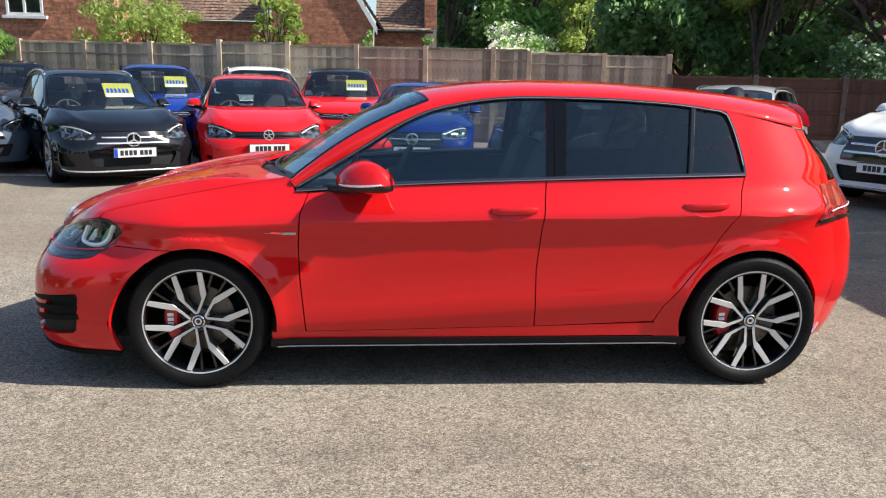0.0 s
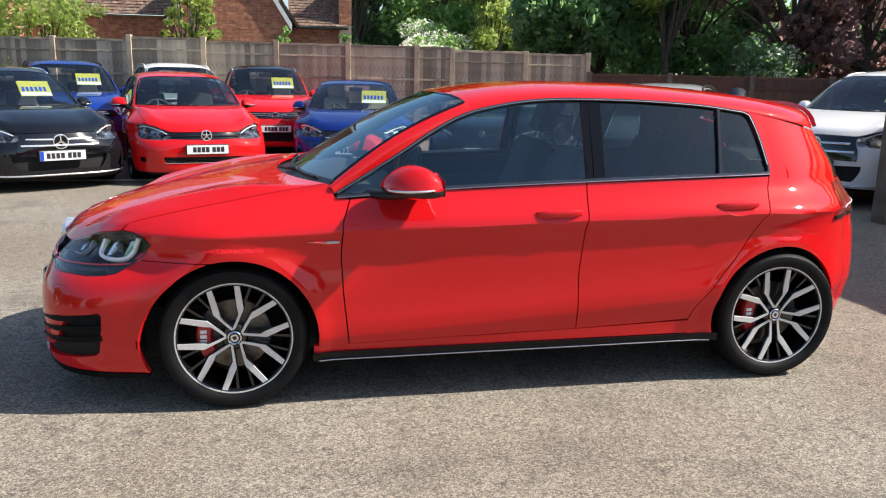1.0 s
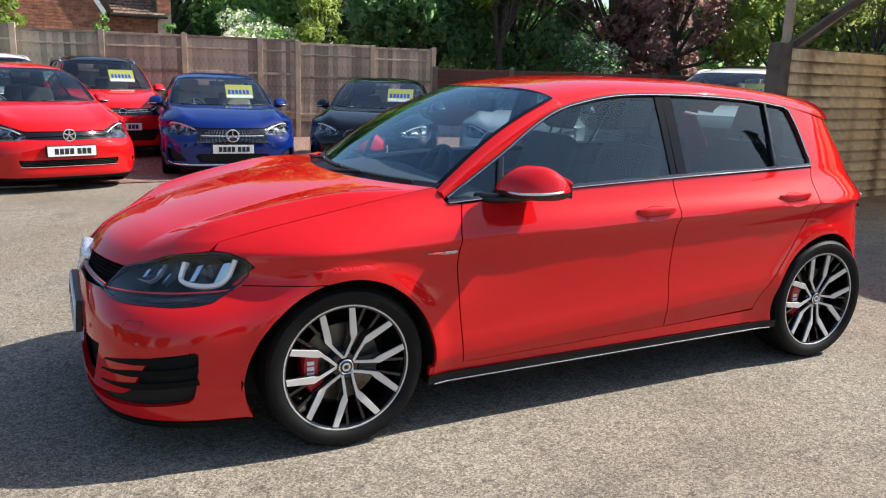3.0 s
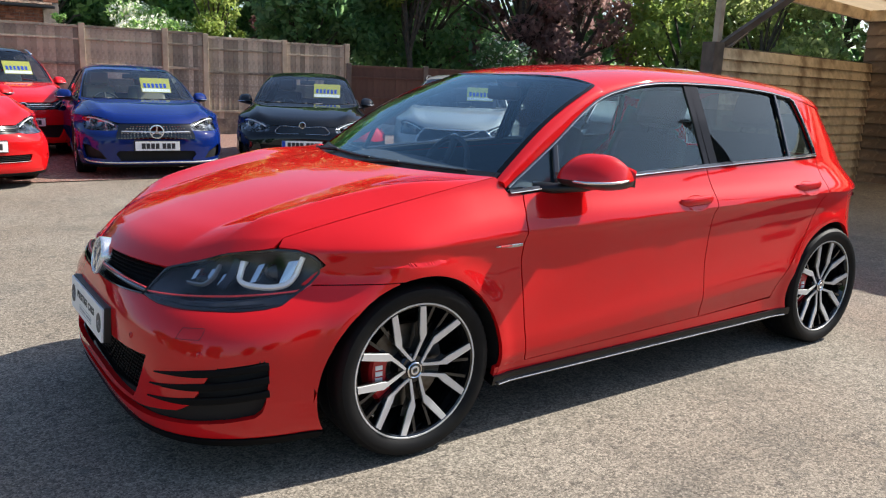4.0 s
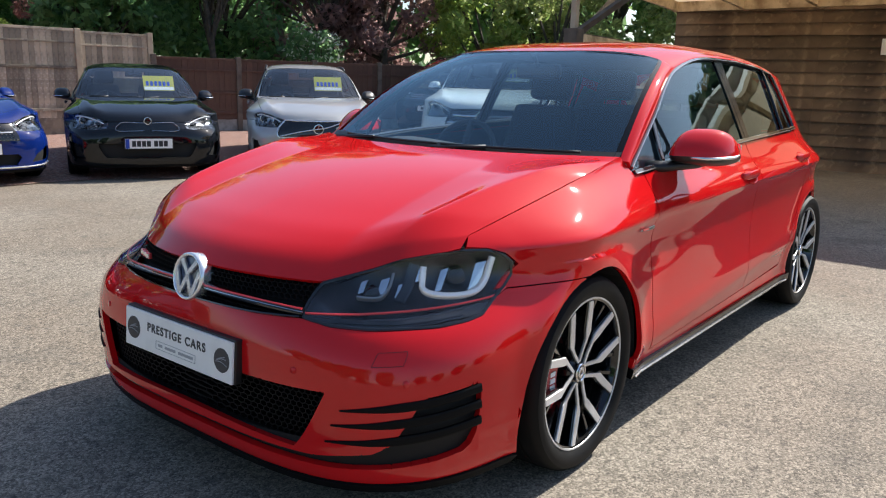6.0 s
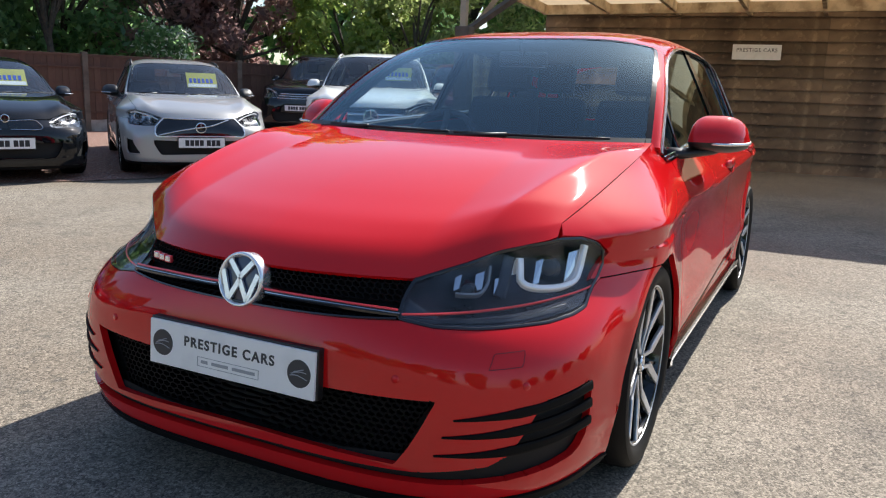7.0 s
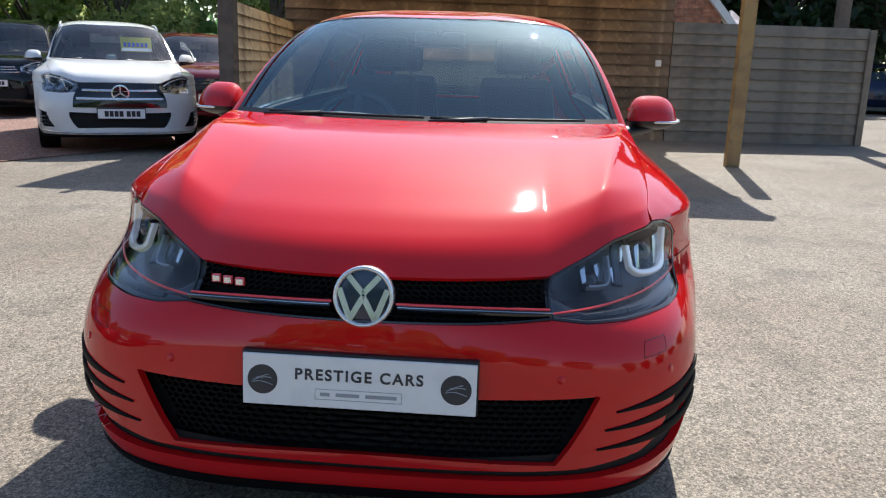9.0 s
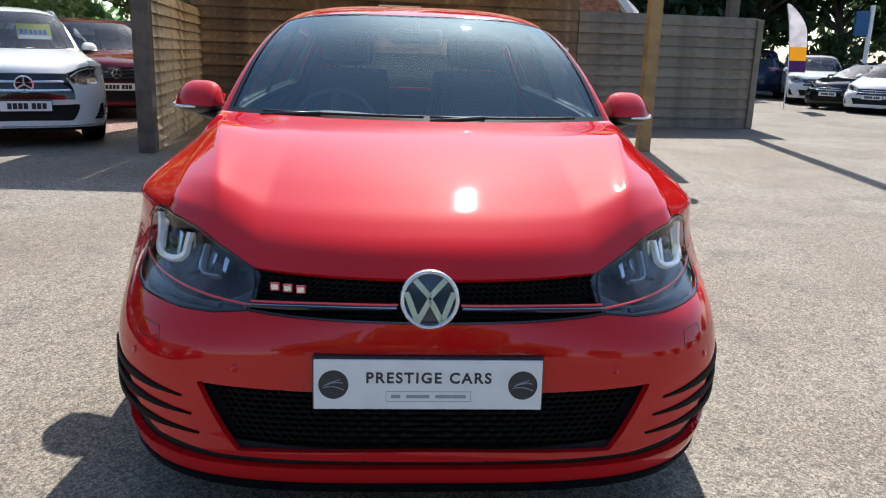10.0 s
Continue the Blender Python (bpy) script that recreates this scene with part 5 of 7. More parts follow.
make_fence("weathered close-board timber fence with posts and rails", POSTS, fence_top, fence_y, f_ang, WOOD, 1.68, False, 0.105, POST_TAN)
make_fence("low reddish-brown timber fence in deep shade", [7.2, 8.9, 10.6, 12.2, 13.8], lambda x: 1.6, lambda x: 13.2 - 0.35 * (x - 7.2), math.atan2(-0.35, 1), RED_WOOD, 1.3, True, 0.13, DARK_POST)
make_fence("dark timber fence behind the parked cars", [13.8, 14.6, 15.4, 16.2], lambda x: 1.75, lambda x: 10.85 - 2.2 * (x - 13.8), math.atan2(-2.2, 1), GREY_WOOD, 1.6, True, 0.13)

# ---- hero car ----
def hero_tail(p):
    """The hatch leans in: the upper tail is a little shorter than the base shape."""
    p = Vector(p)
    d = max(p.x - 2.5, 0)
    return Vector((p.x - 0.16 * fade(p.z, 1.0, 1.26) * d * d / (d + 0.15), p.y, p.z))


HERO = dict(paint=RED, res=1.0, drl=True, lamp=LAMP_DARK, rim="hero", caliper=True, bright=TRIM_DARK, frame_trim=TRIM_DARK, frame_line=TRIM_BRIGHT, screen=HERO_SCREEN, glass=HERO_GLASS, fn=hero_tail)

# ---- house behind the fence ----
BRICK = material("red brick", (0.50, 0.215, 0.12), 0.88, var=[((0.30, 0.115, 0.07), 9, 0.4, 0.62), ((0.52, 0.26, 0.16), 22, 0.55, 0.7)], bump=(60, 0.5, 0.004), random_tint=0.25)
MORTAR = material("mortar", (0.36, 0.30, 0.24), 0.95, var=[((0.27, 0.22, 0.18), 12, 0.4, 0.6)], bump=(80, 0.4, 0.003))
TILE = material("clay roof tile", (0.24, 0.15, 0.105), 0.9, var=[((0.25, 0.2, 0.15), 6, 0.5, 0.7), ((0.10, 0.065, 0.05), 15, 0.45, 0.6)], bump=(50, 0.5, 0.004), random_tint=0.3)
PAINT_WHITE = material("white joinery", (0.72, 0.73, 0.72), 0.5, var=[((0.6, 0.61, 0.6), 8, 0.5, 0.7)])
PANE = glass_material("house window glass", (0.25, 0.28, 0.3))


def brick_course_wall(name, parent, m, length, z0, z1, seed, gable=0.0, holes=(), limit=0):
    """A wall of laid bricks along local x, facing local -y; gable: height of a peak over the middle."""
    rg = np.random.default_rng(seed)
    bw, bh, j = 0.215, 0.065, 0.010
    top = lambda x: z1 + gable * (1 - abs(x - length / 2) / (length / 2))
    bm = bmesh.new()
    pts = [(0, 0), (length, 0), (length, z1)] + ([(length / 2, z1 + gable)] if gable else []) + [(0, z1)]
    add_prism(bm, pts, 0.2, Matrix.Translation((0, 0.006, 0)))
    for h in holes:
        add_box(bm, (h[0], -0.004, h[1]), (h[2], 0.0, h[3]))
    bm.transform(m)
    wall = part("wall", bm, MORTAR, parent)
    verts, faces = [], []
    row = 0
    z = z0
    while z < z1 + gable:
        x = -bw / 2 if row % 2 else 0.0
        while x < length:
            a, b = max(x, 0) + j / 2, min(x + bw, length) - j / 2
            mid = (a + b) / 2
            if b - a > 0.04 and top(mid) > z + bh and not any(h[0] - 0.02 < mid < h[2] + 0.02 and h[1] - 0.03 < z + bh / 2 < h[3] + 0.03 for h in holes):
                d = rg.uniform(-0.003, 0.002)
                k = len(verts)
                for yy in (-0.006 + d, 0.02):
                    for p in ((a, z + j / 2), (b, z + j / 2), (b, z + bh + j / 2), (a, z + bh + j / 2)):
                        verts.append(m @ Vector((p[0], yy, p[1])))
                faces += [(k, k + 1, k + 2, k + 3), (k, k + 4, k + 5, k + 1), (k + 1, k + 5, k + 6, k + 2), (k + 2, k + 6, k + 7, k + 3), (k + 3, k + 7, k + 4, k)]
            x += bw
        z += bh + j
        row += 1
    me = bpy.data.meshes.new("brickwork")
    me.from_pydata(verts, [], faces)
    me.materials.append(BRICK_ISLAND)
    ob = new("brickwork", me)
    ob.parent = wall
    tagged(ob, kind="stuff")
    return wall


def island_tint(mat, name, amount):
    """A copy of a material whose shade varies from piece to piece of one mesh."""
    m = mat.copy()
    m.name = name
    nt = m.node_tree
    for n in nt.nodes:
        if n.bl_idname == "ShaderNodeObjectInfo":
            for l in list(n.outputs["Random"].links):
                g = nt.nodes.new("ShaderNodeNewGeometry")
                nt.links.new(g.outputs["Random Per Island"], l.to_socket)
    return m


BRICK_ISLAND = island_tint(BRICK, "laid brick", 0.25)
TILE_ISLAND = island_tint(TILE, "laid tile", 0.3)


def tiled_slope(parent, a, b, up, rows, seed):
    """A roof slope of overlapping tiles from the eave a-b, rising along up."""
    a, b, up = Vector(a), Vector(b), Vector(up)
    rg = np.random.default_rng(seed)
    along = (b - a).normalized()
    n_up = up.normalized()
    nrm = along.cross(n_up).normalized()
    if nrm.z < 0:
        nrm = -nrm
    ln = (b - a).length
    verts, faces = [], []
    gauge, tw = up.length / rows, 0.17
    for r in range(rows):
        x = -tw / 2 if r % 2 else 0
        while x < ln:
            p = a + along * max(x, 0) + n_up * (r * gauge)
            w = min(tw - 0.004, ln - max(x, 0))
            lift = 0.022 + rg.uniform(-0.004, 0.007)
            k = len(verts)
            e0, e1 = p + nrm * lift, p + nrm * 0.004 + n_up * gauge * 1.15
            verts += [e0, e0 + along * w, e1 + along * w, e1, e0 - nrm * 0.014, e0 + along * w - nrm * 0.014]
            faces += [(k, k + 1, k + 2, k + 3), (k, k + 4, k + 5, k + 1)]
            x += tw
    bm = bmesh.new()
    bm.faces.new([bm.verts.new(q) for q in (a, b, b + up, a + up)])
    roof = part("roof", bm, TILE, parent)
    me = bpy.data.meshes.new("tiles")
    me.from_pydata(verts, [], faces)
    me.materials.append(TILE_ISLAND)
    ob = new("tiles", me)
    ob.parent = roof
    tagged(ob, kind="stuff")
    return roof


house = tagged(empty("house", Matrix.Translation((0, 0, 0))), "red brick cottage with tiled roofs and white gable boards", "house")
# wing with the window
WIN = (2.35, 2.86, 3.30, 4.1)
brick_course_wall("wall", house, Matrix.Translation((-11.6, 18.0, 0)), 5.1, 1.2, 4.6, 1, holes=[WIN])
brick_course_wall("wall", house, Matrix.Translation((-6.5, 18.0, 0)) @ Matrix.Rotation(math.pi / 2, 4, "Z"), 3.0, 1.2, 4.6, 2)
win = part("window", box((-11.6 + WIN[0], 17.98, WIN[1]), (-11.6 + WIN[2], 18.02, WIN[3])), PANE, house)
bm = bmesh.new()
for x in (WIN[0], (WIN[0] + WIN[2]) / 2 - 0.035, WIN[2] - 0.07):
    add_box(bm, (-11.6 + x, 17.94, WIN[1]), (-11.6 + x + 0.07, 17.985, WIN[3]), 0.006)
for z in (WIN[1], WIN[1] + 0.45, WIN[3] - 0.07):
    add_box(bm, (-11.6 + WIN[0], 17.945, z), (-11.6 + WIN[2], 17.98, z + (0.07 if z != WIN[1] + 0.45 else 0.03)), 0.004)
part("window_frame", bm, PAINT_WHITE, win)
part("window_sill", box((-11.6 + WIN[0] - 0.1, 17.9, WIN[1] - 0.09), (-11.6 + WIN[2] + 0.1, 18.0, WIN[1] - 0.005), 0.01), PAINT_WHITE, win)
# main range with low eave
brick_course_wall("wall", house, Matrix.Translation((-6.5, 19.6, 0)), 4.2, 1.4, 2.95, 3)
tiled_slope(house, (-6.6, 19.35, 2.95), (-2.4, 19.35, 2.95), (0, 2.6, 2.2), 24, 5)
# gable
brick_course_wall("wall", house, Matrix.Translation((-2.55, 18.5, 0)), 3.0, 1.4, 2.95, 6, gable=2.3)
for sx in (-1, 1):
    bm = bmesh.new()
    apex, foot = Vector((-1.08, 18.4, 5.44)), Vector((-1.08 + sx * 1.64, 18.4, 2.80))
    d = (foot - apex)
    for k in range(1):
        add_grid(bm, [[apex + Vector((0, y, z)), foot + Vector((0, y, z))] for y, z in ((0, 0), (0, -0.2), (0.25, -0.2), (0.25, 0), (0, 0))])
    part("bargeboard", bm, PAINT_WHITE, house)
tiled_slope(house, (0.72, 18.45, 2.78), (0.72, 21.0, 2.78), (-1.77, 0, 2.62), 24, 7)
tiled_slope(house, (-2.82, 21.0, 2.78), (-2.82, 18.45, 2.78), (1.77, 0, 2.62), 24, 8)
# side range
brick_course_wall("wall", house, Matrix.Translation((0.45, 19.9, 0)), 1.85, 1.4, 2.80, 9)
tiled_slope(house, (0.5, 19.7, 2.82), (2.15, 19.7, 2.82), (0, 2.4, 1.9), 22, 10)
brick_course_wall("wall", house, Matrix.Translation((2.3, 19.8, 0)) @ Matrix.Rotation(math.pi / 2, 4, "Z"), 2.4, 1.4, 4.4, 11)
brick_course_wall("wall", house, Matrix.Translation((1.95, 19.78, 0)), 0.36, 2.9, 4.4, 12)
part("gutter", box((0.5, 19.58, 2.74), (2.2, 19.70, 2.81), 0.02), BLACK_PLASTIC, house)

# ---- planting behind the fence ----
make_tree("leafy green shrub above the fence", -5.2, 16.0, 3.35, 1.6, LEAF_YELLOW, 21, 5200, 0.06, 0.42, name="shrub", clumps=70, tight=0.55)
make_tree("light green bamboo clump above the fence", -1.9, 16.2, 3.75, 0.78, LEAF_YELLOW, 22, 2000, 0.07, 0.4, name="shrub", clumps=60, tight=0.5)
make_tree("small green climber on the fence top", -8.2, 14.95, 2.55, 0.5, LEAF, 23, 1400, 0.06, 0.6, name="shrub")
make_tree("slim green conifer by the house", 0.35, 16.6, 2.9, 0.22, LEAF, 24, 900, 0.05, 0.3, name="shrub")
make_tree("slim green conifer by the house", 2.0, 17.6, 2.75, 0.2, LEAF, 25, 800, 0.05, 0.3, name="shrub")
make_tree("white flowering bush beyond the fence", 5.0, 22.5, 3.25, 1.35, LEAF, 26, 3200, 0.08, 0.4, blossom=4200, name="shrub")
make_tree("yellow-green tree beyond the fence", 7.2, 22.5, 5.2, 1.1, LEAF_YELLOW, 27, 3600, 0.09, 0.3)
make_tree("reddish-leaved shrub beyond the fence", 9.4, 21.5, 3.6, 1.2, LEAF_PINK, 28, 2600, 0.09, 0.4, name="shrub")
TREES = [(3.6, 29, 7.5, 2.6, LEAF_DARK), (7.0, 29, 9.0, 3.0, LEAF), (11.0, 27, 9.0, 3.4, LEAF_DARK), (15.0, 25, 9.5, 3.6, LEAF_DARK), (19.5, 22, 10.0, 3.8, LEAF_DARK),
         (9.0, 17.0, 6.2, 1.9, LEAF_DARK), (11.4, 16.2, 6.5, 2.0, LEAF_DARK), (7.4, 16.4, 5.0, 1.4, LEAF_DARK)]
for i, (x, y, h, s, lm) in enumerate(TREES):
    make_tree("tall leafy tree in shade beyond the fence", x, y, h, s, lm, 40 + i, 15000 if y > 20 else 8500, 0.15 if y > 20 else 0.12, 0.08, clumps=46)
make_tree("bright yellow-green tree overhanging the hedge", 10.2, 15.2, 6.0, 1.2, LEAF_YELLOW, 60, 3600, 0.10, 0.55)
for i, (x, y, h, s) in enumerate([(13.2, 14.6, 7.0, 2.3), (15.0, 13.8, 7.5, 1.9)]):
    make_tree("dark copper-leaved tree above the fence", x, y, h, s, LEAF_PURPLE, 70 + i, 9000, 0.11, 0.06, clumps=60, tight=0.8)
make_tree("white blossoming climber hanging over the fence", 11.6, 13.2, 2.5, 0.9, LEAF_DARK, 80, 1800, 0.07, 0.45, blossom=520, name="shrub")
for i, (x, y, h, s, lm) in enumerate([(16.6, 11.7, 5.2, 1.7, LEAF_YELLOW), (18.0, 9.8, 5.4, 2.0, LEAF_OLIVE), (20.0, 6.4, 6.0, 2.4, LEAF_OLIVE), (22.0, 3.5, 7.0, 2.6, LEAF_YELLOW), (20.5, 12.0, 5.2, 2.0, LEAF_OLIVE)]):
    make_tree("green tree behind the timber shelter", x, y, h, s, lm, 90 + i, 8000, 0.10, 0.1, clumps=30)
for i, (x, y, h, s) in enumerate([(5.0, 36, 9, 3.4), (10, 35, 11, 4.0), (15.5, 33, 11, 4.2), (21, 30, 12, 4.4), (25.5, 25, 12, 4.4), (27, 19, 11, 4.2), (27, 13, 11, 4.2), (27, 7.5, 10, 4.0), (27, 2.5, 10, 3.6)]):
    make_tree("tall distant tree closing the view", x, y, h, s, LEAF if i % 2 else LEAF_DARK, 130 + i, 9000, 0.26, 0.03, clumps=44)
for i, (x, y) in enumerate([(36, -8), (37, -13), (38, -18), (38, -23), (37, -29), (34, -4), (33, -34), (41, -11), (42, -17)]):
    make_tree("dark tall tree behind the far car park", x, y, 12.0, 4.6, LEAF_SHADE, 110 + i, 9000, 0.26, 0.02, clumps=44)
# Trees out of view, added for the car's paint and glass to reflect.
for i, (x, y, h, s) in enumerate([(-25, -9, 7, 3.4), (-26, -3.5, 8, 3.6), (-25.5, 2, 7.5, 3.4), (-26, 7.5, 8, 3.6), (-22, -17, 7, 3.4), (-10, -44, 5.5, 3.4), (1, -46, 6, 3.6), (12, -45, 5.5, 3.4), (22, -42, 6, 3.6), (-18, -36, 6, 3.4)]):
    make_tree("leafy tree at the edge of the forecourt", x, y, h, s, LEAF_DARK, 160 + i, 5000, 0.34, 0.02, clumps=40)

# ---- timber shelter ----
SHEET = bpy.data.materials.new("roof sheet")
SHEET.use_nodes = True
nt = SHEET.node_tree
tl = nt.nodes.new("ShaderNodeBsdfTranslucent")
tl.inputs["Color"].default_value = (0.92, 0.88, 0.76, 1)
mx = nt.nodes.new("ShaderNodeMixShader")
mx.inputs[0].default_value = 0.65
nt.nodes["Principled BSDF"].inputs["Base Color"].default_value = (0.7, 0.68, 0.6, 1)
nt.links.new(nt.nodes["Principled BSDF"].outputs[0], mx.inputs[1])
nt.links.new(tl.outputs[0], mx.inputs[2])
nt.links.new(mx.outputs[0], nt.nodes["Material Output"].inputs["Surface"])
ROOF_SHEET = SHEET.copy()
ROOF_SHEET.name = "brown roof sheet"
for n in ROOF_SHEET.node_tree.nodes:
    if n.type == "BSDF_TRANSLUCENT":
        n.inputs["Color"].default_value = (0.50, 0.38, 0.24, 1)
    elif n.type == "BSDF_PRINCIPLED":
        n.inputs["Base Color"].default_value = (0.30, 0.25, 0.19, 1)
# The back wall's shade is put into this brown, darker than PALE_WOOD.
SHADED_CLADDING = material("brown cladding wood", (0.20, 0.135, 0.082), 0.8, var=[((0.09, 0.058, 0.037), 2.2, 0.42, 0.66), ((0.29, 0.205, 0.125), 9, 0.55, 0.72), ((0.05, 0.03, 0.02), 6.5, 0.70, 0.76)], bump=(60, 0.4, 0.004), random_tint=0.32)
W0, W1 = Vector((11.1, 3.25, 0)), Vector((12.62, -6.85, 0))


def clad(parent, a, b, z0, z1, mat, face, rows_h=0.132, pieces=2, seed=1):
    """Lapped boards between a and b; face: the side they show to, as a unit vector."""
    rg = np.random.default_rng(seed)
    a, b, face = Vector(a), Vector(b), Vector(face)
    d = (b - a)
    ln = d.length / pieces
    u = d.normalized()
    n = int((z1 - z0) / rows_h)
    me = bpy.data.meshes.new("plank")
    t = 0.042
    lo = [(0, 0, 0), (ln - 0.003, 0, 0), (ln - 0.003, t, 0), (0, t, 0)]
    hi = [(0, 0, rows_h * 0.985), (ln - 0.003, 0, rows_h * 0.985), (ln - 0.003, t * 0.2, rows_h * 0.985), (0, t * 0.2, rows_h * 0.985)]
    me.from_pydata(lo + hi, [], [(3, 2, 1, 0), (4, 5, 6, 7), (0, 1, 5, 4), (1, 2, 6, 5), (2, 3, 7, 6), (3, 0, 4, 7)])
    me.materials.append(mat)
    rot = Matrix((u, face, Vector((0, 0, 1)))).transposed().to_4x4()
    for r in range(n):
        for k in range(pieces):
            o = new("plank", me)
            o.parent = parent
            o.matrix_local = Matrix.Translation(a + u * (k * ln) + Vector((0, 0, z0 + r * rows_h)) + face * rg.uniform(0.0, 0.006)) @ rot @ Matrix.Rotation(rg.uniform(-0.0015, 0.0015), 4, "Y")
    bm = bmesh.new()
    q = [a, b, b + Vector((0, 0, z1 - z0)), a + Vector((0, 0, z1 - z0))]
    fr = [bm.verts.new(p + Vector((0, 0, z0))) for p in q]
    bk = [bm.verts.new(p + Vector((0, 0, z0)) - face * 0.06) for p in q]
    bm.faces.new(fr)
    bm.faces.new(bk[::-1])
    for i in range(4):
        bm.faces.new((fr[i], bk[i], bk[(i + 1) % 4], fr[(i + 1) % 4]))
    part("backing", bm, DARK_POST, parent)


shelter = tagged(empty("timber_shelter"), "open-fronted timber shelter with lapped plank walls and clear roof sheets", "shelter")
w_face = Vector((-(W0 - W1).y, (W0 - W1).x, 0)).normalized()
if w_face.x > 0:
    w_face = -w_face
on_wall = lambda y: W0 + (W1 - W0) * ((W0.y - y) / (W0.y - W1.y))
clad(shelter, on_wall(3.5), on_wall(-3.2), 0.0, 2.66, SHADED_CLADDING, w_face, 0.19, pieces=3, seed=3)
clad(shelter, Vector((6.62, 2.88, 0)), Vector((11.06, 3.386, 0)), 0.0, 1.86, PALE_WOOD, Vector((0.113, -1, 0)).normalized(), pieces=2, seed=4)
EAVE_X, EAVE_Z, BACK_Z = 7.1, 2.68, 2.48
for nm, x, y, w, z, mat in (("post", 6.5, 2.9, 0.09, 1.9, DARK_POST), ("post", 6.72, 3.02, 0.04, EAVE_Z, POST_TAN), ("post", 8.15, -3.36, 0.085, 2.66, POST_WOOD)):
    part(nm, box((x - w, y - w, 0), (x + w, y + w, z), 0.01), mat, shelter)
for a, b in (((6.75, 3.04, 1.75), (8.2, 3.08, 2.6)), ((6.72, 3.0, 1.85), (6.95, 1.9, 2.62))):
    bm = bmesh.new()
    add_tube(bm, [a, b], 0.05, 4, up=(0, 0, 1))
    part("brace", bm, DARK_POST, shelter)
for i, y in enumerate(np.linspace(3.48, -3.08, 7)):
    e = on_wall(y)
    bm = bmesh.new()
    a, b = Vector((EAVE_X, y, EAVE_Z)), Vector((e.x, y, BACK_Z))
    vs = [(p.x, p.y + dy, p.z + dz) for p in (a, b) for dy, dz in ((-0.03, 0), (0.03, 0), (0.03, 0.15), (-0.03, 0.15))]
    v = [bm.verts.new(p) for p in vs]
    for f in ((3, 2, 1, 0), (4, 5, 6, 7), (0, 1, 5, 4), (1, 2, 6, 5), (2, 3, 7, 6), (3, 0, 4, 7)):
        bm.faces.new([v[k] for k in f])
    part("rafter", bm, PALE_WOOD, shelter)
for x, z in ((EAVE_X + 0.05, EAVE_Z), (8.15, EAVE_Z - 0.06), (11.0, BACK_Z + 0.02)):
    part("beam", box((x - 0.03, -3.15, z - 0.02), (x + 0.03, 3.54, z + 0.14), 0.005), PALE_WOOD, shelter)
ys = np.linspace(3.54, -3.12, 7)
for i in range(6):
    xa, xb = EAVE_X - 0.05, on_wall(ys[i + 1]).x + 0.15
    xm = xa + 0.95
    zm = EAVE_Z + (BACK_Z - EAVE_Z) * (xm - xa) / (xb - xa)
    for nm, p, q, mat in (("clear_sheet", (xa, EAVE_Z), (xm, zm), SHEET), ("roof_sheet", (xm - 0.04, zm - 0.012), (xb, BACK_Z - 0.012), ROOF_SHEET)):
        bm = bmesh.new()
        add_grid(bm, [[(p[0], y, p[1] + 0.16 + 0.008 * math.sin(k * 1.6)), (q[0], y, q[1] + 0.16 + 0.008 * math.sin(k * 1.6))] for k, y in enumerate(np.linspace(ys[i], ys[i + 1] + 0.01, 16))])
        part(nm, bm, mat, shelter)
# low screen beyond
screen_f = tagged(empty("timber_screen"), "weathered grey lapped timber screen with an end post", "fence")
clad(screen_f, on_wall(-3.22), on_wall(-6.8), 0.0, 2.09, GREY_WOOD, w_face, 0.19, pieces=1, seed=6)
e = on_wall(-6.85)
part("post", box((e.x - 0.1, e.y - 0.06, 0), (e.x + 0.06, e.y + 0.06, 2.06), 0.01), GREY_WOOD, screen_f)
pl = on_wall(-6.35)

# feather flags and a post sign in the far car park
FLAG_GOLD = material("flag gold", (0.75, 0.45, 0.03), 0.7)
FLAG_PURPLE = material("flag purple", (0.10, 0.03, 0.16), 0.7)
FLAG_WHITE = material("flag white", (0.75, 0.72, 0.74), 0.7, var=[((0.6, 0.57, 0.6), 3, 0.45, 0.6)])
SIGN_BLUE = material("sign blue", (0.01, 0.08, 0.22), 0.4)


def feather_flag(x, y):
    f = tagged(empty("feather_flag", Matrix.Translation((x, y, 0))), "white feather flag with gold and purple foot", "flag")
    bm = bmesh.new()
    add_tube(bm, [(0, 0.28 * t ** 3, 2.95 * t) for t in np.linspace(0, 1, 12)], 0.016, 6)
    part("pole", bm, PAINT_WHITE, f)
    for nm, t0, t1, mat in (("foot", 0.36, 0.47, FLAG_PURPLE), ("panel", 0.47, 0.60, FLAG_GOLD), ("panel", 0.60, 1.0, FLAG_WHITE)):
        bm = bmesh.new()
        add_grid(bm, [[(0.015 * math.sin(9 * t + 3 * k) - 0.0, 0.28 * t ** 3 - 0.52 * k * (1 - 0.85 * max(0, (t - 0.72) / 0.28) ** 2), 2.95 * t) for k in np.linspace(0, 1, 6)] for t in np.linspace(t0, t1, 12)])
        bmesh.ops.solidify(bm, geom=bm.faces[:], thickness=0.004)
        part(nm, bm, mat, f)


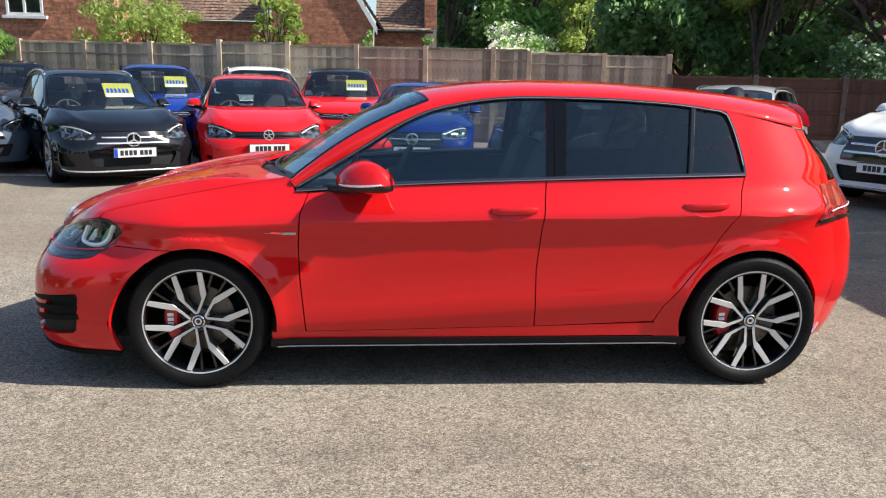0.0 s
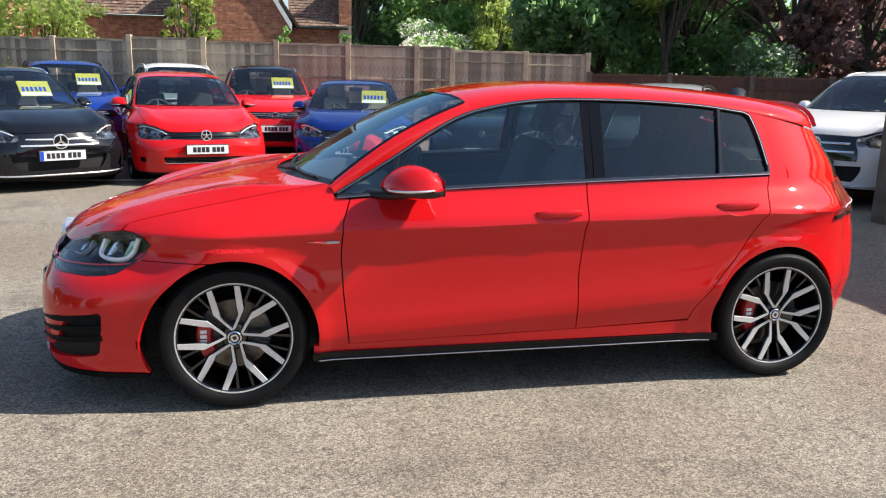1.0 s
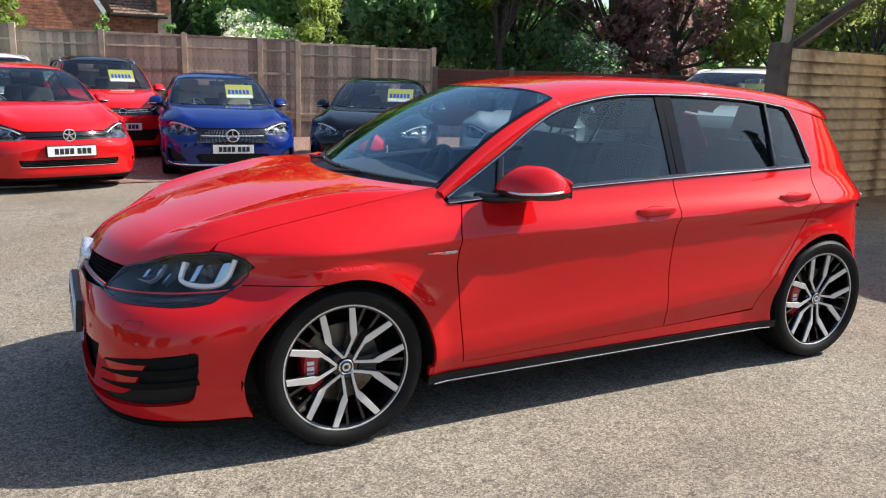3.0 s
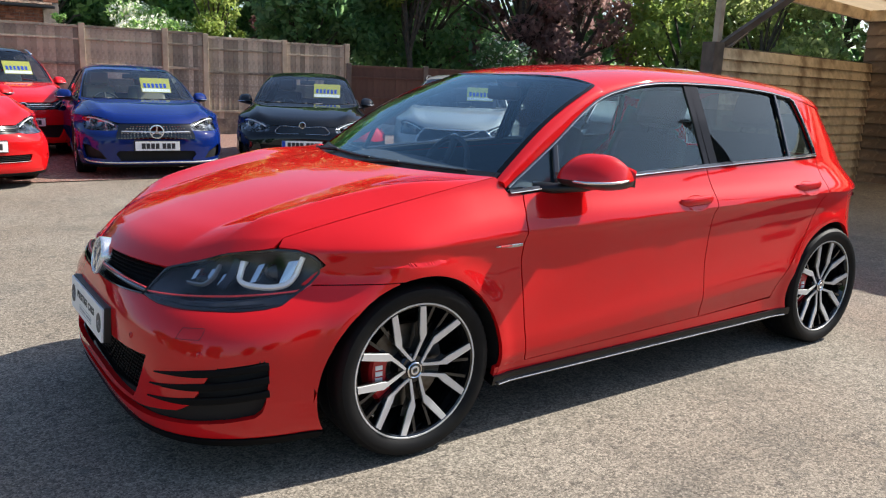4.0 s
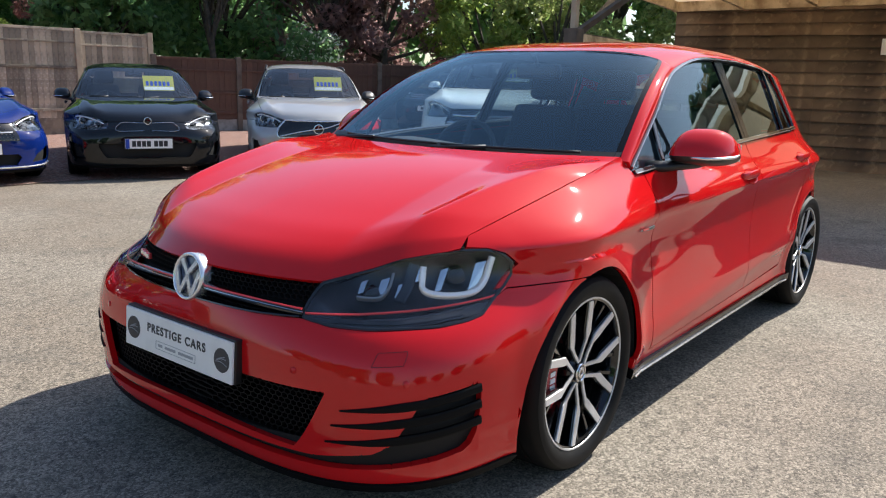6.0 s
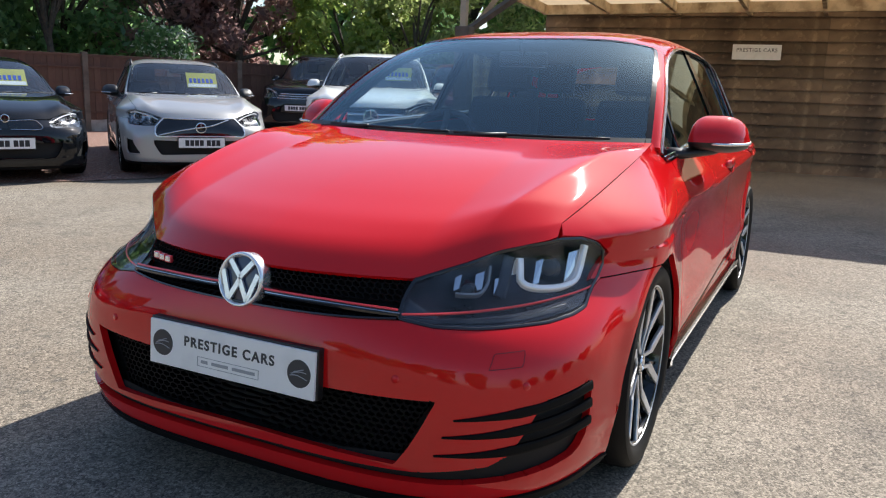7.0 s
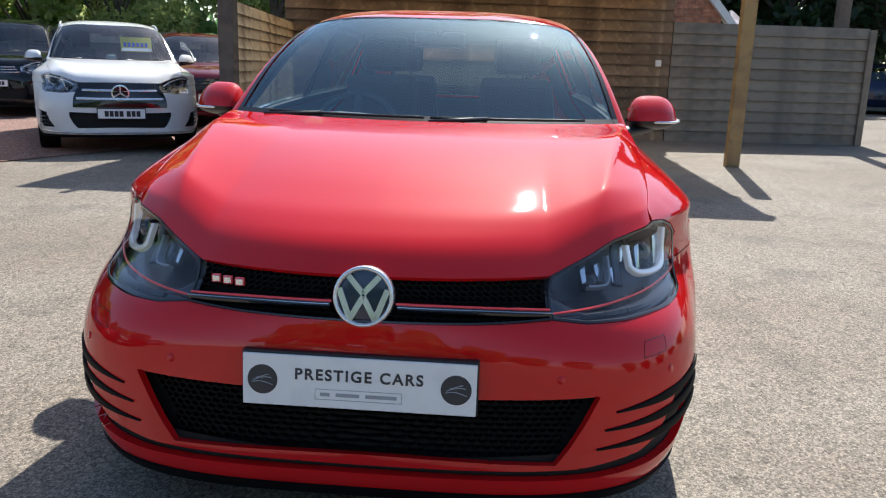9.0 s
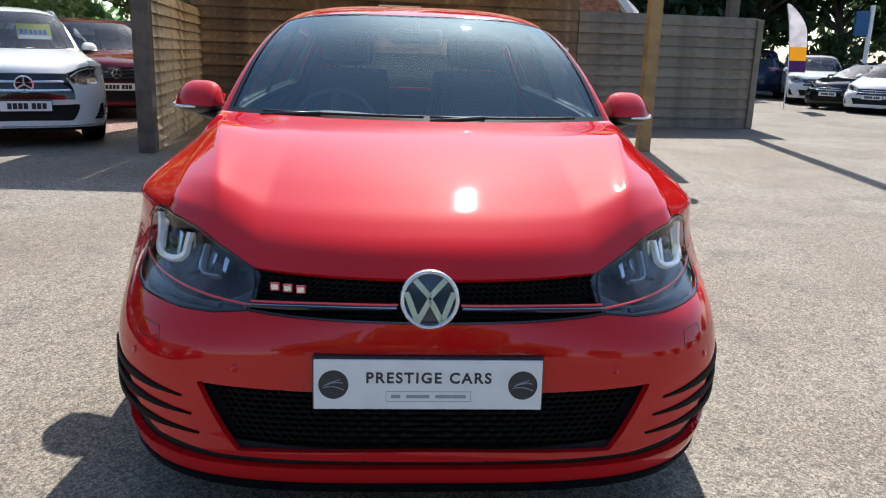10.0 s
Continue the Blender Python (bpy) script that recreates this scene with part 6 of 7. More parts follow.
feather_flag(20.0, -11.25)
feather_flag(20.3, -6.6)
post_sign = tagged(empty("post_sign", Matrix.Translation((24.0, -15.9, 0))), "blue board on a tall pale post in the far car park", "sign")
part("post", box((-0.06, -0.06, 0), (0.06, 0.06, 3.3), 0.01), PAINT_WHITE, post_sign)
part("board", box((-0.04, 0.08, 2.3), (0.04, 0.55, 3.1), 0.01), SIGN_BLUE, post_sign)
pole = mesh_object("timber_pole", box((pl.x + 0.1, pl.y - 0.1, 0), (pl.x + 0.3, pl.y + 0.1, 8.0), 0.01), DARK_POST)
tagged(pole, "tall square timber pole behind the screen", "pole")
bx = on_wall(-2.99)
tagged(mesh_object("socket_box", box((bx.x - 0.09, bx.y - 0.05, 1.31), (bx.x - 0.02, bx.y + 0.05, 1.42), 0.012), WHITE), "small white weatherproof socket box on the planks", "socket")
sg = on_wall(0.05)
sign = mesh_object("dealer_sign", box((-0.012, -0.37, -0.12), (0.012, 0.37, 0.12), 0.004), WHITE)
sign.matrix_world = Matrix.Translation((sg.x - 0.075, sg.y, 1.91)) @ Matrix.Rotation(math.atan2(-w_face.y, -w_face.x), 4, "Z")
tagged(sign, "white rectangular sign with dark capital letters on the planks", "sign")


def lettering(text, size, mat, parent, m, spread=1.0, bold=0.0):
    c = bpy.data.curves.new("lettering", "FONT")
    c.body, c.size, c.align_x, c.align_y, c.extrude, c.space_character, c.offset = text, size, "CENTER", "CENTER", 0.0008, spread, bold
    tmp = bpy.data.objects.new("lettering", c)
    scene.collection.objects.link(tmp)
    me = bpy.data.meshes.new_from_object(tmp.evaluated_get(bpy.context.evaluated_depsgraph_get()))
    bpy.data.objects.remove(tmp)
    me.materials.clear()
    me.materials.append(mat)
    me.name = "lettering"
    ob = new("lettering", me)
    ob.parent = parent
    ob.matrix_local = m
    return ob


lettering("PRESTIGE CARS", 0.080, INK, sign, Matrix.Translation((-0.0128, 0, 0.03)) @ Matrix.Rotation(radians(-90), 4, "Z") @ Matrix.Rotation(radians(90), 4, "X"), 1.15)

# brick gable end beyond the shelter
outbuilding = tagged(empty("brick_outbuilding"), "brick building end with white roof edge behind the screen", "house")
brick_course_wall("wall", outbuilding, Matrix.Translation((15.5, -0.3, 0)) @ Matrix.Rotation(-math.pi / 2, 4, "Z"), 4.6, 0.8, 2.6, 31, gable=2.6)
bm = bmesh.new()
apex, foot = Vector((15.35, -2.6, 5.25)), Vector((15.35, -5.2, 2.3))
add_grid(bm, [[apex + Vector((y, 0, z)), foot + Vector((y, 0, z))] for y, z in ((0, 0), (0, -0.22), (0.3, -0.22), (0.3, 0), (0, 0))])
part("bargeboard", bm, PAINT_WHITE, outbuilding)

# ---- parked cars ----


def front_patch(name, quad, mat, parent, warp, rise_by=0.006, lip=0.02, nu=14, nv=8, holes=()):
    fn = lambda u, v: warp(sunk(front, -rise_by)(u, v))
    return skin(name, coons(*quad, nu, nv), fn, mat, parent, holes, lip)


def quad_of(a0, z0, a1, z1, a0t=None, a1t=None):
    a0t, a1t = a0 if a0t is None else a0t, a1 if a1t is None else a1t
    return ([(a0, z0), (a1, z0)], [(a1, z0), (a1t, z1)], [(a0t, z1), (a1t, z1)], [(a0, z0), (a0t, z1)])


def plain_face(car, warp, spec):
    """Grille, lower intake, badge and plate of a parked car."""
    k = spec.get("grille", {})
    skin("grille", coons(*quad_of(0, 0.588, 25.5, 0.69, 0, 31), 10, 6), lambda u, v: warp(sunk(front, 0.012)(u, v)), spec.get("brow", GLOSS_BLACK), car, lip=0.0)
    ga, z0, z1, ta = k.get("a", 20), k.get("z0", 0.52), k.get("z1", 0.685), k.get("ta", k.get("a", 20))
    if k.get("big", True):
        front_patch("grille_panel", quad_of(0, z0, ga, z1, 0, ta), GLOSS_BLACK, car, warp, 0.008)
    for i in range(k.get("bars", 2)):
        z = z0 + (z1 - z0) * (i + 1) / (k.get("bars", 2) + 1)
        panel_strip("grille_bar", front, [(0.01, z), (ga * 0.5, z), (ga * 0.97, z)], k.get("bw", 0.02), 0.008, k.get("bar_mat", SATIN_CHROME), car, 10, warp, rise=0.012)
    if k.get("ring", False):
        pts = [(0.01, z0), (ga * 0.6, z0), (ga, z0 + 0.01), (ta, z1 - 0.01), (ta * 0.6, z1), (0.01, z1)]
        panel_strip("grille_frame", front, pts, 0.016, 0.008, SATIN_CHROME, car, 30, warp, rise=0.01)
    if k.get("twin", False):
        for a0, a1 in ((1.2, 16.5),):
            front_patch("grille_half", quad_of(a0, 0.575, a1, 0.668, a0, a1 + 3), GLOSS_BLACK, car, warp, 0.012)
            panel_strip("grille_rim", front, [(a0, 0.575), (a1, 0.575), (a1 + 3, 0.668), (a0, 0.668)], 0.008, 0.006, TRIM_BRIGHT, car, 24, warp, rise=0.014)
    if k.get("slash", False):
        pts = [warp(sunk(front, -0.014)(ga * abs(t) * 0.9, z0 + (z1 - z0) * (0.5 + 0.45 * t))) for t in np.linspace(-1, 1, 12)]
        bm = bmesh.new()
        add_tube(bm, [(p.x, -math.copysign(p.y, t), p.z) for p, t in zip(pts, np.linspace(-1, 1, 12))], 0.007, 6)
        part("grille_slash", bm, SATIN_CHROME, car)
    if k.get("dots", False):
        bm = bmesh.new()
        for r in range(6):
            for c in range(-9, 10):
                a = c * ga / 9.6 + (r % 2) * ga / 19
                if abs(a) < ga * 0.96:
                    p = warp(front(abs(a), z0 + (z1 - z0) * (r + 0.5) / 6))
                    add_box(bm, (p.x - 0.016, math.copysign(p.y, a) - 0.007, p.z - 0.005), (p.x - 0.006, math.copysign(p.y, a) + 0.007, p.z + 0.005))
        tagged(part("grille_studs", bm, CHROME, car), kind="stuff")
    zb = k.get("badge", (z0 + z1) / 2)
    if zb:
        c = warp(front(0, zb))
        br = k.get("br", 0.075)
        bm = bmesh.new()
        add_lathe(bm, [(br * 0.82, 0.0), (br * 0.86, -0.012), (br, -0.01), (br, 0.02)], 28, axis="x", m=Matrix.Translation((c.x - 0.012, 0, c.z)))
        for i in range(k.get("spokes", 3)):
            a = math.pi / 2 + i * 2 * math.pi / max(k.get("spokes", 3), 1)
            add_tube(bm, [(c.x - 0.018, 0, c.z), (c.x - 0.018, br * 0.86 * math.cos(a), c.z + br * 0.86 * math.sin(a))], br * 0.11, 6, up=(1, 0, 0))
        b = part("badge", bm, SATIN_CHROME, car, "round chrome badge")
        bm = bmesh.new()
        add_lathe(bm, [(0.001, -0.008), (br * 0.84, -0.006), (br * 0.84, 0.02)], 24, axis="x", m=Matrix.Translation((c.x - 0.008, 0, c.z)))
        part("badge_disc", bm, GLOSS_BLACK, b)
    zp = k.get("plate", 0.46)
    n = warp(front(0, zp))
    bm = box((-0.27, -0.006, -0.065), (0.27, 0.03, 0.065), 0.004)
    mm = Matrix.Translation((n.x - 0.03, 0, n.z)) @ Matrix.Rotation(radians(-90), 4, "Z")
    bm.transform(mm)
    part("plate_holder", bm, BLACK_PLASTIC, car)
    plate(car, Matrix.Translation((n.x - 0.042, 0, n.z)) @ Matrix.Rotation(radians(-90), 4, "Z"), 0.52, 0.111, 7, spec.get("blue", False))
    if spec.get("lip_chrome", False):
        panel_strip("lip_trim", front, [(0.01, 0.205), (25, 0.205), (50, 0.215), (60, 0.235)], 0.018, 0.008, SATIN_CHROME, car, 24, warp, rise=0.006)
    if spec.get("fins", False):
        for z in (0.31, 0.345, 0.38):
            panel_strip("vent_fin", front, [(46, z), (55, z + 0.01), (61, z + 0.02)], 0.012, 0.006, GLOSS_BLACK, car, 8, warp, rise=0.004)
    for z in spec.get("slats", ()):
        panel_strip("intake_slat", front, [(0.01, z), (12, z), (25, z + 0.002)], 0.007, 0.01, BLACK_PLASTIC, car, 12, warp, rise=-0.012)
    if spec.get("slats"):
        panel_strip("intake_trim", front, [(0.01, 0.297), (12, 0.297), (26, 0.30)], 0.006, 0.006, SATIN_CHROME, car, 12, warp, rise=0.002)
    if spec.get("card", True):
        p = warp(Vector((0.80, 0, 1.18)))
        cm = Matrix.Translation((p.x + 0.02, -0.30 * spec.get("w", 1), p.z - 0.01)) @ Matrix.Rotation(radians(46), 4, "Y") @ Matrix.Rotation(radians(-90), 4, "Z")
        bm = box((-0.20, -0.003, -0.14), (0.20, 0.003, 0.14))
        bm.transform(cm)
        c = part("price_card", bm, YELLOW, car, "yellow price card behind the windscreen")
        bm = bmesh.new()
        for i in range(6):
            add_box(bm, (-0.165 + 0.055 * i, -0.006, -0.055), (-0.13 + 0.055 * i, -0.0035, 0.03))
        bm.transform(cm)
        part("card_figures", bm, PLATE_BLUE, c)
        bm = box((-0.19, -0.0045, -0.132), (0.19, -0.0032, -0.072))
        bm.transform(cm)
        part("card_foot", bm, WHITE, c)
    if spec.get("rails", None):
        for s in (1, -1):
            bm = bmesh.new()
            pts = []
            for i, x in enumerate(np.linspace(1.2, 2.9, 14)):
                p = roof_point(x, 0.86)
                lift = 0.035 * max(math.sin(math.pi * i / 13), 0) ** 0.35
                pts.append(warp(Vector((p.x, p.y * s, p.z + lift))))
            add_tube(bm, pts, 0.016, 6)
            part("roof_rail", bm, spec["rails"], car, smooth=True)


PAINTS = dict(
    black=paint_material("black paint", (0.006, 0.007, 0.009)), blue=paint_material("blue paint", (0.006, 0.03, 0.22)), deep=paint_material("deep blue paint", (0.004, 0.018, 0.135)), navy=paint_material("navy paint", (0.012, 0.022, 0.06)),
    grey=paint_material("grey paint", (0.07, 0.09, 0.12)), white=paint_material("white paint", (0.75, 0.75, 0.74)), silver=paint_material("silver paint", (0.42, 0.42, 0.42), metal=0.35),
    dark=paint_material("charcoal paint", (0.02, 0.02, 0.022)), wine=paint_material("dark red paint", (0.12, 0.008, 0.015)), pale=paint_material("pale silver paint", (0.5, 0.51, 0.52), metal=0.3))

SALOON_X = [(-0.89, -0.80), (-0.36, -0.36), (0, 0), (0.42, 0.58), (1.13, 1.42), (1.6, 1.80), (2.27, 2.47), (2.63, 2.84), (2.99, 3.20), (3.36, 3.86)]
ESTATE_X = [(-0.89, -0.82), (-0.36, -0.36), (0, 0), (0.42, 0.58), (1.13, 1.36), (1.6, 1.80), (2.27, 2.48), (2.63, 2.84), (2.99, 3.22), (3.36, 3.88)]
SUV_X = [(-0.89, -0.86), (-0.36, -0.37), (0, 0), (0.42, 0.5), (1.13, 1.22), (1.6, 1.75), (2.27, 2.5), (2.63, 2.87), (2.99, 3.24), (3.36, 3.76)]
HATCH_X = [(-0.89, -0.87), (0, 0), (1.13, 1.13), (2.63, 2.63), (3.36, 3.36)]
SMALL_SUV_X = [(-0.89, -0.84), (-0.36, -0.36), (0, 0), (0.42, 0.38), (1.13, 1.0), (1.6, 1.5), (2.27, 2.14), (2.63, 2.5), (2.99, 2.86), (3.36, 3.3)]
LOW_Z = [(0, 0), (0.33, 0.33), (0.69, 0.69), (0.98, 0.94), (1.443, 1.41)]
MID_Z = [(0, 0), (0.33, 0.33), (0.69, 0.70), (0.98, 0.97), (1.443, 1.48)]
COUPE_Z = [(0, 0), (0.33, 0.33), (0.69, 0.68), (0.98, 0.93), (1.443, 1.375)]
SUV_Z = [(0, 0), (0.15, 0.2), (0.33, 0.37), (0.69, 0.84), (0.98, 1.10), (1.443, 1.64)]
TALL_Z = [(0, 0), (0.15, 0.24), (0.33, 0.4), (0.69, 0.95), (0.98, 1.2), (1.443, 1.84)]
SMALL_Z = [(0, 0), (0.15, 0.18), (0.33, 0.36), (0.69, 0.80), (0.98, 1.06), (1.443, 1.61)]


def park(name, label, spec, nose, heading, group="parked sale cars"):
    """nose: plan place of the nose; heading: degrees from -y towards +x."""
    h = radians(heading)
    d = Vector((math.sin(h), -math.cos(h), 0))
    fo = -make_warp(spec)((-0.88, 0, 0.5)).x
    o = Vector((nose[0], nose[1], 0)) - d * fo
    spec.setdefault("face", plain_face)
    return make_car(name, label, spec, Matrix.Translation((o.x, o.y, rise(o.x, o.y))) @ Matrix.Rotation(math.atan2(-d.y, -d.x), 4, "Z"), group)


BAR_GRILLE = dict(a=22, z0=0.475, z1=0.675, ta=27, bars=2, badge=0.585, br=0.09, plate=0.43)
park("estate_car", "black estate car with chrome grille bars and a price card", dict(paint=PAINTS["black"], x=ESTATE_X, z=MID_Z, w=1.01, grille=BAR_GRILLE, blue=True, lip_chrome=True, rails=CHROME, rim="multi"), (-2.38, 5.95), 32)
park("estate_car", "grey estate car with an upright slatted grille", dict(paint=PAINTS["grey"], x=ESTATE_X, z=LOW_Z, w=1.02, grille=dict(a=20, z0=0.5, z1=0.68, bars=3, bw=0.012, badge=0, plate=0.42)), (-4.75, 6.6), 38)
park("saloon_car", "dark saloon car parked behind the front row", dict(paint=PAINTS["dark"], x=ESTATE_X, z=SUV_Z, w=1.01, grille=dict(bars=2), card=False), (-5.6, 11.0), 34)
park("small_suv", "bright blue small SUV with a yellow price card", dict(paint=PAINTS["blue"], x=SMALL_SUV_X, z=SMALL_Z, w=1.01, grille=dict(a=24, z0=0.60, z1=0.68, bars=2, bw=0.01, badge=0.65, br=0.07, spokes=0), rails=BLACK_PLASTIC), (-2.9, 9.5), 20)
park("hatchback", "red hatchback with a dark slim grille and lower slats", dict(paint=RED, x=HATCH_X, card=False, intake=rounded([(-6, 0.30), (25, 0.30), (27, 0.375), (-6, 0.37)], 0.015), vent=rounded([(46, 0.30), (57, 0.31), (58, 0.372), (46, 0.365)], 0.012), slats=(0.318, 0.336, 0.354), grille=dict(big=False, bars=1, bw=0.008, bar_mat=BLACK_PLASTIC, a=29, z0=0.6, z1=0.68, badge=0.645, br=0.07, spokes=5, plate=0.47)), (-0.73, 6.38), 15)
park("white_estate", "white car with roof rails parked behind the red hatchback", dict(paint=PAINTS["white"], x=SMALL_SUV_X, z=SMALL_Z, grille=dict(bars=2), rails=PAINTS["white"], card=False), (-1.2, 10.2), 16)
park("compact_suv", "red compact SUV with a black roof and black grille", dict(paint=RED, roof_paint=PAINTS["black"], x=SMALL_SUV_X, z=SMALL_Z, grille=dict(a=27, z0=0.6, z1=0.68, bars=2, bw=0.006, badge=0.64, br=0.055, spokes=0, plate=0.46), rails=CHROME), (0.12, 9.72), 6)
park("coupe_car", "metallic blue coupe with a studded chrome grille and price card", dict(paint=PAINTS["deep"], x=SALOON_X, z=COUPE_Z, w=1.0, grille=dict(a=21.5, z0=0.49, z1=0.665, ta=27, bars=1, bw=0.014, dots=True, badge=0.585, br=0.085, plate=0.41), lip_chrome=True, cloth=BEIGE, rim="multi", intake=rounded([(-6, 0.225), (18, 0.225), (22, 0.30), (20, 0.345), (-6, 0.345)], 0.015), vent=rounded([(31, 0.245), (58, 0.262), (61, 0.41), (52, 0.42), (36, 0.34)], 0.02)), (1.22, 6.95), -6)
park("coupe_car", "black coupe with a split dark grille and price cards", dict(paint=PAINTS["black"], x=SALOON_X, z=COUPE_Z, w=1.01, grille=dict(twin=True, big=False, bars=0, badge=0.70, br=0.042, spokes=0, plate=0.43), blue=True), (2.96, 6.5), -27)
park("estate_car", "silver estate car with a wide dark grille and slanted bar", dict(paint=PAINTS["silver"], x=ESTATE_X, z=LOW_Z, w=0.975, brow=PAINTS["silver"], grille=dict(a=25, z0=0.475, z1=0.672, ta=29.5, bars=0, ring=True, slash=True, badge=0.575, br=0.062, spokes=1, plate=0.405), rails=BLACK_PLASTIC, mirror_paint=BLACK_PLASTIC), (4.62, 5.38), -38)
park("large_suv", "black large SUV with a pale mesh grille", dict(paint=PAINTS["black"], x=SUV_X, z=TALL_Z, w=1.06, grille=dict(a=24, z0=0.56, z1=0.68, bars=3, bw=0.014, badge=0, plate=0.48), card=False), (11.1, 8.9), -68)
park("suv_car", "white SUV with a dark grille, chrome badge and price card", dict(paint=PAINTS["white"], x=SUV_X, z=SUV_Z, w=1.06, grille=dict(a=23, z0=0.47, z1=0.675, ta=28, bars=2, bw=0.026, bar_mat=SATIN_CHROME, badge=0.59, br=0.1, plate=0.42), lip_chrome=True, rails=PAINTS["white"], fins=True), (6.55, 4.25), -61)
park("estate_car", "dark blue car parked beside the white SUV", dict(paint=PAINTS["navy"], x=SUV_X, z=SUV_Z, grille=dict(bars=2), rails=CHROME, mirror_paint=PAINTS["white"], card=False), (12.4, 6.2), -60)
park("suv_car", "dark red SUV half hidden by the timber shelter", dict(paint=PAINTS["wine"], x=SUV_X, z=SUV_Z, w=1.03, grille=dict(bars=3, bar_mat=BLACK_PLASTIC), card=False), (10.33, 4.52), -62)
# far row
FAR = "far parked cars"
park("suv_car", "dark navy SUV seen from behind in the far car park", dict(paint=PAINTS["navy"], x=SUV_X, z=TALL_Z, w=1.08, res=0.2, card=False), (31.2, -15.5), 65, FAR)
park("suv_car", "silver SUV in the far car park", dict(paint=PAINTS["pale"], x=SUV_X, z=SUV_Z, res=0.2, card=False), (30.7, -17.1), 65, FAR)
park("suv_car", "white SUV facing out in the far car park", dict(paint=PAINTS["white"], x=SUV_X, z=SUV_Z, w=1.03, res=0.2, card=False), (22.5, -13.55), -115, FAR)
park("saloon_car", "black saloon seen from its side in the far car park", dict(paint=PAINTS["black"], x=SALOON_X, z=LOW_Z, res=0.2, card=False, rim="multi"), (20.2, -12.65), -146, FAR)
park("hatchback", "white hatchback in the far car park", dict(paint=PAINTS["white"], x=HATCH_X, res=0.2, card=False), (18.4, -12.9), -138, FAR)
park("estate_car", "grey estate car in the far car park", dict(paint=PAINTS["grey"], x=ESTATE_X, z=LOW_Z, res=0.2, card=False), (27.0, -17.9), -115, FAR)

# ---- hero car's own face and fittings ----
LOGO_BLUE = material("badge blue black", (0.012, 0.022, 0.06), 0.2, coat=0.8)
LINE_RED = material("trim red", (0.85, 0.06, 0.07), 0.3, coat=0.5)
MARK_GREY = material("plate print", (0.04, 0.04, 0.045), 0.5)
SOFT_GREY = material("pale print", (0.35, 0.36, 0.38), 0.5)


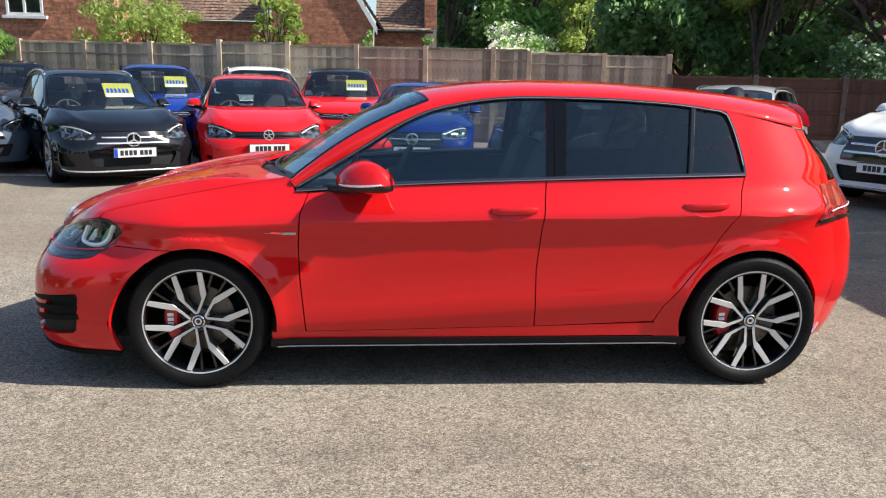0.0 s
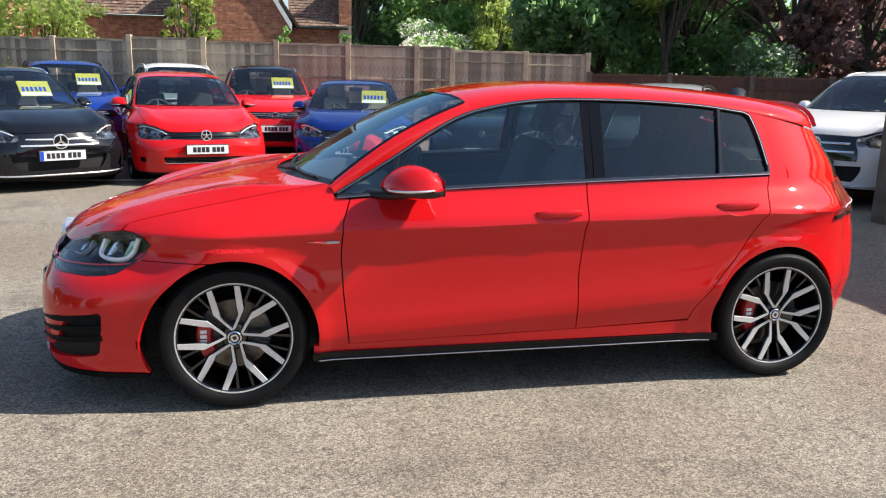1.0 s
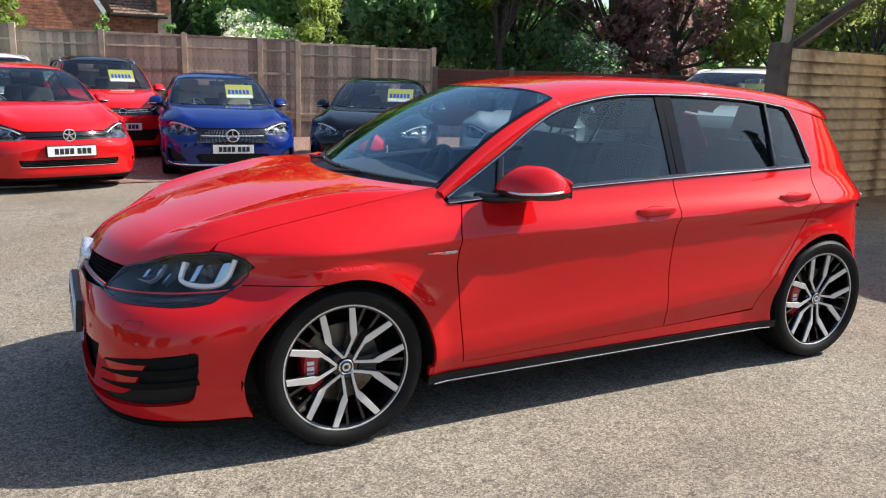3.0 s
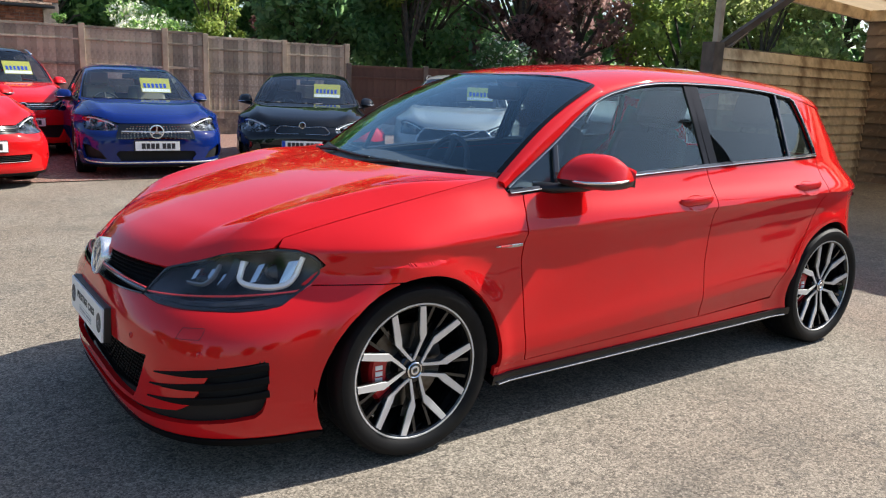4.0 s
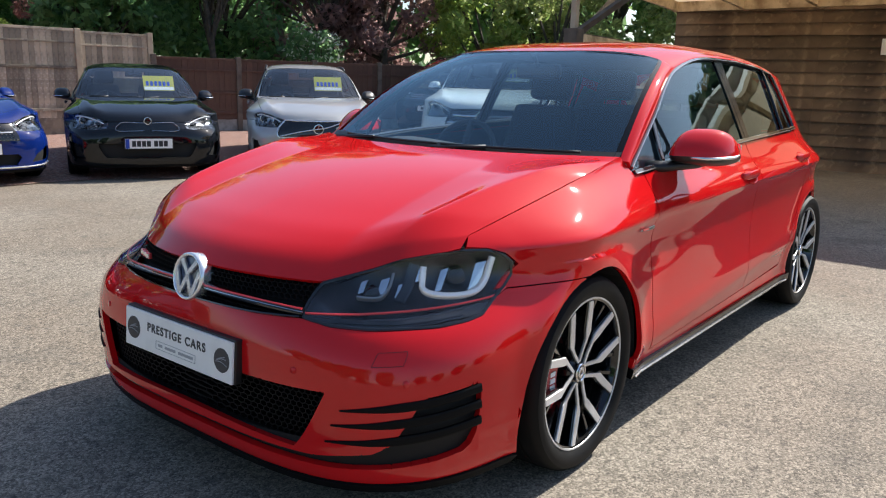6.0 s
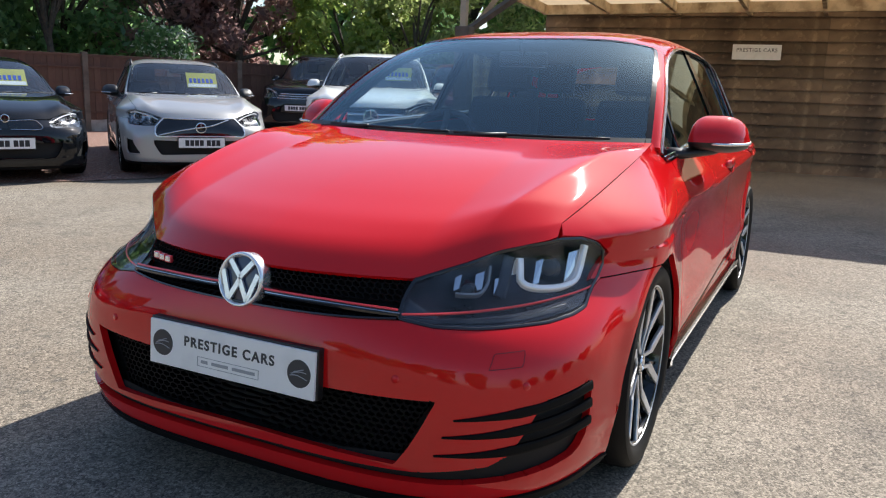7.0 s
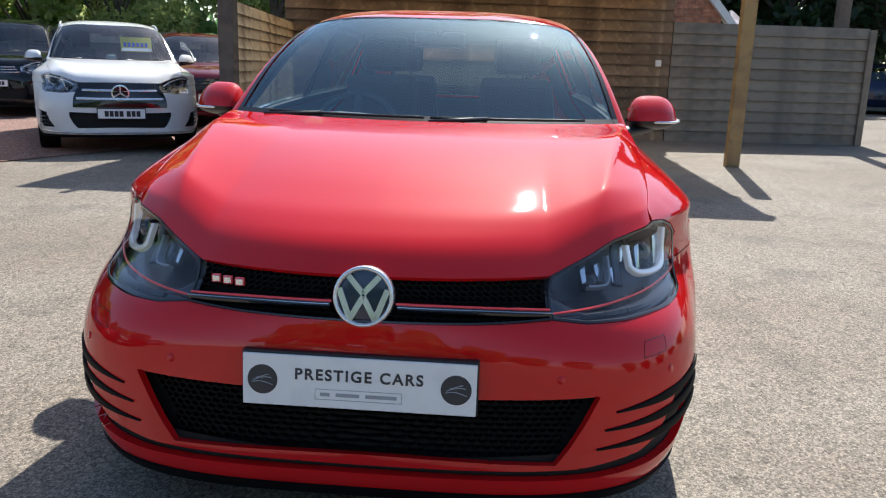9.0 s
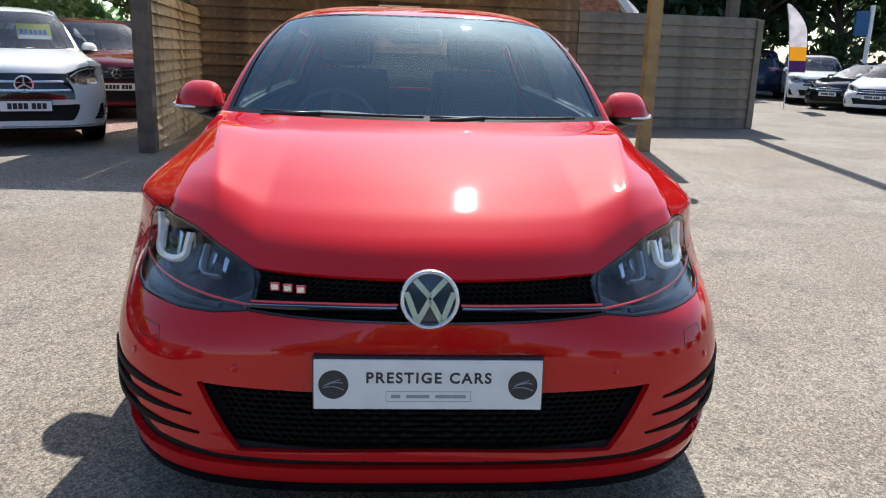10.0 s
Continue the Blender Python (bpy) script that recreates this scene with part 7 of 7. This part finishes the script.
def hero_face(car, warp, spec):
    # grille: dark back, honeycomb, red line over a bright line
    skin("grille_back", coons(*quad_of(0, 0.585, 26.5, 0.695, 0, 32.5), 30, 6), sunk(front, 0.04), MATT_BLACK, car, lip=0.0)
    def honeycomb(name, z_low, rows, cell_a, cell_z, inside, depth, bar):
        bm = bmesh.new()
        fn = sunk(front, depth)
        for r in range(rows):
            z = z_low + r * cell_z
            for k in range(-40, 41):
                a0 = (k + (0.5 if r % 2 else 0)) * cell_a
                segs = [((a0 - cell_a / 2, z + cell_z * 0.3), (a0, z)), ((a0, z), (a0 + cell_a / 2, z + cell_z * 0.3)), ((a0 + cell_a / 2, z + cell_z * 0.3), (a0 + cell_a / 2, z + cell_z))]
                for (u0, v0), (u1, v1) in segs:
                    if not (inside(abs(u0), v0) and inside(abs(u1), v1)):
                        continue
                    q = []
                    for u, v in ((u0, v0), (u1, v1)):
                        p = fn(abs(u), v)
                        q.append(Vector((p.x, math.copysign(p.y, u), p.z)))
                    d = (q[1] - q[0]).normalized()
                    s = d.cross(Vector((1, 0, 0))).normalized() * bar
                    v4 = [bm.verts.new(p + o) for p, o in ((q[0], -s), (q[1], -s), (q[1], s), (q[0], s))]
                    v4b = [bm.verts.new(v.co + Vector((0.014, 0, 0))) for v in v4]
                    bm.faces.new(v4)
                    for i in range(4):
                        bm.faces.new((v4[i], v4b[i], v4b[(i + 1) % 4], v4[(i + 1) % 4]))
        tagged(part(name, bm, MESH_BLACK, car), kind="stuff")
    honeycomb("grille_mesh", 0.594, 9, 1.22, 0.0115, lambda u, v: u < 25.0 + (v - 0.600) * 62 and v < 0.69 and not 0.611 < v < 0.634, 0.012, 0.0016)
    honeycomb("intake_mesh", 0.268, 12, 1.45, 0.0145, lambda u, v: u < 21.0 + (v - 0.262) * 39 and 0.266 < v < 0.426, 0.036, 0.0020)
    line = lambda dz: [(4.2, 0.629 + dz), (15, 0.624 + dz), (26.0, 0.614 + dz)]
    panel_strip("grille_bar", front, line(-0.001), 0.022, 0.012, GLOSS_BLACK, car, 24, rise=-0.006)
    panel_strip("red_line", front, line(0.0035), 0.0055, 0.004, LINE_RED, car, 24, rise=0.006)
    panel_strip("bright_line", front, line(-0.0035), 0.0036, 0.004, TRIM_BRIGHT, car, 24, rise=0.006)
    panel_strip("grille_sill", front, [(0.01, 0.5925), (14, 0.596), (25.0, 0.602)], 0.007, 0.01, GLOSS_BLACK, car, 24, rise=-0.004)
    # round badge with chevrons
    c = Vector((-0.857, 0, 0.648))
    tilt = Matrix.Translation(c) @ Matrix.Rotation(radians(12), 4, "Y")
    bm = bmesh.new()
    add_lathe(bm, [(0.059, 0.004), (0.0605, -0.009), (0.065, -0.013), (0.0695, -0.010), (0.071, 0.0), (0.071, 0.03)], 56, axis="x", m=tilt)
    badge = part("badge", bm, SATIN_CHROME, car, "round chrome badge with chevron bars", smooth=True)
    bm = bmesh.new()
    add_lathe(bm, [(0.0005, -0.002), (0.04, -0.001), (0.0605, 0.002)], 40, axis="x", m=tilt)
    part("badge_disc", bm, LOGO_BLUE, badge, smooth=True)
    zig = [[(-0.036, 0.047), (0.0, 0.007), (0.036, 0.047)], [(-0.056, 0.018), (-0.029, -0.052), (0.0, 0.0), (0.029, -0.052), (0.056, 0.018)]]
    for pts in zig:
        for (y0, z0), (y1, z1) in zip(pts, pts[1:]):
            bm = bmesh.new()
            d = Vector((0, y1 - y0, z1 - z0))
            s = Vector((0, -d.z, d.y)).normalized() * 0.0068
            base = [Vector((-0.003, y0, z0)) - s, Vector((-0.003, y1, z1)) - s, Vector((-0.003, y1, z1)) + s, Vector((-0.003, y0, z0)) + s]
            lo = [bm.verts.new(tilt @ p) for p in base]
            hi = [bm.verts.new(tilt @ (p + Vector((-0.0075, 0, 0)))) for p in base]
            bm.faces.new(hi)
            for i in range(4):
                bm.faces.new((lo[i], hi[i], hi[(i + 1) % 4], lo[(i + 1) % 4]))
            bmesh.ops.recalc_face_normals(bm, faces=bm.faces)
            part("chevron_bar", bm, SATIN_CHROME, badge)
    # grille mark: three plain blocks
    for k in range(3):
        p = sunk(front, 0.004)(25.0 - 2.25 * k, 0.655)
        mk = part("grille_mark", box((p.x - 0.006, p.y - 0.0118, p.z - 0.0105), (p.x + 0.004, p.y + 0.0118, p.z + 0.0105), 0.003), LINE_RED, car)
        part("mark_face", box((p.x - 0.0075, p.y - 0.0085, p.z - 0.0072), (p.x - 0.005, p.y + 0.0085, p.z + 0.0072), 0.001), SATIN_CHROME, mk)
    # show plate
    pm = Matrix.Translation((-0.912, 0.0, 0.457)) @ Matrix.Rotation(radians(-90), 4, "Z") @ Matrix.Rotation(radians(-4), 4, "X")
    bm = box((-0.272, 0.004, -0.062), (0.272, 0.03, 0.066), 0.004)
    bm.transform(pm)
    part("plate_holder", bm, BLACK_PLASTIC, car)
    bm = box((-0.268, -0.004, -0.06), (0.268, 0.004, 0.06), 0.002)
    bm.transform(pm)
    pl = part("show_plate", bm, WHITE, car, "white dealer plate with dark lettering")
    for sx in (-1, 1):
        bm = bmesh.new()
        add_lathe(bm, [(0.0005, -0.0052), (0.034, -0.0052), (0.035, -0.004)], 36, axis="y", m=pm @ Matrix.Translation((0.222 * sx, 0, 0.0)))
        disc = part("plate_mark", bm, MARK_GREY, pl)
        bm = bmesh.new()
        for k, (w, zz) in enumerate(((0.03, 0.008), (0.044, 0.0), (0.05, -0.01))):
            add_tube(bm, [pm @ Vector((0.222 * sx + x, -0.0058, zz + 0.006 * math.sin(x * 60 + k))) for x in np.linspace(-w / 2, w / 2, 8)], 0.0012, 4, up=(1, 0, 0))
        part("mark_stroke", bm, SOFT_GREY, disc)
    face_m = pm @ Matrix.Translation((0, -0.0045, 0.016)) @ Matrix.Rotation(radians(90), 4, "X")
    lettering("PRESTIGE CARS", 0.036, MARK_GREY, pl, face_m, 1.22, 0.0009)
    bm = bmesh.new()
    for x0, x1, z0, z1 in ((-0.1, 0.1, -0.0165, -0.0155), (-0.1, 0.1, -0.0405, -0.0395), (-0.1, -0.099, -0.0405, -0.0155), (0.099, 0.1, -0.0405, -0.0155)):
        add_box(bm, (x0, -0.0052, z0), (x1, -0.0035, z1))
    bm.transform(pm)
    part("name_frame", bm, SOFT_GREY, pl)
    bm = bmesh.new()
    for x0, x1 in ((-0.088, -0.066), (-0.052, 0.002), (0.016, 0.088)):
        add_box(bm, (x0, -0.0052, -0.032), (x1, -0.0035, -0.024))
    bm.transform(pm)
    part("name_bars", bm, SOFT_GREY, pl)
    # side vents: fins that taper inwards
    for z0, a0, z1 in ((0.389, 31.5, 0.433), (0.345, 29.4, 0.388), (0.297, 28.2, 0.342)):
        pts = [(a0, z0), (38, z0 + 0.009), (46, z0 + 0.019), (54, z0 + 0.029), (63.5, z1)]
        dom = smooth_line(pts, 30)
        P, N = [front(*d) for d in dom], [out_normal(front, d) for d in dom]
        ws = [0.004 + 0.020 * min(i / 12, 1) for i in range(30)]
        for s in (1, -1):
            bm = bmesh.new()
            strip(bm, [(p.x, p.y * s, p.z) for p in P], ws, lambda i: (N[i].x, N[i].y * s, N[i].z), 0.005)
            part("vent_fin", bm, MESH_BLACK, car)
    # washer covers
    for s in (1, -1):
        cover = [(38.5, 0.508), (45.5, 0.512), (46.3, 0.545), (40, 0.541), (38.5, 0.508)]
        dom = resample(cover, 40)
        P, N = [front(*d) for d in dom], [out_normal(front, d) for d in dom]
        bm = bmesh.new()
        strip(bm, [(p.x, p.y * s, p.z) for p in P], 0.0014, lambda i: (N[i].x, N[i].y * s, N[i].z), 0.0006)
        part("washer_cover_gap", bm, MATT_BLACK, car)
    # parking sensors
    for a, z in ((21, 0.475), (46, 0.468)):
        p, n = front(a, z), out_normal(front, (a, z))
        for s in (1, -1):
            bm = bmesh.new()
            q = Vector((n.x, n.y * s, n.z)).to_track_quat("Y", "Z").to_matrix().to_4x4()
            add_lathe(bm, [(0.0003, 0.0025), (0.0095, 0.002), (0.0105, -0.003)], 20, axis="y", m=Matrix.Translation((p.x, p.y * s, p.z)) @ q)
            part("parking_sensor", bm, RED, car, smooth=True)
    # red line in the lamps
    for s, l in zip((1, -1), [o for o in car.children if o.name.startswith("headlamp")]):
        dom = smooth_line([(26.3, 0.613), (33, 0.617), (40.5, 0.623), (51.4, 0.634), (61.1, 0.650), (63.4, 0.668)], 26)
        fnn = sunk(front, 0.002)
        P, N = [fnn(*d) for d in dom], [out_normal(front, d) for d in dom]
        bm = bmesh.new()
        strip(bm, [(p.x, p.y * s, p.z) for p in P], 0.005, lambda i: (N[i].x, N[i].y * s, N[i].z), 0.003)
        part("lamp_red_line", bm, LINE_RED, l)
        bm = bmesh.new()
        dom = smooth_line([(31, 0.604), (45, 0.606), (56, 0.620)], 20)
        P, N = [sunk(front, 0.004)(*d) for d in dom], [out_normal(front, d) for d in dom]
        strip(bm, [(p.x, p.y * s, p.z) for p in P], 0.015, lambda i: (N[i].x, N[i].y * s, N[i].z), 0.003)
        part("indicator", bm, LAMP_DARK, l)
        for a0, z0, a1, z1, dep in ((36.4, 0.668, 37.4, 0.694, 0.020), (39.8, 0.668, 41.2, 0.700, 0.024), (43.0, 0.662, 45.4, 0.690, 0.022), (45.0, 0.694, 47.4, 0.722, 0.026), (56.2, 0.672, 58.2, 0.735, 0.018), (50.0, 0.672, 51.2, 0.72, 0.018)):
            bm = bmesh.new()
            fnn = sunk(front, dep)
            q = [fnn(a0, z0), fnn(a1, z0 + 0.004), fnn(a1 + 0.6, z1 + 0.006), fnn(a0 + 0.5, z1)]
            lo = [bm.verts.new((p.x, p.y * s, p.z)) for p in q]
            hi = [bm.verts.new((p.x + 0.012, (p.y - 0.004) * s, p.z - 0.003)) for p in q]
            bm.faces.new(lo)
            for i in range(4):
                bm.faces.new((lo[i], hi[i], hi[(i + 1) % 4], lo[(i + 1) % 4]))
            bmesh.ops.recalc_face_normals(bm, faces=bm.faces)
            part("lamp_reflector", bm, LAMP_SILVER, l)
        bm = bmesh.new()
        dom = smooth_line([(27.5, 0.606), (36, 0.603), (46, 0.608), (56, 0.622), (61.5, 0.634)], 24)
        P, N = [sunk(front, 0.008)(*d) for d in dom], [out_normal(front, d) for d in dom]
        strip(bm, [(p.x, p.y * s, p.z) for p in P], [0.010 + 0.020 * min(i / 9, 1) for i in range(24)], lambda i: (N[i].x, N[i].y * s, N[i].z), 0.002)
        part("lamp_band", bm, LAMP_BLACK, l)
        bm = bmesh.new()
        dom = smooth_line([(44, 0.655), (45.2, 0.69), (45.6, 0.735)], 10)
        P, N = [sunk(front, 0.025)(*d) for d in dom], [out_normal(front, d) for d in dom]
        strip(bm, [(p.x, p.y * s, p.z) for p in P], 0.03, lambda i: (N[i].x, N[i].y * s, N[i].z), 0.006)
        part("lamp_fin", bm, LAMP_DARK, l)
        edge = LAMP_L[::-1] + LAMP_B[1:] + LAMP_R[1:] + LAMP_T[::-1][1:]
        dom = resample([(46 + (a - 46) * 0.985, 0.68 + (z - 0.68) * 0.975) for a, z in edge], 90)
        P, N = [front(*d) for d in dom], [out_normal(front, d) for d in dom]
        bm = bmesh.new()
        strip(bm, [(p.x, p.y * s, p.z) for p in P], 0.008, lambda i: (N[i].x, N[i].y * s, N[i].z), 0.0015)
        part("lamp_seal", bm, GLOSS_BLACK, l)
    # wing badges
    for s in (1, -1):
        bm = bmesh.new()
        dom = resample([(0.318, 0.745), (0.40, 0.741), (0.455, 0.742)], 12)
        strip(bm, [(q.x, (q.y + 0.002) * s, q.z) for q in (side(*d) for d in dom)], [0.003 + 0.009 * min(i / 7, 1) for i in range(12)], lambda i: (0, s, 0), 0.004)
        wb = part("wing_badge", bm, TRIM_BRIGHT, car, "slim chrome wing badge")
        bm = bmesh.new()
        dom = resample([(0.345, 0.7445), (0.40, 0.743)], 6)
        strip(bm, [(q.x, (q.y + 0.006) * s, q.z) for q in (side(*d) for d in dom)], 0.006, lambda i: (0, s, 0), 0.002)
        part("badge_inlay", bm, LINE_RED, wb)
    # roof aerial and tail pipes
    r = roof_point(2.78, 0)
    bm = bmesh.new()
    add_grid(bm, [[(r.x - 0.07 + 0.16 * t, w * math.sin(math.pi * min(t * 1.1, 1)) * (1 - h), r.z - 0.004 + 0.055 * h * math.sin(math.pi * t) ** 0.6 if 0 < t < 1 else r.z - 0.004) for h in (0, 0.4, 0.8, 1.0)] for w in (0.028, -0.028) for t in np.linspace(0, 1, 9)])
    part("roof_aerial", bm, GLOSS_BLACK, car, smooth=True)
    for s in (1, -1):
        bm = bmesh.new()
        add_lathe(bm, [(0.036, -0.16), (0.038, 0.0), (0.034, 0.002), (0.033, -0.1)], 24, axis="x", m=Matrix.Translation((3.10, 0.45 * s, 0.225)))
        part("tail_pipe", bm, CHROME, car, smooth=True)
        panel_strip("bumper_edge", side, [(2.985, 0.215), (3.02, 0.225), (3.06, 0.262)], 0.014, 0.004, SATIN_CHROME, car, 8, warp, (s,), rise=0.003)


HERO["face"] = hero_face
hero = make_car("hatchback_car", "glossy red five-door hatchback with tinted rear glass, parked on asphalt", HERO, Matrix())
